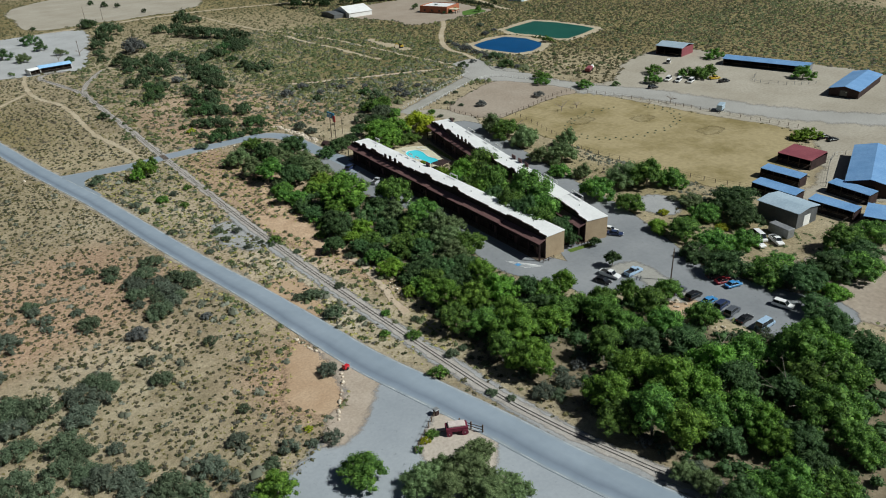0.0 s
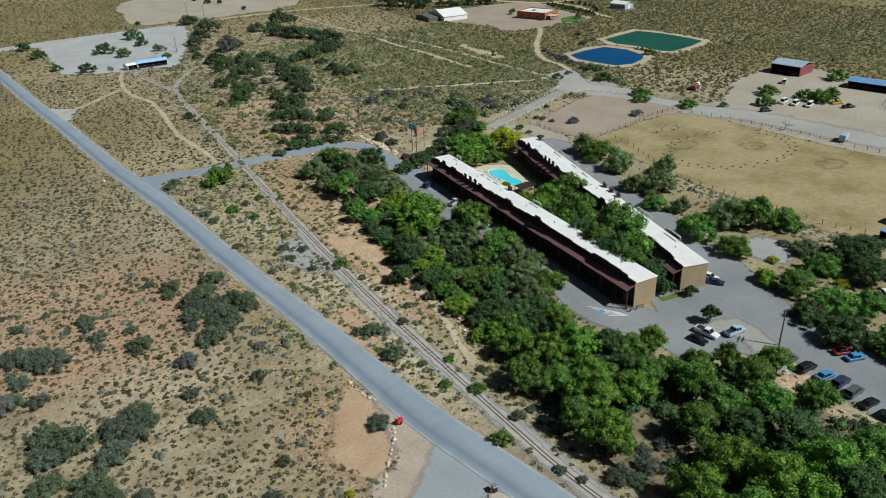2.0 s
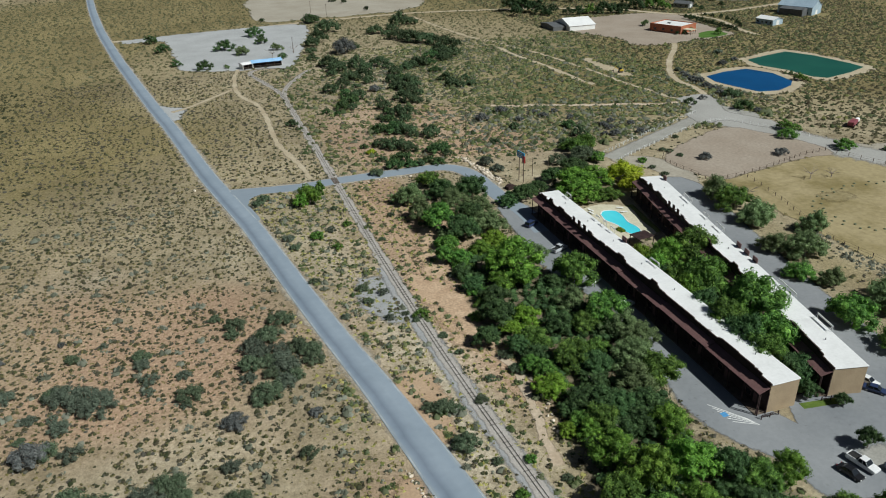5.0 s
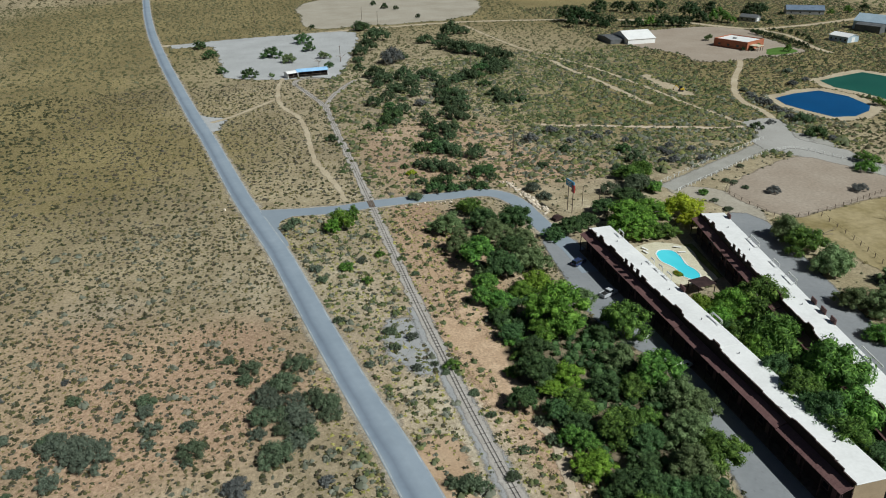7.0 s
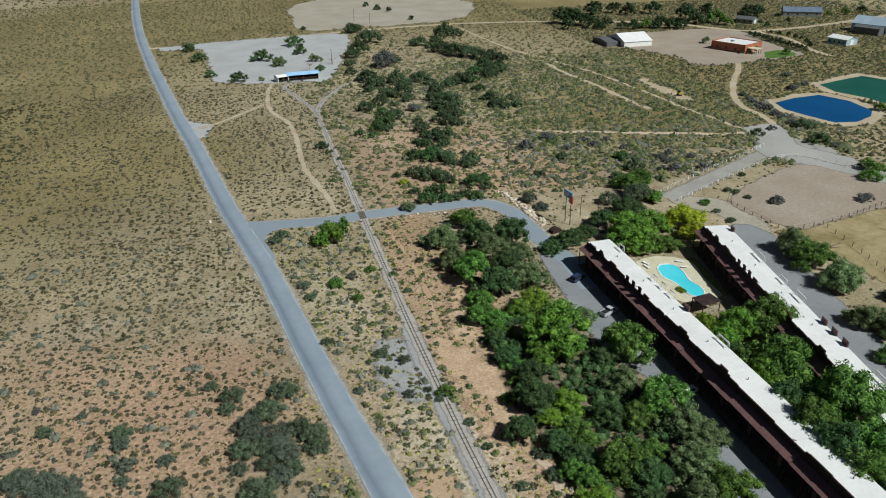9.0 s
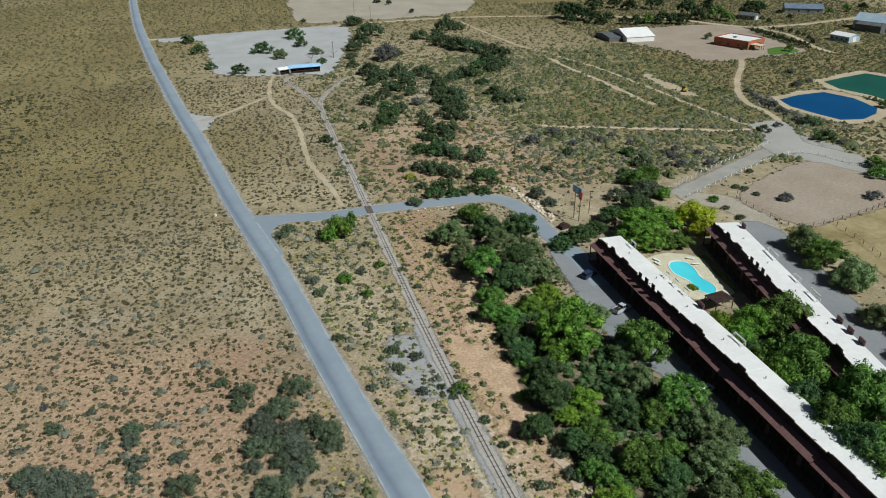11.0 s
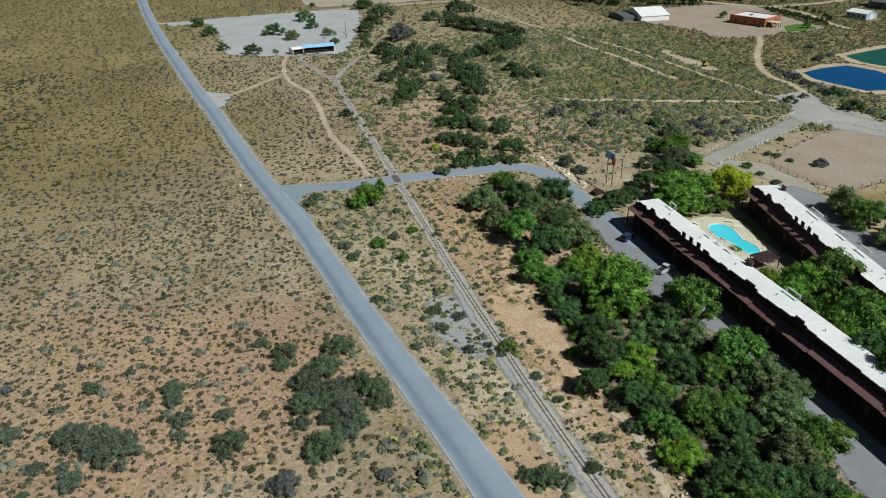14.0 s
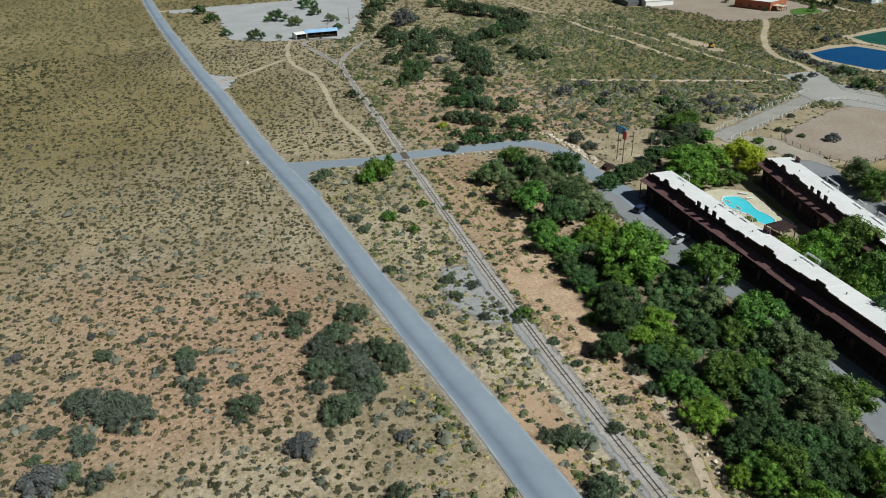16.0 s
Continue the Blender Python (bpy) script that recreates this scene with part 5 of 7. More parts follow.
plant(GROVE_LOT, "beside the lodge parking", True, False, 1.06, 1.05, 0.06)
plant(GROVE_LOT_2, "beside the lodge parking", True, False, 1.06, 1.05, 0.06)
plant(GROVE_LOT_3, "beside the lodge parking", True, False, 1.06, 1.05, 0.06)
plant(GROVE_MID, "in the creek grove", True, False, 0.92, 1.2, -0.12)
plant(GROVE_SOUTH, "in the creek grove", True, False, 0.92, 1.2, -0.12)
plant(GROVE_SOUTH_2, "in the creek grove", True, False, 0.92, 1.2, -0.12)
plant(GROVE_SOUTH_3, "in the creek grove", True, False, 0.92, 1.2, -0.12)
plant(TREES_POOL, "beside the pool", True, False, 1.0, 0.9)
plant(BUSH_WEST, "west of the road", True, True, 0.98, 1.0)
plant(BUSH_WEST_2, "west of the road", True, True, 0.98, 1.0)
plant(BUSH_WEST_CORE, "west of the road", True, True, 0.98, 1.0)
plant(BUSH_SW, "south west of the road", True, True, 1.05, 1.0)
plant(BUSH_SW_2, "south west of the road", True, True, 1.05, 1.0)
plant(TREES_YARD, "round the parking lot", True, False, 0.96, 0.95, 0.22)
plant(TREES_BACK, "behind the lodge", True, False, 1.0, 1.1, 0.18)
plant(TREES_COURT, "in the lodge courtyard", True, False, 1.08, 1.3)
plant(TREE_LOT, "on the lot island", True, False, 1.05, 1.7, 0.0)
plant(TREES_NORTH, "north of the lodge", True, False, 1.0, 0.9, 0.1)
plant(TREES_ROAD, "beside the gravel drive", True, False, 0.96, 0.95, 0.22)
plant(TREES_GATE, "beside the driveway", False, False, 1.1, 1.4, 0.08)
plant(TREES_LOT_NW, "on the gravel lot", False, False, 1.4, 1.0, 0.2)
plant(TREES_FAR_2, "in the distant hamlet", False, False, 0.95, 1.35, 0.25)
plant(TREES_HAMLET, "in the distant hamlet", False, False, 1.4, 1.15, 0.1)
plant(TREES_HAMLET_2, "in the distant hamlet", False, False, 1.05, 1.3, 0.1)
plant(HEDGE_FAR, "along the hamlet drive", False, False, 1.25, 1.7, 0.1)
plant(TREES_FARM, "in the ranch yard", False, False, 1.05, 0.85, 0.22)
plant(BUSH_RAIL, "along the railway", True, True)
plant(BUSH_RAIL_2, "along the railway", True, True)
plant(BUSH_RAIL2, "along the railway", True, True)
plant(BUSH_RAIL2_2, "along the railway", True, True)
plant(BUSH_WASH, "in the dry wash", True, True, 1.32, 1.15)
plant(BUSH_WASH_2, "in the dry wash", True, True, 1.32, 1.15)
plant(BUSH_WASH_3, "in the dry wash", True, True, 1.32, 1.15)
plant(BUSH_WASH_4, "in the dry wash", True, True, 1.32, 1.15)
plant(BUSH_WASH_5, "in the dry wash", True, True, 1.0, 1.15)
plant(BUSH_WASH_6, "in the dry wash", True, True, 1.0, 1.15)
plant(BUSH_PATH, "beside the footpath", True, True)
plant(BUSH_LOT, "round the parking lot", True, True)
plant(BUSH_EAST, "by the ponds", True, True)
plant(BUSH_POND, "along the farm lane", True, True, 1.05)
plant(BUSH_PASTURE, "on the pasture", True, True, 1.1)
plant(HEDGE_OUTER, "along the hamlet drive", False, False, 1.15, 1.7, 0.1)
COURT_EDGE = [(122.4, 122.5, 2.9, 3), (121.2, 126, 3.9, 0), (121.0, 132, 4.2, 3), (121.2, 138.5, 3.9, 0), (121.9, 145.5, 3.4, 3), (123.4, 116.6, 1.9, 3)]
plant(COURT_EDGE, "in the lodge courtyard", True, False, 1.1, 1.35, -0.3)
COURT_WEST = [(123.4, 153.5, 3.7, 1), (123.6, 160, 3.9, 0), (123.8, 167, 3.7, 1), (124.2, 174, 3.3, 5)]
plant(COURT_WEST, "in the lodge courtyard", True, False, 1.0, 1.4, 0.0)
under = np.random.default_rng(8)
uv, uf = [], []
sx, sy = under.uniform(76, 128, 1900), under.uniform(27, 205, 1900)
shade = inside(sx, sy, GROVE_LINE) & ~inside(sx, sy, GROVE_GAP) & ~kept_clear(sx, sy)
for x, y in zip(sx[shade], sy[shade]):
    r = under.uniform(0.7, 1.9)
    for k in range(2):
        c = (x + under.normal() * 0.4 * r, y + under.normal() * 0.4 * r, r * (0.45 + 0.25 * k))
        knob(uv, uf, under, c, (r * 0.6, r * 0.6, r * 0.5), 5, 3)
        leaf_cloud(uv, uf, under, c, (r * 0.8, r * 0.8, r * 0.65), 32, 0.26)
understorey = raw("understorey", [tuple(v) for v in uv], uf, LEAF_DARK)
tagged(understorey, "dense dark green undergrowth beneath the grove trees", "undergrowth", kind="stuff")


# ---- lodges ----
def stepped_front(bm, x, y, w, h, base, steps, deep=0.22):
    """A false front with stepped shoulders, standing along y."""
    for i in range(steps):
        half = w / 2 * (1 - i / (steps + 0.6))
        z0 = base if i == 0 else base + h * i / steps
        box(bm, x - deep / 2 - 0.012 * i, x + deep / 2 + 0.012 * i, y - half, y + half, z0, base + h * (i + 1) / steps)
    return bm


def lodge(near, far, width, label, fronts, rear_frames, boxes):
    """Long two-row lodge: walls, white roof, false fronts, porch awning on posts, doors and windows."""
    a, b = Vector((*near, 0)), Vector((*far, 0))
    length = (b - a).length
    yaw = math.degrees(math.atan2((b - a).y, (b - a).x)) - 90
    root = thing("lodge", label, "lodge", at=pose(*near, 0, 0, 0, yaw))
    h, w = 6.0, width / 2
    part("wall", box(bmesh.new(), -w, w, 0, length, -0.2, h), STUCCO, root, "tan stucco walls")
    part("front_wall", box(bmesh.new(), -w - 0.12, -w, 0.25, length - 0.1, -0.2, h + 0.1), DARK_WOOD, root, "dark brown board front")
    part("roof", box(bmesh.new(), -w + 0.1, w + 0.12, -0.15, length + 0.15, h, h + 0.22, 0.04), WHITE_ROOF, root, "flat white coated roof")
    for y0, y1, up in PARAPETS:
        part("parapet", box(bmesh.new(), -w - 0.14, -w + 0.1, y0 * length - 0.1, y1 * length - 0.12, h + 0.1, h + 0.22 + up), DARK_WOOD, root, "dark brown front parapet")
    for y, fw, fh, steps in fronts:
        part("false_front", stepped_front(bmesh.new(), -w - 0.02, y * length, fw, fh * 1.15, h + 0.3, steps), DARK_WOOD, root, "dark stepped western false front")
    for y in fronts[::2]:
        bm = beam(bmesh.new(), (-w + 0.1, y[0] * length, h + 0.8), (-w + 1.1, y[0] * length, h + 0.2), 0.06, seg=4)
        part("brace", bm, DARK_WOOD, root)
    # awning in lengths, each a little higher or lower than the next
    cuts = [0.0, 0.16, 0.33, 0.5, 0.68, 0.84, 1.0]
    for i in range(6):
        y0, y1 = cuts[i] * length + 0.03, cuts[i + 1] * length - 0.03
        dz = (0.0, 0.16, -0.04, 0.12, 0.02, 0.18)[i]
        bm = prism(bmesh.new(), [(-w - 0.12, 5.5 + dz), (-w - 2.25, 4.7 + dz), (-w - 2.25, 4.58 + dz), (-w - 0.12, 5.36 + dz)], y0, y1)
        rib = 0
        while y0 + 0.9 * rib + 0.06 < y1:
            yy = y0 + 0.9 * rib
            prism(bm, [(-w - 0.14, 5.55 + dz), (-w - 2.28, 4.745 + dz), (-w - 2.28, 4.68 + dz), (-w - 0.14, 5.48 + dz)], yy, yy + 0.05)
            rib += 1
        part("awning", bm, AWNING, root, "brown ribbed metal porch awning")
    n = int(length / 4.0)
    for i in range(n + 1):
        y = 0.3 + i * (length - 0.6) / n
        part("post", box(bmesh.new(), -w - 2.06, -w - 1.9, y - 0.08, y + 0.08, 0, 4.68), DARK_WOOD, root)
    part("porch_deck", box(bmesh.new(), -w - 2.3, -w - 0.12, 0, length, 0.0, 0.18), POLE_WOOD, root, "dark plank porch deck")
    # doors and windows along the porch and upper front
    door0 = win0 = None
    m = int(length / 8.0)
    for i in range(m):
        y = 3.0 + i * (length - 6) / (m - 1)
        d = part("door", box(bmesh.new(), -w - 0.18, -w - 0.11, y - 0.45, y + 0.45, 0.18, 2.25), AWNING, root, "dark brown wooden door") if door0 is None else new("door", door0.data)
        if door0 is None:
            door0, base = d, y
        else:
            d.parent = root
            d.location.y = y - base
        q = part("window", box(bmesh.new(), -w - 0.17, -w - 0.1, y + 1.2, y + 2.5, 1.0, 2.1), GLASS_DARK, root, "dark glass window") if win0 is None else new("window", win0.data)
        if win0 is None:
            win0 = q
        else:
            q.parent = root
            q.location.y = y - base
        fr = bmesh.new()
        for z in (0.93, 2.1):
            box(fr, -w - 0.2, -w - 0.12, y + 1.12, y + 2.58, z, z + 0.08)
        for yy in (1.12, 2.5):
            box(fr, -w - 0.2, -w - 0.12, y + yy, y + yy + 0.08, 1.01, 2.1)
        part("frame", fr, AWNING, q)
        if q is not win0:
            q.children[0].matrix_parent_inverse = Matrix.Identity(4)
            q.children[0].location.y = -(y - base)
    # rear side: white open parapets and small dark boxes on the roof edge
    for y, fw, fh in rear_frames:
        bm = bmesh.new()
        yy = y * length
        for t in (yy - fw / 2, yy + fw / 2):
            beam(bm, (w, t, h + 0.2), (w, t, h + 0.2 + fh), 0.07, seg=4)
            beam(bm, (w - 0.05, t, h + 0.2 + fh), (w - 1.0, t, h + 0.22), 0.05, seg=4)
        box(bm, w - 0.06, w + 0.06, yy - fw / 2, yy + fw / 2, h + 0.2 + fh - 0.35, h + 0.2 + fh)
        part("rear_parapet", bm, WHITE_PAINT, root, "white-painted false front seen from behind")
    for y in boxes:
        bm = box(bmesh.new(), w - 0.15, w + 0.1, y * length - 1.0, y * length + 1.0, h + 0.2, h + 1.45, 0.03)
        part("rear_panel", bm, AWNING, root, "brown wooden parapet panel")
    # vents and coolers
    for i in range(7):
        y = (0.09 + 0.135 * i) * length
        part("roof_vent", beam(bmesh.new(), (0.5, y, h + 0.2), (0.5, y, h + 0.65), 0.12, 0.1, 8), GREY_METAL, root, "small metal roof vent")
    for i in range(4):
        y = (0.17 + 0.22 * i) * length
        part("roof_seam", box(bmesh.new(), -w + 0.12, w + 0.1, y, y + 0.10, h + 0.215, h + 0.25), WHITE_PAINT, root)
    # railed porch end to the south
    for px, py in ((-w - 2.1, -0.12), (-w - 0.25, -0.12)):
        part("end_post", box(bmesh.new(), px - 0.08, px + 0.08, py - 0.08, py + 0.08, 0, 4.7), DARK_WOOD, root)
    for z in (0.55, 0.95):
        part("end_rail", box(bmesh.new(), -w - 2.0, -w + 1.6, -1.3, -1.22, z, z + 0.08), DARK_WOOD, root)
    for px in (-w - 2.0, -w - 0.2, 1.6 - w):
        part("rail_post", box(bmesh.new(), px - 0.06, px + 0.06, -1.32, -1.2, 0, 1.1), DARK_WOOD, root)
    return root


# stretches of the front parapet along each lodge, and how far they stand above the roof
PARAPETS = [(0.0, 0.05, 0.2), (0.05, 0.155, 0.95), (0.155, 0.235, 0.55), (0.235, 0.34, 0.8), (0.34, 0.44, 0.95), (0.44, 0.52, 0.6), (0.52, 0.6, 0.95), (0.6, 0.69, 0.55),
            (0.69, 0.79, 0.3), (0.79, 0.87, 0.75), (0.87, 0.94, 0.4), (0.94, 1.0, 0.2)]
FRONTS = [(0.05, 4.5, 0.55, 1), (0.12, 5.0, 0.9, 1), (0.19, 3.0, 0.4, 1), (0.30, 4.5, 0.5, 2), (0.385, 5.0, 1.5, 3), (0.46, 3.5, 0.6, 1), (0.53, 6.0, 1.3, 3), (0.62, 4.0, 0.7, 2),
          (0.685, 2.0, 0.9, 1), (0.715, 1.2, 1.3, 1), (0.745, 1.2, 1.3, 1), (0.775, 1.2, 1.2, 1), (0.85, 4.5, 1.0, 2), (0.915, 3.2, 1.2, 3), (0.965, 3.5, 0.5, 1)]
lodge((116.5, 116), (117.6, 212.3), 6.2, "long brown western-style lodge with white flat roof and porch", FRONTS,
      [(0.48, 3.5, 1.3), (0.68, 2.0, 1.5), (0.72, 1.6, 1.6), (0.76, 1.6, 1.5), (0.93, 2.4, 1.6)], [0.62])
lodge((130.5, 115.3), (151.2, 211.8), 6.6, "second long brown western-style lodge with white flat roof", [(y * 0.98 + 0.01, fw, fh, st) for y, fw, fh, st in FRONTS[::-1]],
      [(0.14, 5.0, 1.4), (0.28, 7.0, 1.3), (0.60, 4.0, 1.5), (0.68, 3.0, 1.2), (0.80, 5.0, 1.4)], [0.42, 0.46, 0.50, 0.965])
CLEAR.append(("line", glide([(115.5, 116), (116.6, 212)]), 7))
CLEAR.append(("line", glide([(129.5, 115.3), (150.5, 211.8)]), 7))

# low timber fence and steps between the lodges' south ends
fence_s = thing("yard_fence", "dark timber yard fence between the lodges", "fence")
for i in range(9):
    x = 119.8 + i * 0.95
    part("picket", box(bmesh.new(), x, x + 0.85, 118.2 - 0.03 * i, 118.3 - 0.03 * i, 0, 1.7), DARK_WOOD, fence_s)
strip = raw("grass_strip", [(120.5, 114.2, 0.05), (128, 113.2, 0.05), (128, 115, 0.12), (120.8, 116, 0.12), (120.5, 114.2, -0.1), (128, 113.2, -0.1)], [(0, 1, 2, 3), (4, 5, 1, 0)],
            material("grass_strip", (0.06, 0.11, 0.015), (0.12, 0.17, 0.03), 0.6, 0.9, 4.0, 0.5))
tagged(strip, "narrow green grass strip by the kerb", "lawn", kind="structure")

# ---- pool ----
POOL = [(130.6, 204.2), (132.6, 206.0), (135.6, 205.0), (136.0, 201.5), (135.0, 197.0), (135.6, 193.2), (134.9, 190.2), (132.7, 188.9), (131.0, 191.3), (131.2, 196.0), (129.9, 200.2)]
patch("pool_deck", [(127.2, 209.5), (134, 211), (141.0, 206.0), (139.2, 197), (138.4, 188.0), (134, 187.2), (129, 187.2), (126.4, 190.5), (126.4, 201)], 0.13, CONCRETE, "tan concrete deck round the pool", "pool deck", 0.05)
pool_line = glide(POOL + POOL[:1], 0.5)[:-1]
pc = pool_line.mean(0)
water = bpy.data.materials.new("pool_water")
water.use_nodes = True
wp = water.node_tree.nodes["Principled BSDF"]
wnoise = noise_node(water.node_tree, 0.8, 3)
water.node_tree.links.new(ramp_between(water.node_tree, wnoise, [(0.3, (0.06, 0.60, 0.72)), (0.7, (0.10, 0.70, 0.80))]), wp.inputs["Base Color"])
wp.inputs["Roughness"].default_value = 0.06
pool = thing("swimming_pool", "curved turquoise swimming pool with pale rim", "pool")
bm = bmesh.new()
bm.faces.new([bm.verts.new((x, y, 0.15)) for x, y in pool_line])
bmesh.ops.recalc_face_normals(bm, faces=bm.faces)
f = next(iter(bm.faces))
if f.normal.z < 0:
    bmesh.ops.reverse_faces(bm, faces=bm.faces)
bmesh.ops.triangulate(bm, faces=bm.faces)
part("pool_water", bm, water, pool, "clear turquoise water")
rim_v, rim_f = [], []
for i, p in enumerate(pool_line):
    d = (p - pc) / np.linalg.norm(p - pc)
    for off, z in ((-0.04, 0.12), (-0.04, 0.22), (0.38, 0.22), (0.38, 0.10)):
        rim_v.append((p[0] + d[0] * off, p[1] + d[1] * off, z))
k = len(pool_line)
for i in range(k):
    j = (i + 1) % k
    for q in range(3):
        rim_f.append((i * 4 + q, i * 4 + q + 1, j * 4 + q + 1, j * 4 + q))
raw("coping", rim_v, rim_f, WHITE_PAINT, pool)


def lounge(x, y, rot):
    ob = thing("sun_lounger", "white plastic sun lounger on the pool deck", "lounger", "pool loungers", at=pose(x, y, 0.13, 0, 0, rot))
    part("seat", box(bmesh.new(), -0.3, 0.3, -0.9, 0.5, 0.28, 0.36, 0.02), WHITE_PAINT, ob)
    part("backrest", prism(bmesh.new(), [(-0.3, 0.0), (0.3, 0.0), (0.3, 0.06), (-0.3, 0.06)], 0.5, 1.1), WHITE_PAINT, ob).location.z = 0.34
    for sx in (-0.26, 0.26):
        for sy in (-0.8, 0.4):
            part("leg", box(bmesh.new(), sx - 0.03, sx + 0.03, sy - 0.03, sy + 0.03, 0, 0.28), WHITE_PAINT, ob)


for x, y, r in ((129.2, 207.6, 20), (137.6, 203.0, 80), (138.0, 206.0, 60), (128.4, 205.8, 10)):
    lounge(x, y, r)
ramada = thing("shade_ramada", "dark timber shade ramada beside the pool", "ramada", at=pose(130.9, 183.7, 0, 0, 0, 8))
part("roof", box(bmesh.new(), -2.6, 2.6, -2.0, 2.0, 2.5, 2.65, 0.03), DARK_WOOD, ramada)
for sx in (-2.4, 2.4):
    for sy in (-1.8, 1.8):
        part("post", box(bmesh.new(), sx - 0.08, sx + 0.08, sy - 0.08, sy + 0.08, 0, 2.5), DARK_WOOD, ramada)
for i in range(8):
    bush(130.0 + 0.28 * (i % 3), 192.2 + 0.6 * (i // 3), 0.8, 4 if i % 2 else 2, "on the pool deck", i)
hedge = raw("grass_bank", [(140.8, 207.5, 0.05), (142.6, 207.0, 0.35), (139.6, 188, 0.35), (138.6, 188.2, 0.05), (143.2, 207, 0.0), (140.2, 188, 0.0)], [(3, 2, 1, 0), (1, 2, 5, 4)], material("bank_grass", (0.085, 0.105, 0.022), (0.17, 0.19, 0.05), 0.5, 0.9, 3.0, 0.5))
tagged(hedge, "dry yellowish grass bank by the pool", "grass bank", kind="structure")


# ---- vehicles ----
def wheel(parent, x, y, r=0.34):
    t = part("wheel", beam(bmesh.new(), (x - 0.11, y, r), (x + 0.11, y, r), r, seg=14), RUBBER, parent, "black rubber tyre")
    s = 1 if x > 0 else -1
    part("rim", beam(bmesh.new(), (x + s * 0.09, y, r), (x + s * 0.12, y, r), r * 0.6, seg=10), CHROME, t)


def taper(bm, z_lo, z_hi, y0, y1, y2, y3, w0, w1):
    """A cabin: a box that narrows to its roof."""
    low = [bm.verts.new(p) for p in ((-w0, y0, z_lo), (w0, y0, z_lo), (w0, y3, z_lo), (-w0, y3, z_lo))]
    up = [bm.verts.new(p) for p in ((-w1, y1, z_hi), (w1, y1, z_hi), (w1, y2, z_hi), (-w1, y2, z_hi))]
    bm.faces.new(low[::-1])
    bm.faces.new(up)
    for i in range(4):
        j = (i + 1) % 4
        bm.faces.new((low[i], low[j], up[j], up[i]))
    return bm


def vehicle(shape, paint, x, y, rot, label, place):
    """A parked vehicle; its nose points along +y before it is turned."""
    ob = thing({"pickup": "pickup_truck", "van": "van"}.get(shape, "car"), label, {"pickup": "pickup truck", "van": "van"}.get(shape, "car"), "vehicles parked " + place, at=pose(x, y, 0.07, 0, 0, rot) @ Matrix.Scale(0.9, 4))
    m = PAINTS[paint]
    L, W, H = {"sedan": (4.6, 1.78, 1.42), "suv": (4.8, 1.9, 1.75), "pickup": (5.6, 1.95, 1.8), "van": (5.4, 2.0, 2.2)}[shape]
    l, w = L / 2, W / 2
    bm = bmesh.new()
    belt = 0.58 * H if shape != "van" else 0.5 * H
    side = [(-l, 0.42), (-l + 0.12, 0.28), (l - 0.12, 0.28), (l, 0.45), (l - 0.06, belt * 0.86), (l - 1.15, belt), (-l + 0.12, belt), (-l, belt * 0.9)]
    a = [bm.verts.new((-w, yy, z)) for yy, z in side]
    b = [bm.verts.new((w, yy, z)) for yy, z in side]
    bm.faces.new(a)
    bm.faces.new(b[::-1])
    for i in range(len(side)):
        j = (i + 1) % len(side)
        bm.faces.new((a[i], b[i], b[j], a[j]))
    bmesh.ops.recalc_face_normals(bm, faces=bm.faces)
    bmesh.ops.bevel(bm, geom=list(bm.edges), offset=0.05, segments=1, affect="EDGES")
    part("body", bm, m, ob)
    if shape == "pickup":
        cab = (-0.6, -0.45, 0.75, 1.35)
        bed = bmesh.new()
        box(bed, -w + 0.12, w - 0.12, -l + 0.12, -0.75, belt - 0.02, belt + 0.012)
        part("bed_floor", bed, RUBBER, ob, "dark open truck bed")
        rails = bmesh.new()
        box(rails, -w, -w + 0.1, -l, -0.6, belt - 0.05, belt + 0.22)
        box(rails, w - 0.1, w, -l, -0.6, belt - 0.05, belt + 0.22)
        box(rails, -w, w, -l, -l + 0.08, belt - 0.05, belt + 0.22)
        part("bed_side", rails, m, ob)
    elif shape == "sedan":
        cab = (-l + 0.55, -l + 1.25, 0.35, 1.15)
    elif shape == "van":
        cab = (-l + 0.03, -l + 0.1, l - 1.5, l - 0.75)
    else:
        cab = (-l + 0.06, -l + 0.35, 0.55, 1.3)
    part("cabin_glass", taper(bmesh.new(), belt - 0.03, H - 0.06, *cab, w - 0.06, w - 0.24), GLASS_DARK, ob, "dark tinted windows")
    part("roof_panel", box(bmesh.new(), -w + 0.2, w - 0.2, cab[1] - 0.02, cab[2] + 0.02, H - 0.07, H, 0.03), m, ob)
    for sx in (-1, 1):
        for yy0, yy1 in ((cab[0], cab[1]), (cab[3], cab[2]), ((cab[0] + cab[3]) / 2, (cab[1] + cab[2]) / 2)):
            part("pillar", beam(bmesh.new(), (sx * (w - 0.05), yy0, belt - 0.02), (sx * (w - 0.22), yy1, H - 0.04), 0.04, seg=4), m, ob)
    for sx in (-w + 0.12, w - 0.12):
        for yy in (-l + 0.9, l - 0.9):
            wheel(ob, sx, yy, 0.33 if shape == "sedan" else 0.38)
    for sx in (-1, 1):
        part("headlight", box(bmesh.new(), sx * w * 0.72 - 0.16, sx * w * 0.72 + 0.16, l - 0.06, l + 0.02, 0.6, 0.75), WHITE_PAINT, ob, "clear headlight")
        part("tail_light", box(bmesh.new(), sx * w * 0.78 - 0.12, sx * w * 0.78 + 0.12, -l - 0.02, -l + 0.05, 0.62, 0.82), PAINTS["red"], ob, "red tail light")
    return ob


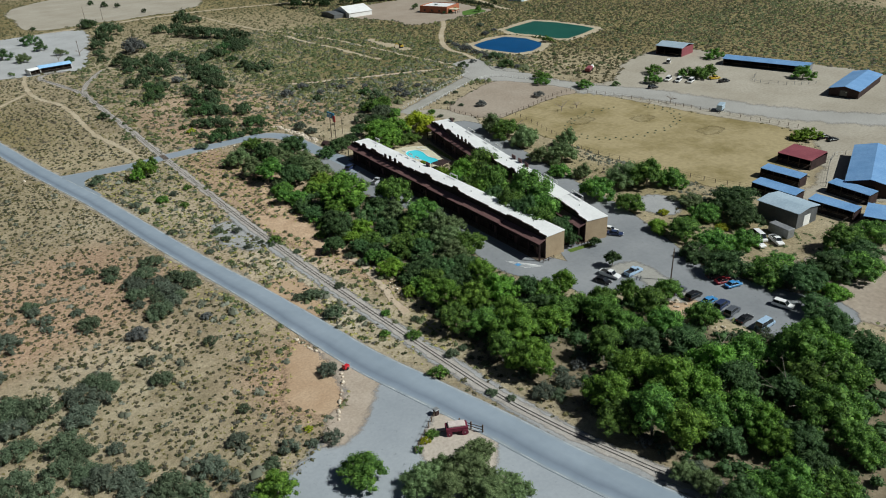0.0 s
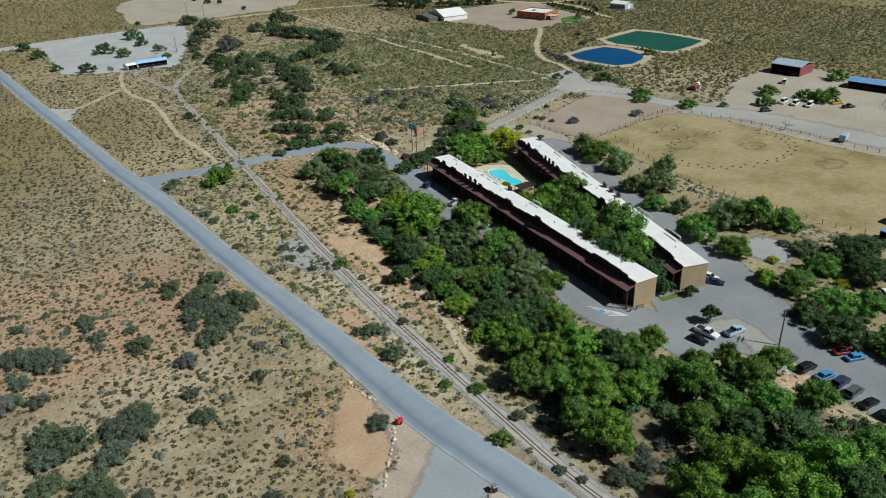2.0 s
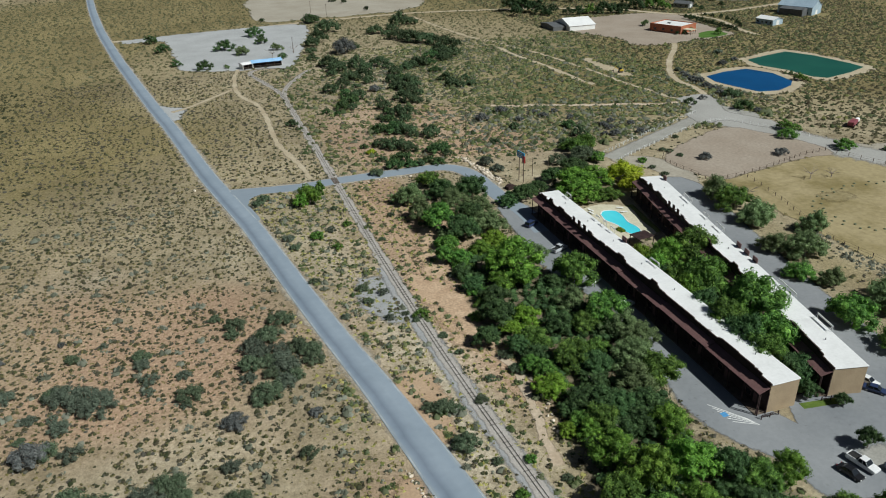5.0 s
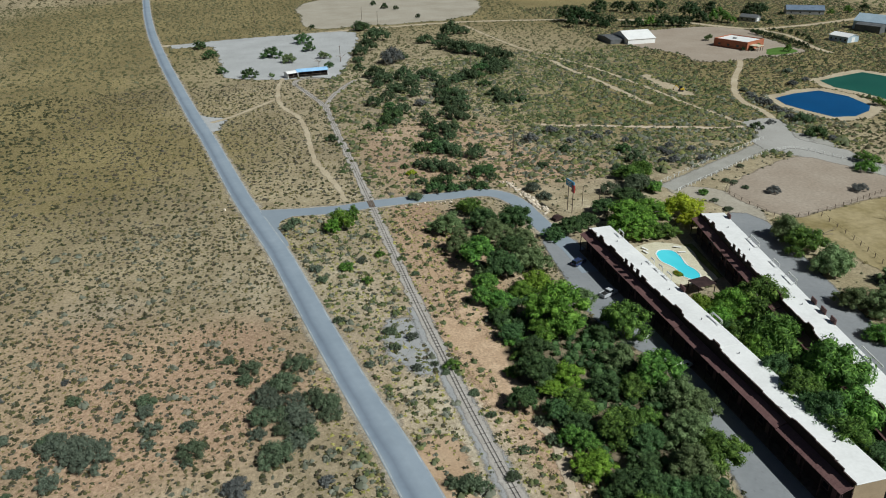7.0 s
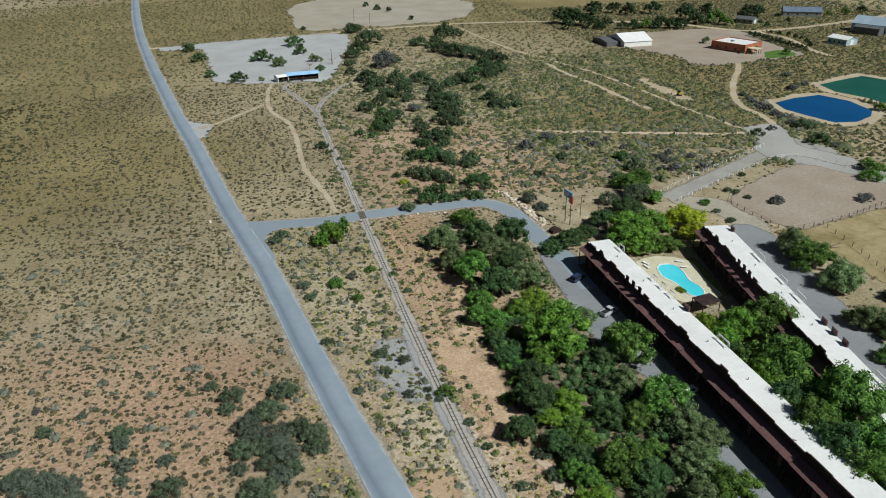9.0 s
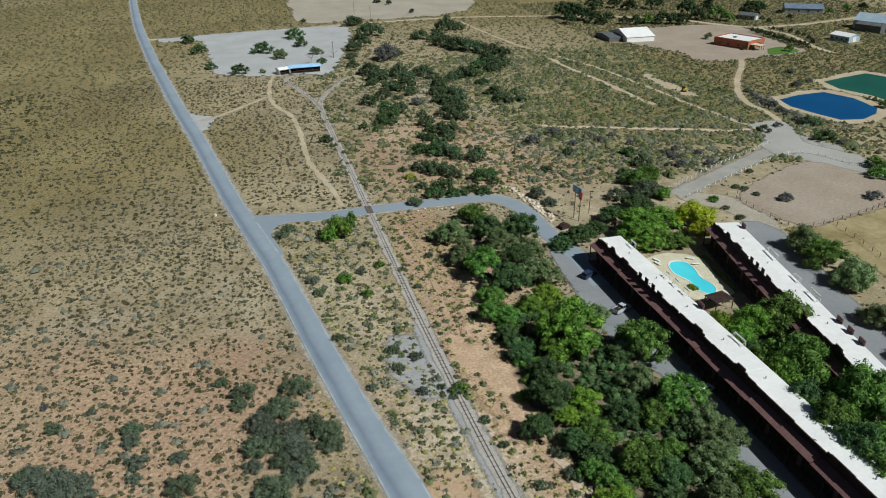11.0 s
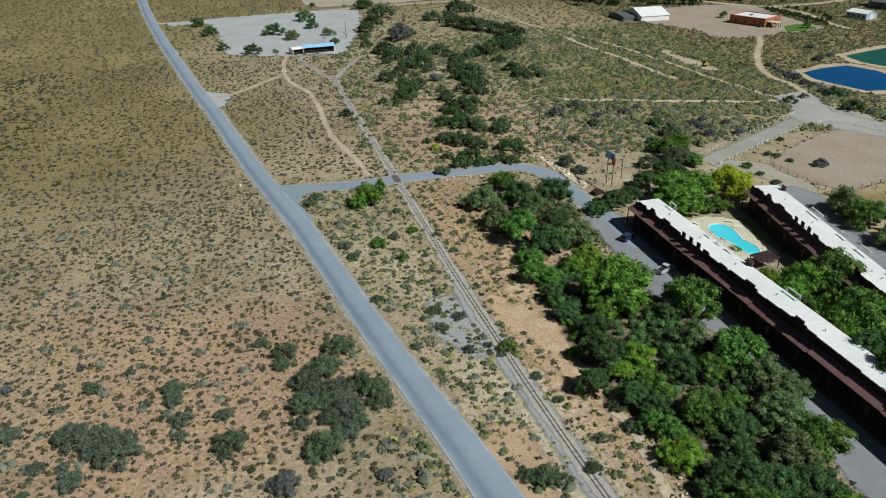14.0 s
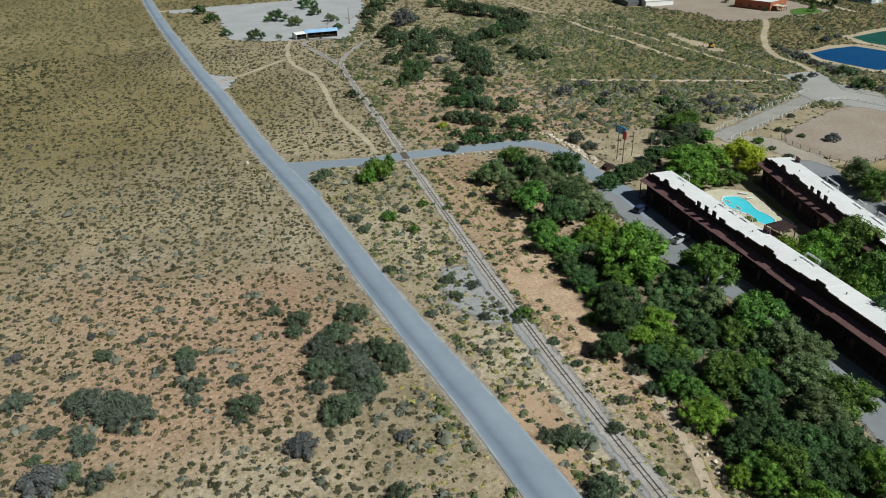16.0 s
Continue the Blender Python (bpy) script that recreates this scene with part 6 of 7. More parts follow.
FRONT = "before the lodge"
vehicle("suv", "navy", 108.9, 205.0, -62, "dark blue sport utility car before the lodge", FRONT)
vehicle("pickup", "silver", 109.0, 188.2, -66, "silver pickup truck half in shade", FRONT)
vehicle("sedan", "white", 108.6, 169.6, -66, "white sedan parked under lodge trees", FRONT)
vehicle("suv", "white", 109.9, 157.0, -70, "white sport utility car at shade's edge", FRONT)
LOT = "on the south lot"
vehicle("pickup", "white", 118.7, 99.8, 192, "white pickup truck on grey asphalt", LOT)
vehicle("sedan", "black", 115.3, 98.9, 192, "black sedan beside the white pickup", LOT)
vehicle("pickup", "pale_blue", 123.9, 97.2, 271, "pale blue pickup with a rack behind", LOT)
vehicle("suv", "navy", 124.1, 87.9, 271, "dark blue car by the utility pole", LOT)
vehicle("suv", "grey", 124.7, 85.0, 270, "dark grey sport utility car parked", LOT)
vehicle("suv", "black", 125.4, 81.4, 270, "black sport utility car in the row", LOT)
vehicle("sedan", "blue", 126.2, 78.0, 268, "bright blue sedan in the row", LOT)
vehicle("suv", "navy", 126.8, 75.2, 276, "dark blue hatchback in the row", LOT)
vehicle("suv", "grey", 126.2, 72.2, 276, "slate grey sport utility car parked", LOT)
vehicle("sedan", "black", 125.6, 68.8, 271, "black sedan at the row's end", LOT)
vehicle("van", "pale_blue", 126.8, 64.9, 270, "pale silver-blue minivan at the row's end", LOT)
vehicle("suv", "white", 136.6, 66.9, 192, "white sport utility car with roof bars", LOT)
vehicle("suv", "black", 136.8, 84.0, 248, "black car in tree shade", LOT)
vehicle("sedan", "red", 136.1, 81.2, 250, "dark red sedan in the row", LOT)
vehicle("sedan", "blue", 136.3, 78.8, 256, "bright blue sedan by the trees", LOT)
vehicle("sedan", "white", 137.3, 116.6, 196, "white sedan at the second lodge's end", LOT)
vehicle("sedan", "navy", 136.4, 114.0, 215, "navy sedan at the second lodge's end", LOT)
YARD = "in the ranch yard"
vehicle("pickup", "white", 158.6, 87.2, 160, "white work truck beside the warehouse", YARD)
vehicle("van", "white", 162.0, 88.6, 152, "white box van beside the warehouse", YARD)
vehicle("pickup", "white", 163.4, 84.9, 150, "white flatbed truck beside the warehouse", YARD)
vehicle("van", "white", 273.8, 205.6, 110, "white van under ranch trees", YARD)
vehicle("van", "white", 275.4, 201.2, 110, "white van beside another van", YARD)
vehicle("van", "white", 278.0, 196.6, 110, "white van parked by trees", YARD)
vehicle("van", "white", 301.0, 226.8, 300, "white camper van by the red barn", YARD)
vehicle("pickup", "yellow", 290.0, 192.8, 250, "yellow work truck in the yard", YARD)
vehicle("pickup", "black", 288.4, 186.8, 250, "black truck with dark bed", YARD)
vehicle("suv", "black", 258.6, 201.6, 250, "black car beside the ranch road", YARD)
vehicle("pickup", "black", 246.8, 119.0, 250, "black pickup by the red shelter", YARD)
vehicle("sedan", "black", 247.0, 115.6, 250, "black sedan by the red shelter", YARD)
box_trailer = thing("storage_container", "grey metal storage container beside trucks", "container", at=pose(168.4, 86.8, 0, 0, 0, 172))
part("body", box(bmesh.new(), -1.2, 1.2, -3, 3, 0.15, 2.6, 0.05), GREY_METAL, box_trailer)
part("door", box(bmesh.new(), -1.05, 1.05, -3.06, -2.99, 0.25, 2.45), WHITE_PAINT, box_trailer, "white end doors")
horse_trailer = thing("horse_trailer", "white horse trailer at the arena fence", "trailer", at=pose(250.9, 162.4, 0, 0, 0, 112))
part("body", box(bmesh.new(), -1.1, 1.1, -2.6, 2.6, 0.5, 2.7, 0.12), PALE_BLUE, horse_trailer)
part("end_panel", box(bmesh.new(), -1.0, 1.0, -2.66, -2.55, 0.6, 2.5), WHITE_PAINT, horse_trailer)
for sx in (-1.0, 1.0):
    wheel(horse_trailer, sx, -0.4)
    wheel(horse_trailer, sx, 0.5)
part("drawbar", beam(bmesh.new(), (0, 2.6, 0.5), (0, 3.9, 0.45), 0.08, seg=5), GREY_METAL, horse_trailer)


# ---- barns, sheds, houses ----
def gable(name, x, y, rot, L, W, eave, ridge, roof, wall, label, category, open_front=False, over=0.4, windows=0, place=""):
    """A building whose ridge runs along its own y; open_front leaves an open bay under the roof, its inside coloured
    dark as shade.
    """
    ob = thing(name, label, category, place, at=pose(x, y, 0, 0, 0, rot))
    w, l = W / 2, L / 2
    t = 0.18
    if open_front:
        back = bmesh.new()
        box(back, w - t, w, -l, l, -0.1, eave)
        box(back, -w, w - t, -l, -l + t, -0.1, eave)
        box(back, -w, w - t, l - t, l, -0.1, eave)
        part("wall", back, wall, ob)
        # lining and floor added dark, so that the bay looks deep in shade
        lining = bmesh.new()
        box(lining, w - t - 0.03, w - t - 0.01, -l + t, l - t, 0.1, eave)
        box(lining, -w, w - t - 0.04, -l + t + 0.005, -l + t + 0.025, 0.1, eave)
        box(lining, -w, w - t - 0.04, l - t - 0.025, l - t - 0.005, 0.1, eave)
        part("lining", lining, DARK_WOOD, ob, "board inner lining, coloured dark for the shade inside")
        part("dirt_floor", box(bmesh.new(), -w - 0.2, w - 0.2, -l + 0.2, l - 0.2, -0.05, 0.1), SHADED_DUNG, ob, "trodden dirt floor, coloured dark for the shade under the roof")
        n = max(2, int(L / 4))
        for i in range(n + 1):
            yy = -l + t + 0.1 + i * (L - 2 * t - 0.2) / n
            part("post", box(bmesh.new(), -w, -w + 0.15, yy - 0.075, yy + 0.075, 0, eave), POLE_WOOD, ob)
            if i < n:
                part("rail", box(bmesh.new(), -w - 0.03, -w + 0.04, yy, yy + (L - 0.6) / n, 1.1, 1.22), POLE_WOOD, ob)
    else:
        part("wall", prism(bmesh.new(), [(-w, -0.1), (w, -0.1), (w, eave), (0, ridge - 0.05), (-w, eave)], -l, l), wall, ob)
        part("door", box(bmesh.new(), -1.4, 1.4, -l - 0.06, -l + 0.02, 0, min(3.0, eave - 0.4)), WHITE_PAINT if windows or name == "warehouse" else GLASS_DARK, ob, "wide end door")
    for s in (-1, 1):
        ow = w + over
        drop = (ridge - eave) * over / w
        o = [(0, ridge), (s * ow, eave - drop), (s * ow, eave - drop + 0.12), (0, ridge + 0.12)]
        bm = prism(bmesh.new(), o if s > 0 else o[::-1], -l - over, l + over)
        part("roof", bm, roof, ob)
    for i in range(windows):
        for s in (-1, 1):
            yy = -l + L * (i + 0.5) / windows
            q = part("window", box(bmesh.new(), s * w - 0.05, s * w + 0.05, yy - 0.6, yy + 0.6, 1.0, 2.1), GLASS_DARK, ob)
            part("sill", box(bmesh.new(), s * w - 0.1, s * w + 0.1, yy - 0.7, yy + 0.7, 0.92, 1.0), WHITE_PAINT, q)
    CLEAR.append(("line", np.array([(x - math.sin(radians(rot)) * k * l / 4, y + math.cos(radians(rot)) * k * l / 4) for k in range(-4, 5)]), w + 1.5))
    return ob


def shelter(x, y, rot, L, W, hi, lo, roof, label, posts=4, place="ranch shelters"):
    """A lean-to on posts; it slopes down towards its own -x side."""
    ob = thing("livestock_shelter", label, "shelter", place, at=pose(x, y, 0, 0, 0, rot))
    w, l = W / 2, L / 2
    bm = prism(bmesh.new(), [(-w, lo), (w, hi), (w, hi + 0.12), (-w, lo + 0.12)], -l, l)
    part("roof", bm, roof, ob)
    for i in range(posts):
        yy = -l + 0.2 + i * (L - 0.4) / (posts - 1)
        for xx, z in ((-w + 0.15, lo), (w - 0.15, hi - 0.05)):
            part("post", box(bmesh.new(), xx - 0.07, xx + 0.07, yy - 0.07, yy + 0.07, 0, z), POLE_WOOD, ob)
    # floor darkened beyond its dirt to paint in the shelter's shade
    part("dirt_floor", box(bmesh.new(), -w - 0.3, w - 0.1, -l - 0.2, l + 0.2, -0.05, 0.09), SHADED_DUNG, ob, "trodden dirt floor, coloured dark for the shade under the roof")
    part("back_panel", box(bmesh.new(), w - 0.05, w + 0.03, -l, l, 0.0, hi - 0.2), DARK_WOOD, ob, "dark board back")
    for yy in (-l + 0.03, l - 0.03):
        part("end_panel", box(bmesh.new(), -w + 0.3, w - 0.06, yy - 0.03, yy + 0.03, 0.0, lo - 0.1), DARK_WOOD, ob, "dark board end wall")
    for z in (0.5, 0.95, 1.4):
        part("rail", box(bmesh.new(), -w - 0.02, -w + 0.05, -l, l, z, z + 0.1), POLE_WOOD, ob)
    CLEAR.append(("line", np.array([(x - math.sin(radians(rot)) * k * l / 4, y + math.cos(radians(rot)) * k * l / 4) for k in range(-4, 5)]), w + 1))
    return ob


gable("barn", 320.5, 238.6, 12, 14, 13, 4.4, 5.6, PALE_BLUE, RED_METAL, "red metal barn with pale blue roof", "barn", True)
gable("barn", 325.2, 189.6, 16, 38, 9, 3.0, 3.9, BLUE_METAL, GREY_METAL, "long open stable barn with blue roof", "barn", True)
gable("barn", 316.5, 143.6, -78, 33, 11, 3.2, 4.4, BLUE_METAL, DARK_WOOD, "blue-roofed dark metal barn in the yard", "barn")
gable("barn", 224.5, 91.5, -67, 34, 12, 3.6, 5.0, BLUE_METAL, DARK_WOOD, "large blue-roofed barn in the ranch yard", "barn")
gable("warehouse", 178.6, 91.5, -2, 11.5, 9.0, 4.5, 5.1, PALE_BLUE, DARK_METAL, "grey metal warehouse with pale blue roof", "warehouse", windows=0)
shed = gable("shed", 303.0, 138.8, 40, 4, 3, 2.2, 2.9, WHITE_PAINT, BLUE_METAL, "small white and blue garden shed", "shed", over=0.2)
shelter(220.6, 111.6, 2, 11, 10.0, 3.5, 3.0, RED_METAL, "red-roofed livestock shelter on posts", 4)
shelter(202.2, 106.9, 2, 12.5, 4.2, 3.2, 2.8, BLUE_METAL, "narrow blue-roofed livestock shelter", 4)
shelter(190.2, 101.5, 0, 13.5, 4.6, 3.2, 2.8, BLUE_METAL, "narrow blue-roofed shelter by the warehouse", 4)
shelter(204.9, 87.6, -4, 12.5, 4.0, 3.2, 2.8, BLUE_METAL, "narrow blue-roofed shelter before the barn", 4)
shelter(190.6, 85.1, 2, 12.5, 4.2, 3.2, 2.8, BLUE_METAL, "blue-roofed shelter with pipe panels", 4)
shelter(194.0, 73.5, 20, 9, 9, 3.2, 2.8, BLUE_METAL, "blue-roofed shelter beside the trees", 3)
barn = gable("barn", 269.5, 480, -90, 18.5, 22, 3.1, 6.6, WHITE_ROOF, WHITE_PAINT, "white-roofed metal barn with a dark lean-to", "barn")
part("lean_to", prism(bmesh.new(), [(-13, -0.1), (6, -0.1), (6, 2.6), (-4, 3.6), (-13, 2.6)], -18.5, -9.3), DARK_METAL, barn, "dark grey lean-to")
adobe = thing("adobe_house", "terracotta adobe house with flat white roof", "house", at=pose(319.5, 442.5, 0, 0, 0, -66))
part("wall", box(bmesh.new(), -11, 11, -9, 9, -0.1, 4.2), BRICK_RED, adobe)
part("roof", box(bmesh.new(), -10.4, 10.4, -8.4, 8.4, 4.2, 4.32), WHITE_ROOF, adobe, "white flat roof")
par = bmesh.new()
for x0, x1, y0, y1 in ((-11.02, 11.02, -9.02, -8.4), (-11.02, 11.02, 8.4, 9.02), (-11.02, -10.4, -8.4, 8.4), (10.4, 11.02, -8.4, 8.4)):
    box(par, x0, x1, y0, y1, 4.2, 4.75)
part("parapet", par, BRICK_RED, adobe)
part("porch", box(bmesh.new(), 11, 17, -7, -1, 2.7, 2.95), CONCRETE, adobe)
for i in range(3):
    part("window", box(bmesh.new(), -8 + 6 * i, -6.4 + 6 * i, -9.06, -8.98, 1.2, 2.4), GLASS_DARK, adobe)
    part("post", box(bmesh.new(), 16.6, 16.8, -6.8 + 2.6 * i, -6.6 + 2.6 * i, 0, 2.7), DARK_WOOD, adobe)
part("unit", box(bmesh.new(), -3, -1.2, -2, -0.4, 4.32, 5.1, 0.05), GREY_METAL, adobe, "grey rooftop cooler")
CLEAR.append(("line", np.array([(319.5, 442.5), (323, 438)]), 16))
patch("lawn", [(328.3, 427.6), (341, 431), (343.2, 419), (332, 413.5), (320, 414.5)], 0.06, material("lawn", (0.05, 0.12, 0.015), (0.09, 0.18, 0.03), 0.3, 0.9, 2.0, 0.4), "bright green watered lawn", "lawn", 0.3)
gable("house", 383, 521, 30, 12, 8, 3, 4.6, DARK_METAL, GREY_METAL, "small dark grey-roofed house in the hamlet", "house", windows=3, place="hamlet houses")
gable("house", 440, 536, 60, 26, 12, 3.4, 6.0, material("slate_roof", (0.10, 0.14, 0.20), (0.16, 0.21, 0.28), 0.3, 0.6), GREY_METAL, "slate-blue house among hamlet trees", "house", windows=4, place="hamlet houses")
gable("house", 389, 436, 12, 13, 10, 3.4, 4.8, WHITE_ROOF, PALE_BLUE, "long pale blue mobile home", "house", windows=4, place="hamlet houses")
big_house = gable("house", 437, 462, 24, 24, 15, 5.4, 9.4, PALE_BLUE, PALE_BLUE, "pale blue two-part house with a dark garage", "house", windows=4, place="hamlet houses")
part("garage", prism(bmesh.new(), [(-16, -0.1), (-7.6, -0.1), (-7.6, 4.4), (-11.8, 5.6), (-16, 4.4)], -9, 7), DARK_METAL, big_house, "dark grey garage wing")
digger = thing("digger", "small yellow and black tracked digger on bare dirt", "digger", at=pose(229, 356, 0.05, 0, 0, 70) @ Matrix.Scale(0.85, 4))
for side in (-1, 1):
    part("track", box(bmesh.new(), side * 0.85 - 0.22, side * 0.85 + 0.22, -1.4, 1.4, 0, 0.75, 0.2), RUBBER, digger, "black rubber track")
part("body", box(bmesh.new(), -1.0, 1.0, -1.7, 0.6, 0.8, 1.9, 0.15), PAINTS["yellow"], digger)
part("cab", box(bmesh.new(), -0.9, 0.1, -0.5, 1.2, 0.85, 2.8, 0.12), GLASS_DARK, digger, "dark glazed cab")
part("boom", beam(bmesh.new(), (0.5, 0.6, 1.4), (0.5, 3.0, 3.2), 0.2, 0.16, 6), PAINTS["yellow"], digger)
stick = part("stick", beam(bmesh.new(), (0.5, 3.0, 3.2), (0.5, 4.2, 1.2), 0.15, 0.12, 6), PAINTS["yellow"], digger)
part("bucket", box(bmesh.new(), 0.1, 0.9, 3.8, 4.5, 0.5, 1.2, 0.1), RUBBER, stick, "dark worn bucket")
crossing = thing("level_crossing", "dark plank crossing where rails meet the driveway", "level crossing", at=pose(64.3, 261.0, 0.12))
for x in (-0.75, -0.25, 0.25, 0.75):
    part("plank", box(bmesh.new(), x - 0.22, x + 0.22, -2.7, 2.7, -0.06, 0.035, 0.01), POLE_WOOD, crossing)
gable("pavilion", 64.5, 449.5, 94, 16, 6, 2.8, 3.7, material("pavilion_roof", (0.24, 0.46, 0.72), (0.34, 0.56, 0.80), 0.3, 0.5, 2.0, 0.05), WHITE_PAINT, "open train pavilion with pale blue roof", "pavilion", True)
gable("pavilion_annex", 53.5, 447.5, 110, 6, 5, 2.6, 3.3, WHITE_ROOF, WHITE_PAINT, "white-roofed end of the train pavilion", "pavilion", True)

# ---- ponds ----
def pond(outline, z, deep, shallow, label):
    m = bpy.data.materials.new("pond_water")
    m.use_nodes = True
    p = m.node_tree.nodes["Principled BSDF"]
    geo = m.node_tree.nodes.new("ShaderNodeNewGeometry")
    n = noise_node(m.node_tree, 0.06, 3, 0.5, geo.outputs["Position"])
    m.node_tree.links.new(ramp_between(m.node_tree, n, [(0.35, deep), (0.7, shallow)]), p.inputs["Base Color"])
    p.inputs["Roughness"].default_value = 0.3
    p.inputs["Specular IOR Level"].default_value = 0.1
    ripple = noise_node(m.node_tree, 2.5, 2, 0.5, geo.outputs["Position"])
    b = m.node_tree.nodes.new("ShaderNodeBump")
    b.inputs["Strength"].default_value, b.inputs["Distance"].default_value = 0.15, 0.05
    m.node_tree.links.new(ripple, b.inputs["Height"])
    m.node_tree.links.new(b.outputs[0], p.inputs["Normal"])
    patch("pond", outline, z, m, label, "pond", 0.15, smooth=False)


pond(POND_BLUE, 0.08, (0.001, 0.060, 0.175), (0.003, 0.078, 0.215), "deep blue rectangular pond with pale banks")
pond(POND_GREEN, 0.08, (0.008, 0.080, 0.058), (0.013, 0.10, 0.070), "green rectangular pond with pale banks")


# ---- fences ----
def fence(points, step, height, mat, label, rails=(0.5, 0.95), thick=0.07, group="fences"):
    """Posts with rails between them."""
    line = glide(points, step)
    ob = thing("fence", label, "fence", group)
    for i, (x, y) in enumerate(line):
        h = height * (0.95 + 0.1 * ((i * 7) % 3) / 3)
        part("post", box(bmesh.new(), x - thick, x + thick, y - thick, y + thick, -0.1, h), mat, ob)
        if i:
            x0, y0 = line[i - 1]
            for z in rails:
                part("rail", beam(bmesh.new(), (x0, y0, z * height), (x, y, z * height), thick * 0.32, seg=4), mat, ob)


fence([(175, 213.8), (189.5, 215.2), (204, 218.5), (218.5, 222.5), (231, 224)], 3.0, 1.4, POLE_WOOD, "weathered timber fence of the corral")
fence([(231, 224), (238.6, 201.5), (243, 182), (246, 168), (249, 148), (252, 131)], 3.4, 1.4, POLE_WOOD, "weathered timber fence along the arena")
fence([(189, 213), (186, 197), (181.6, 180), (178.6, 167), (181, 148), (183, 135), (185, 122), (190, 109)], 3.4, 1.4, POLE_WOOD, "sagging timber fence behind the lodge")
fence([(158, 250.3), (162, 252.6), (187.5, 265.8), (219, 281)], 2.8, 1.2, WHITE_PAINT, "white rail fence along the farm road")
fence([(160, 242.6), (165, 245.2), (191.6, 258.2), (209, 266), (219, 268), (225.5, 264), (232, 250.5), (238, 239)], 2.8, 1.2, WHITE_PAINT, "white rail fence round the corral")
fence([(176, 217), (174, 238), (180, 242)], 3.0, 1.2, POLE_WOOD, "low timber fence at the corral end")
fence([(207, 96), (214, 99.5), (232, 107), (240, 103)], 3.0, 1.6, GREY_METAL, "pipe fence between ranch pens")
fence([(312, 158), (303, 166), (298, 178), (308, 184)], 3.0, 1.5, GREY_METAL, "pipe corral panels by the stable")
fence([(256.5, 84), (250, 92), (243, 104)], 3.0, 1.5, GREY_METAL, "pipe fence beside the large barn")

# hoof-worn ring of tyre halves in the arena
tyre_me = bpy.data.meshes.new("arena_marker")
bm = beam(bmesh.new(), (0, 0, 0), (0, 0, 0.26), 0.42, 0.3, 8)
bm.to_mesh(tyre_me)
bm.free()
tyre_me.materials.append(material("dull_green_rubber", (0.09, 0.11, 0.065), (0.15, 0.165, 0.10), 2.0, 0.9))
rr = random.Random(4)
for i in range(64):
    a = 6.283 * i / 64
    if 0.5 < a < 1.0:
        continue
    k = 1.0 if i % 2 else 0.9
    ob = new("arena_marker", tyre_me)
    tagged(ob, "dark half-buried marker in the arena ring", "marker", "arena ring markers")
    ob.matrix_basis = pose(213 + math.cos(a) * 25.5 * k + rr.uniform(-0.4, 0.4), 178.5 + math.sin(a) * 17.5 * k + rr.uniform(-0.4, 0.4), 0.02, 0, 0, i * 31)


def dead_tree(x, y, size, seed):
    rng = random.Random(seed)
    ob = thing("dead_tree", "bare grey leafless dead tree", "tree", "dead trees", at=pose(x, y, -0.05))
    bm = beam(bmesh.new(), (0, 0, 0), (0.2, 0.1, size * 0.3), 0.16, 0.12, 6)
    part("trunk", bm, DEADWOOD, ob)
    for i in range(9):
        a, b = rng.uniform(0, 6.28), rng.uniform(0.3, 1.1)
        r = size * rng.uniform(0.35, 0.7)
        mid = (0.2 + math.cos(a) * r * 0.5, 0.1 + math.sin(a) * r * 0.5, size * 0.3 + r * 0.35 * b)
        bm = beam(bmesh.new(), (0.2, 0.1, size * 0.28), mid, 0.08, 0.05, 5)
        for q in (-0.5, 0.3):
            beam(bm, mid, (mid[0] + math.cos(a + q) * r * 0.5, mid[1] + math.sin(a + q) * r * 0.5, mid[2] + r * 0.3 * b), 0.05, 0.015, 4)
        part("limb", bm, DEADWOOD, ob)


for x, y, s, q in ((245.0, 181.7, 6, 1), (206.0, 204.4, 6, 2), (213, 203, 4, 3), (178, 200, 5, 4), (237, 186, 2.4, 5), (70, 468, 9, 6), (84, 480, 7, 7), (172, 187, 6, 8), (105.7, 61.0, 11.5, 9), (105.4, 45.5, 12, 10)):
    dead_tree(x, y, s, q)


# ---- poles, sign, small things ----
def utility_pole(x, y, h, rot=0, arms=1):
    ob = thing("utility_pole", "dark wooden utility pole with crossarm", "utility pole", "utility poles", at=pose(x, y, 0, 0, 0, rot))
    part("pole", beam(bmesh.new(), (0, 0, -0.2), (0, 0, h), 0.17, 0.11, 8), POLE_WOOD, ob)
    for i in range(arms):
        z = h - 0.4 - 0.8 * i
        part("crossarm", box(bmesh.new(), -1.2, 1.2, -0.06, 0.06, z, z + 0.12), POLE_WOOD, ob)
        for sx in (-1.1, -0.5, 0.5, 1.1):
            part("insulator", beam(bmesh.new(), (sx, 0, z + 0.12), (sx, 0, z + 0.3), 0.05, 0.035, 6), GREY_METAL, ob)


utility_pole(127.9, 89.5, 8.2, 30, 2)
for x, y, h in ((123.6, 296.2, 9), (83.5, 478, 9), (119.6, 628, 9), (128.7, 611, 8), (40, 640, 9), (150, 440, 9)):
    utility_pole(x, y, h, 60)

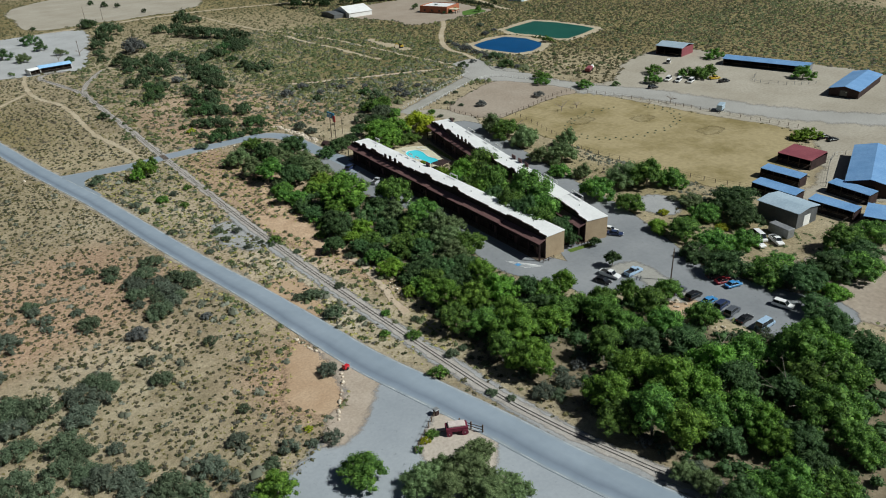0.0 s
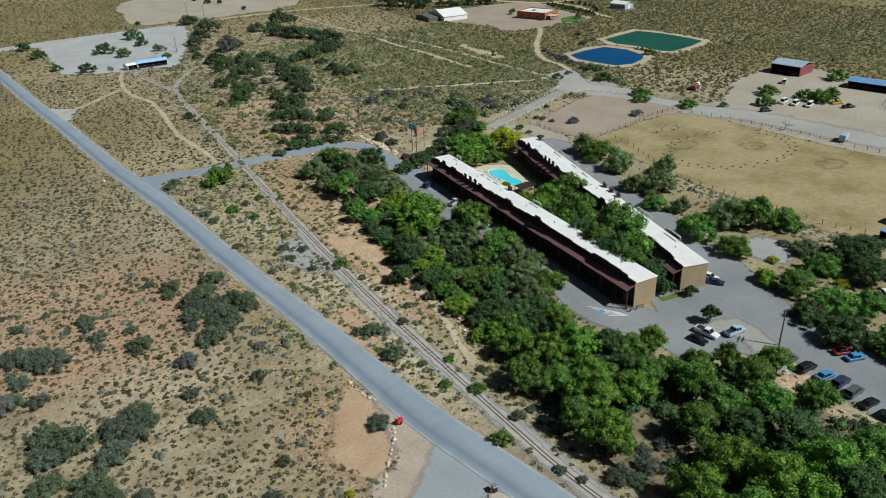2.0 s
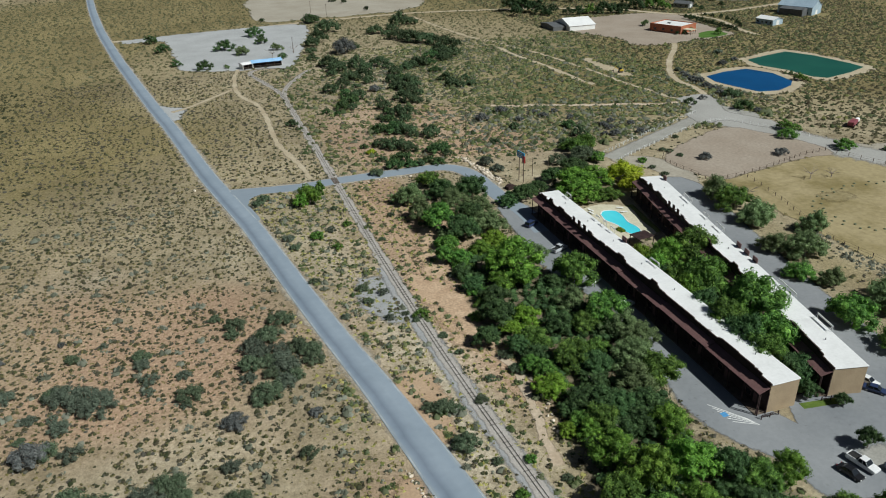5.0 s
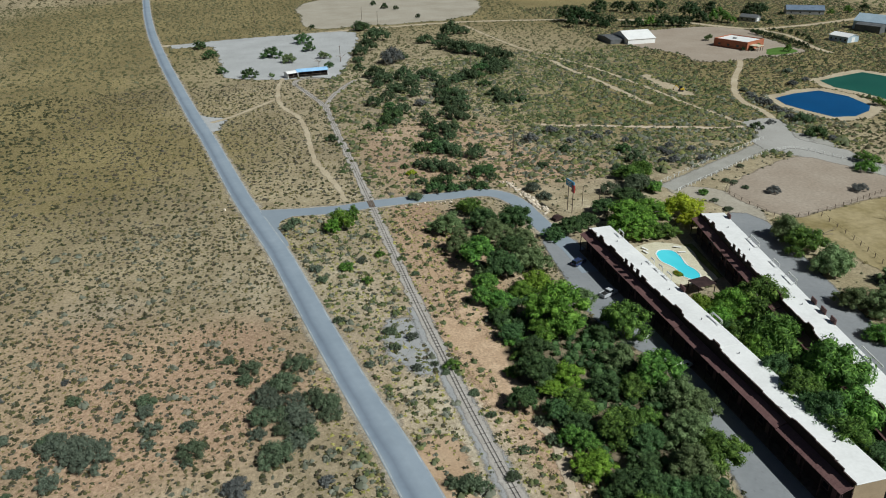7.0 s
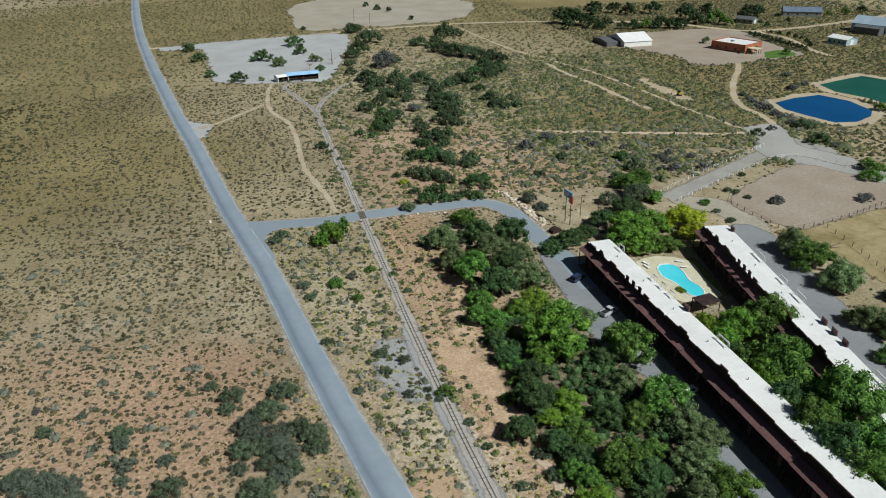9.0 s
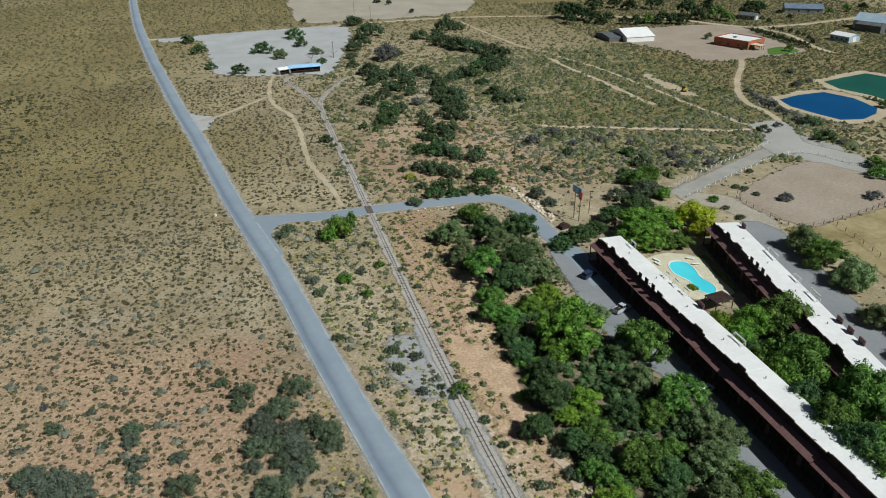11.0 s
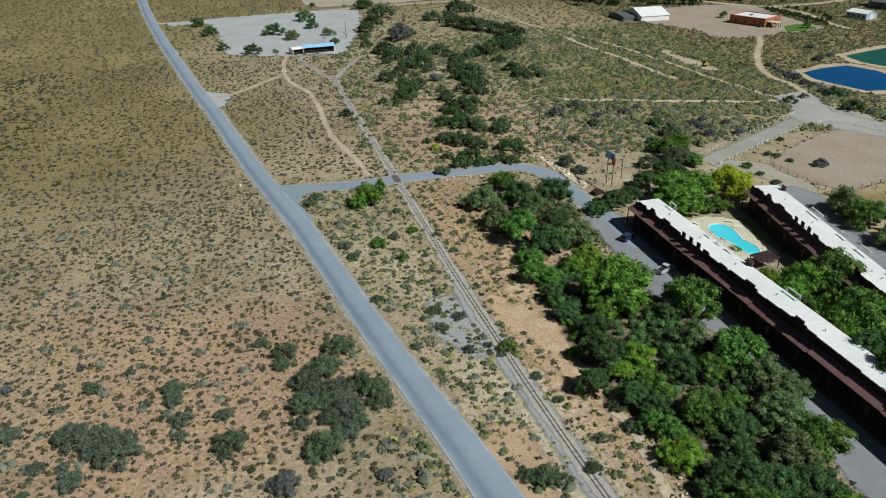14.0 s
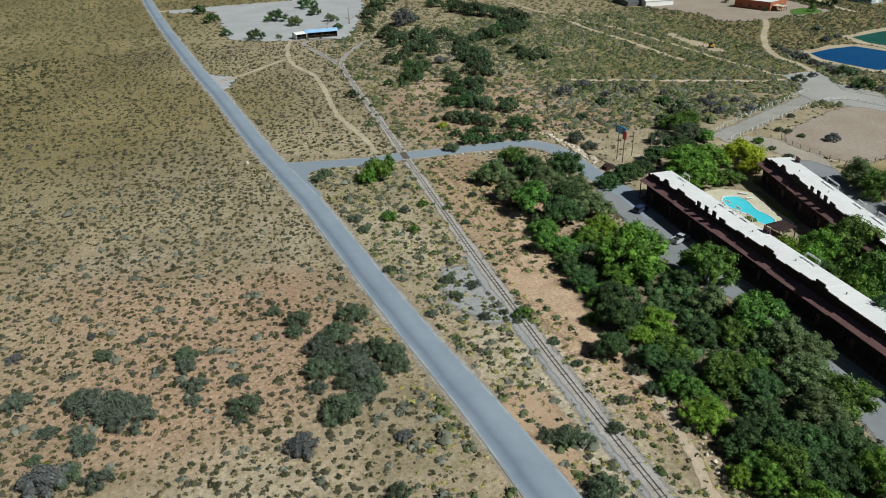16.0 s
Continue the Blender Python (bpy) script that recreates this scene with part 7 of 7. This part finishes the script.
sign = thing("roadside_sign", "tall roadside sign with blue and red panel", "sign", at=pose(120.6, 237.6, 0, 0, 0, 8))
for yy in (-1.3, 1.3):
    part("post", beam(bmesh.new(), (0, yy, -0.1), (0, yy, 9.6), 0.14, 0.12, 8), POLE_WOOD, sign)
part("upper_panel", box(bmesh.new(), -0.18, 0.18, -1.6, 2.6, 7.8, 9.8, 0.03), gloss("sign_blue", (0.04, 0.26, 0.46)), sign, "weathered blue sign panel")
part("lower_panel", box(bmesh.new(), -0.19, 0.19, -1.9, -0.6, 6.6, 8.9, 0.03), gloss("sign_red", (0.40, 0.03, 0.03)), sign, "red sign panel")
bars = bmesh.new()
for z, y0, y1 in ((9.2, -0.2, 2.2), (8.7, -0.2, 2.0), (8.2, 0.1, 1.6)):
    box(bars, -0.2, 0.2, y0, y1, z, z + 0.2)
part("lettering", bars, WHITE_PAINT, sign, "white bars of lettering")
for x, y in ((125.9, 240.4), (130.8, 238.9)):
    ob = thing("bare_pole", "plain dark wooden pole by the sign", "pole", "poles by the sign", at=pose(x, y, 0))
    part("shaft", beam(bmesh.new(), (0, 0, -0.1), (0, 0, 6.5), 0.12, 0.09, 8), POLE_WOOD, ob)

culvert = thing("culvert_mouth", "dark stone-lined culvert mouth by the drive", "culvert", at=pose(114.8, 233.0, 0, 0, 0, 20))
part("arch", prism(bmesh.new(), [(-1.8, -0.1), (1.8, -0.1), (1.5, 0.9), (0.6, 1.4), (-0.6, 1.4), (-1.5, 0.9)], -0.9, 0.9), DARK_WOOD, culvert)

stone_meshes = []
for s in range(5):
    bm = bmesh.new()
    bmesh.ops.create_icosphere(bm, subdivisions=1, radius=0.5)
    srng = random.Random(40 + s)
    for v in bm.verts:
        v.co *= srng.uniform(0.75, 1.2)
        v.co.z *= 0.7
    me = bpy.data.meshes.new("stone")
    bm.to_mesh(me)
    bm.free()
    me.materials.append(STONE)
    stone_meshes.append(me)


def stones(points, count, spread, size, label, group, seed):
    rng = random.Random(seed)
    line = glide(points, 0.5)
    for i in range(count):
        x, y = line[int((i + 0.5) / count * (len(line) - 1))]
        r = size * rng.uniform(0.45, 1.0) * rng.choice((1, 1, 1.5))
        ob = new("stone", stone_meshes[i % 5])
        tagged(ob, label, "stone", group)
        ob.matrix_basis = pose(x + rng.uniform(-spread, spread), y + rng.uniform(-spread, spread), 0.12 * r + 0.05, 0, 0, rng.uniform(0, 360)) @ Matrix.Diagonal((r, r * rng.uniform(0.7, 1.2), r, 1))


stones([(48.6, 124.6), (49.4, 119.3), (50.8, 115.2)], 12, 0.25, 0.7, "pale stone edging the dirt circle", "edging stones", 1)
stones([(50.4, 106.8), (49.4, 104.6), (47.5, 102.0), (45.3, 98.6), (42.8, 94.8)], 16, 0.12, 0.75, "pale stone edging the dirt circle", "edging stones", 2)
stones([(109.5, 266), (111.6, 261), (112.0, 256), (112.8, 249.2), (113.6, 243.5), (113.8, 238)], 110, 1.3, 1.1, "pale boulder on the driveway bank", "bank boulders", 3)
stones([(70, 256.2), (76, 255.6), (86, 256.0), (96, 255.5)], 22, 0.9, 0.8, "pale rock by the driveway", "driveway rocks", 4)
stones([(118.5, 68), (120, 76), (120.6, 84)], 30, 1.6, 1.0, "pale rock on the lot's bank", "lot bank rocks", 5)
stones([(78.6, 141), (78.0, 136), (77.0, 129), (75.2, 124)], 14, 0.7, 0.9, "flat pale rock beside the footpath", "path rocks", 6)
stones([(20.1, 269), (20.2, 269.6)], 1, 0.0, 2.0, "lone white boulder beside the road", "roadside boulder", 7)

cart = thing("handcart", "small bright red metal cart by the stones", "cart", at=pose(51.8, 107.6, 0.05, 0, 0, 20) @ Matrix.Scale(0.75, 4))
part("tray", box(bmesh.new(), -0.9, 0.9, -0.55, 0.55, 0.45, 1.15, 0.04), gloss("cart_red", (0.55, 0.02, 0.03)), cart)
part("tailboard", box(bmesh.new(), -0.9, -0.82, -0.55, 0.55, 1.15, 1.75), gloss("cart_red_back", (0.5, 0.02, 0.03)), cart)
for sy in (-0.62, 0.62):
    part("wheel", beam(bmesh.new(), (0, sy - 0.05, 0.4), (0, sy + 0.05, 0.4), 0.4, seg=12), RUBBER, cart)
part("handle", beam(bmesh.new(), (0.9, 0, 0.8), (1.9, 0, 0.95), 0.04, seg=5), GREY_METAL, cart)

wagon = thing("covered_wagon", "dark red wooden wagon with pale load", "wagon", at=pose(57.6, 79.4, 0.05, 0, 0, 62))
maroon = material("maroon_wood", (0.11, 0.012, 0.03), (0.18, 0.028, 0.055), 0.8, 0.7)
part("box", box(bmesh.new(), -0.9, 0.9, -1.9, 1.9, 0.8, 1.6, 0.05), maroon, wagon)
part("load", box(bmesh.new(), -0.7, 0.75, -1.5, 1.5, 1.6, 2.0, 0.1), material("pale_canvas", (0.5, 0.42, 0.4), (0.62, 0.54, 0.5), 1.0), wagon, "pale folded canvas load")
for yy, r in ((-1.35, 0.62), (1.35, 0.52)):
    for sx in (-1.02, 1.02):
        wl = part("wheel", beam(bmesh.new(), (sx - 0.05, yy, r), (sx + 0.05, yy, r), r, seg=14), maroon, wagon)
        part("hub", beam(bmesh.new(), (sx - 0.1, yy, r), (sx + 0.1, yy, r), 0.12, seg=8), GREY_METAL, wl)
part("tongue", beam(bmesh.new(), (0, 1.9, 0.6), (0, 4.0, 0.35), 0.06, seg=5), POLE_WOOD, wagon)
gate = thing("ranch_gate", "dark timber ranch gate beside the road", "gate", at=pose(60.0, 78.4, 0, 0, 0, -62))
for xx in (-2.2, 0, 2.2):
    part("post", box(bmesh.new(), xx - 0.1, xx + 0.1, -0.1, 0.1, 0, 1.7), POLE_WOOD, gate)
for z in (0.6, 1.15):
    part("rail", box(bmesh.new(), -2.2, 2.2, -0.04, 0.04, z, z + 0.12), POLE_WOOD, gate)
fence([(57.0, 85.2), (54.5, 83.4), (51.5, 81.2), (49.2, 79.6)], 1.8, 1.2, POLE_WOOD, "dark timber fence beside the gravel drive", thick=0.08)
keg = thing("gate_pillar", "dark stone gate pillar at the drive", "pillar", at=pose(57.6, 85.4, 0))
part("shaft", box(bmesh.new(), -0.4, 0.4, -0.4, 0.4, 0, 1.1, 0.06), DARK_WOOD, keg)
part("cap", box(bmesh.new(), -0.5, 0.5, -0.5, 0.5, 1.1, 1.3, 0.05), GREY_METAL, keg)
tractor = thing("farm_implement", "red farm machine beside a pale tank", "farm machine", at=pose(261.8, 242.5, 0, 0, 0, 30))
part("body", box(bmesh.new(), -3.0, 3.0, -1.2, 1.2, 0.6, 2.2, 0.2), RED_METAL, tractor)
part("tank", beam(bmesh.new(), (4.0, 0, 0.9), (7.0, 0, 0.9), 0.9, seg=12), WHITE_PAINT, tractor, "pale rounded tank")
for xx in (-2, 2):
    part("wheel", beam(bmesh.new(), (xx, -1.3, 0.6), (xx, 1.3, 0.6), 0.6, seg=12), RUBBER, tractor)

# accessible bay markings on the lot
bay = thing("bay_markings", "white striped bay with blue square on asphalt", "road marking", kind="structure")
for i in range(6):
    a, b = Vector((105.1 + 0.24 * i, 121.6 - 1.1 * i)), Vector((109.4 + 0.16 * i, 115.6 - 0.36 * i))
    d = b - a
    st = part("stripe", box(bmesh.new(), 0, d.length, -0.07, 0.07, 0, 0.012), WHITE_PAINT, bay)
    st.matrix_basis = pose(a.x, a.y, 0.062, 0, 0, math.degrees(math.atan2(d.y, d.x)))
part("square", box(bmesh.new(), 105.6, 106.8, 117.6, 118.8, 0.066, 0.08), gloss("marking_blue", (0.10, 0.32, 0.60)), bay, "blue painted square")

# ---- railway ----
def track(points, label, pieces):
    """Two rails on sleepers along a line."""
    line = glide(points, 0.62)
    d = np.gradient(line, axis=0)
    n = np.stack([-d[:, 1], d[:, 0]], 1) / np.linalg.norm(d, axis=1)[:, None]
    ob = thing("railway_track", label, "railway", "narrow tracks")
    for off in (-0.34, 0.34):
        v, f = [], []
        for i, (c, q) in enumerate(zip(line, n)):
            for w, z in ((-0.04, 0.12), (-0.04, 0.19), (0.04, 0.19), (0.04, 0.12)):
                v.append((c[0] + q[0] * (off + w), c[1] + q[1] * (off + w), z))
            if i:
                for k in range(3):
                    a = (i - 1) * 4 + k
                    f.append((a, a + 1, a + 5, a + 4))
        raw("rail", v, f, RAIL_STEEL, ob)
    v0, f0 = [], []
    for i in range(0, len(line) - 1, 2):
        (cx, cy), (qx, qy) = line[i], n[i]
        if line[i][1] > pieces[0] and line[i][1] < pieces[1]:
            tie = new("sleeper", SLEEPER)
            tie.parent = ob
            tie.matrix_basis = pose(cx, cy, 0.1, 0, 0, math.degrees(math.atan2(qy, qx)))
        else:
            k = len(v0)
            for s, u in ((-1, -1), (1, -1), (1, 1), (-1, 1)):
                v0.append((cx + qx * 0.62 * s - qy * 0.1 * u, cy + qy * 0.62 * s + qx * 0.1 * u, 0.125))
            for s, u in ((-1, -1), (1, -1), (1, 1), (-1, 1)):
                v0.append((cx + qx * 0.62 * s - qy * 0.1 * u, cy + qy * 0.62 * s + qx * 0.1 * u, 0.05))
            f0 += [(k, k + 1, k + 2, k + 3), (k, k + 4, k + 5, k + 1), (k + 1, k + 5, k + 6, k + 2), (k + 2, k + 6, k + 7, k + 3), (k + 3, k + 7, k + 4, k)]
    if v0:
        tagged(raw("buried_sleeper_rest", v0, f0, TIE_WOOD, ob), kind="stuff")


bm = box(bmesh.new(), -0.68, 0.68, -0.08, 0.08, -0.05, 0.03, 0.01)
SLEEPER = bpy.data.meshes.new("sleeper")
bm.to_mesh(SLEEPER)
bm.free()
SLEEPER.materials.append(TIE_WOOD)
track(RAIL_MAIN, "narrow-gauge track on dark sleepers", (115, 235))
track(RAIL_LEFT, "narrow-gauge loop track to the pavilion", (0, 0))
track(RAIL_RIGHT, "narrow-gauge siding track on ballast", (0, 0))


# ---- scrub: uncountable low shrubs ----
def patchiness(x, y):
    return 0.5 + 0.25 * (np.sin(x * 0.11 + 2.1 * np.sin(y * 0.07)) * np.cos(y * 0.09 + 1.3 * np.sin(x * 0.05)) + np.sin(x * 0.31 + y * 0.23) * np.cos(y * 0.37 - x * 0.19))


def scrub_template(rng, mounds, leaves, seg=5):
    """A low ragged shrub: a few uneven mounds grown together, with twigs standing out."""
    v, f = [], []
    for j in range(mounds):
        off = 0.0 if mounds == 1 else 0.42 + 0.2 * rng.random()
        cx, cy, r = off * math.cos(j * 2.3 + rng.random()), off * math.sin(j * 2.3 + rng.random()), (0.95 if mounds == 1 else 0.44 + 0.3 * rng.random())
        base, h = len(v), (0.55 + 0.5 * rng.random()) * (1.0 if mounds == 1 else 0.5 + r)
        for k in range(seg):
            a = 2 * math.pi * k / seg + 0.6 * rng.random()
            w = r * (0.7 + 0.6 * rng.random())
            v.append((cx + w * math.cos(a), cy + w * math.sin(a), h * 0.42 * rng.random() - 0.04))
        v.append((cx + 0.25 * r * rng.normal(), cy + 0.25 * r * rng.normal(), h))
        f += [(base + k, base + (k + 1) % seg, base + seg) for k in range(seg)]
    for _ in range(leaves):
        u = rng.normal(size=3)
        u[2] = abs(u[2]) + 0.2
        u /= np.linalg.norm(u)
        t = np.cross(u, rng.normal(size=3))
        t /= np.linalg.norm(t)
        i = len(v)
        u = u * (0.55 + 0.3 * rng.random())
        v += [tuple(u - t * 0.22), tuple(u + t * 0.22), tuple(u * (1.35 + 0.4 * rng.random()) + t * 0.2 * rng.normal())]
        f.append((i, i + 1, i + 2))
    return np.array(v), np.array(f)


def scrub(name, region, spacing, size, templates, label, seed, mat, tall=0.75, thin=0.0, only=None):
    """One mesh of many shrubs over a stretch of the plan, off the roads and lots."""
    rng = np.random.default_rng(seed)
    x0, x1, y0, y1 = region
    px, py = np.meshgrid(np.arange(x0, x1, spacing), np.arange(y0, y1, spacing))
    px = px.ravel() + (rng.random(px.size) - 0.5) * spacing * 1.3
    py = py.ravel() + (rng.random(py.size) - 0.5) * spacing * 1.3
    keep = (patchiness(px, py) + 0.45 * rng.random(len(px)) > 0.42 + thin) & ~kept_clear(px, py)
    if only is not None:
        keep &= only(px, py)
    px, py = px[keep], py[keep]
    s = size * (0.45 + 0.75 * rng.random(len(px)) ** 1.6 + 0.35 * (rng.random(len(px)) > 0.93))
    rot = rng.random(len(px)) * 6.283
    which = rng.integers(0, len(templates), len(px))
    V, F, base = [], [], 0
    for k, (tv, tf) in enumerate(templates):
        sel = np.flatnonzero(which == k)
        c, sn = np.cos(rot[sel])[:, None], np.sin(rot[sel])[:, None]
        sx = s[sel][:, None]
        vx = (tv[None, :, 0] * c - tv[None, :, 1] * sn) * sx + px[sel][:, None]
        vy = (tv[None, :, 0] * sn + tv[None, :, 1] * c) * sx + py[sel][:, None]
        vz = tv[None, :, 2] * sx * tall * (0.8 + 0.4 * rng.random((len(sel), 1))) - 0.06
        V.append(np.stack([vx, vy, vz], -1).reshape(-1, 3))
        F.append((tf[None] + (np.arange(len(sel)) * len(tv))[:, None, None] + base).reshape(-1, 3))
        base += len(sel) * len(tv)
    V, F = np.vstack(V), np.vstack(F)
    me = bpy.data.meshes.new(name)
    me.vertices.add(len(V))
    me.vertices.foreach_set("co", V.ravel().astype(np.float32))
    me.loops.add(F.size)
    me.loops.foreach_set("vertex_index", F.ravel().astype(np.int32))
    me.polygons.add(len(F))
    me.polygons.foreach_set("loop_start", np.arange(0, F.size, 3, dtype=np.int32))
    me.update(calc_edges=True)
    me.materials.append(mat)
    ob = new(name, me)
    tagged(ob, label, "scrub", kind="stuff")
    return ob


trng = np.random.default_rng(5)
NEAR_SCRUB = [scrub_template(trng, 2 + i % 3, 13) for i in range(14)]
FAR_SCRUB = [scrub_template(trng, 1 + i % 2, 3, 4) for i in range(10)]
scrub("sage_scrub", (-50, 105, 70, 262), 1.36, 0.58, NEAR_SCRUB, "low olive and grey sage scrub on sand", 11, SAGE, only=lambda x, y: (x < 42) | (x > 88) | (np.sin(x * 9.1 + y * 7.7) > 0.15))
scrub("sage_scrub", (-190, -50, 130, 440), 2.35, 1.2, FAR_SCRUB, "low olive sage scrub on dry grass", 12, FIELD_SCRUB)
scrub("sage_scrub", (-50, 62, 262, 440), 1.8, 0.82, FAR_SCRUB, "low olive sage scrub on sand", 13, SAGE)
scrub("sage_scrub", (62, 250, 262, 440), 2.5, 1.15, FAR_SCRUB, "low olive sage scrub on sand", 37, SAGE, thin=0.05)
scrub("sage_scrub", (-330, 260, 440, 800), 3.3, 1.3, FAR_SCRUB, "distant olive scrub on dry grass", 14, PLAIN_SCRUB)
scrub("sage_scrub", (250, 510, 200, 640), 2.5, 1.15, FAR_SCRUB, "dense olive scrub beyond the ranch", 15, PLAIN_SCRUB, thin=-0.25)
scrub("sage_scrub", (346, 620, 20, 200), 2.5, 1.2, FAR_SCRUB, "dense olive scrub beyond the ranch", 17, SAGE, thin=-0.25)
scrub("green_scrub", (62, 250, 262, 460), 3.3, 1.75, FAR_SCRUB, "grey-green shrubs in the wash", 20, GREEN_SCRUB, 0.85, 0.1, only=lambda x, y: (x > 138) | (np.sin(x * 9.1 + y * 7.7) > 0.45))
scrub("green_scrub", (44, 84, 90, 262), 3.0, 0.85, NEAR_SCRUB, "grey-green shrubs along the tracks", 21, GREEN_SCRUB, 0.85, 0.1)
scrub("green_scrub", (-50, 48, 70, 262), 6.0, 1.0, NEAR_SCRUB, "scattered greyish shrubs in the sage", 22, GREY_SCRUB, 0.85, 0.1)
scrub("green_scrub", (250, 560, 240, 640), 4.2, 1.5, FAR_SCRUB, "scattered darker shrubs round the ponds", 23, GREEN_SCRUB, 0.85, 0.05)
scrub("grey_scrub", (118, 228, 266, 322), 3.2, 1.5, FAR_SCRUB, "bluish grey half-bare shrubs in the wash", 24, GREY_SCRUB, 0.85, 0.04)
scrub("grey_scrub", (110, 240, 345, 470), 4.2, 1.3, FAR_SCRUB, "bluish grey half-bare shrubs on the pasture", 36, GREY_SCRUB, 0.85, 0.1)
scrub("grey_scrub", (238, 264, 284, 342), 3.0, 1.3, FAR_SCRUB, "bluish grey half-bare shrubs by the pond", 25, GREY_SCRUB, 0.85, 0.05)
scrub("green_scrub", (100, 200, 44, 105), 2.2, 0.7, FAR_SCRUB, "low green shrubs round the south lot", 26, GREEN_SCRUB, 0.85, -0.05)
scrub("grey_scrub", (173, 184, 112, 178), 1.6, 0.8, FAR_SCRUB, "bluish grey brush along the arena fence", 27, GREY_SCRUB, 0.9, -0.3)
scrub("grey_scrub", (36, 66, 120, 262), 3.4, 0.9, NEAR_SCRUB, "bluish grey half-bare shrubs by the road", 28, GREY_SCRUB, 0.85, 0.22)
TUFTS = [scrub_template(trng, 1, 5, 3) for _ in range(6)]
scrub("pasture_scrub", (66, 255, 264, 470), 2.5, 1.22, FAR_SCRUB, "low yellow-green growth over the pasture", 31, PASTURE, 0.7, 0.0, only=lambda x, y: (x > 130) | (np.sin(x * 9.1 + y * 7.7) > 0.5))
scrub("pasture_scrub", (255, 430, 290, 520), 3.0, 0.95, TUFTS, "low yellow-green growth round the ponds", 32, PASTURE, 0.7, -0.05)
scrub("field_scrub", (-340, 360, 800, 1350), 7.0, 2.0, FAR_SCRUB, "distant dark scrub on the plain", 33, PLAIN_SCRUB)
scrub("green_scrub", (346, 520, 60, 300), 3.0, 1.2, FAR_SCRUB, "dense dark shrubs beyond the barns", 34, GREEN_SCRUB, 0.8, -0.2)
scrub("yellow_tufts", (24, 52, 84, 128), 1.5, 0.36, TUFTS, "yellow flowering tufts round the dirt circle", 35, YELLOW_TUFT, 0.9, 0.1)
scrub("yellow_tufts", (38, 84, 100, 262), 1.6, 0.56, TUFTS, "yellow-green flowering tufts by the tracks", 29, YELLOW_TUFT, 0.9, 0.02)
scrub("dry_grass", (-50, 105, 70, 262), 1.25, 0.36, TUFTS, "small dry yellowish grass tufts on sand", 18, DRY_GRASS, 0.8)
scrub("dry_grass", (-110, 250, 262, 420), 2.2, 0.5, TUFTS, "small dry yellowish grass tufts on sand", 19, DRY_GRASS, 0.8)
scrub("sage_scrub", (105, 250, 100, 262), 3.2, 0.7, FAR_SCRUB, "sparse scrub round the lodge", 16, SAGE, thin=0.15)
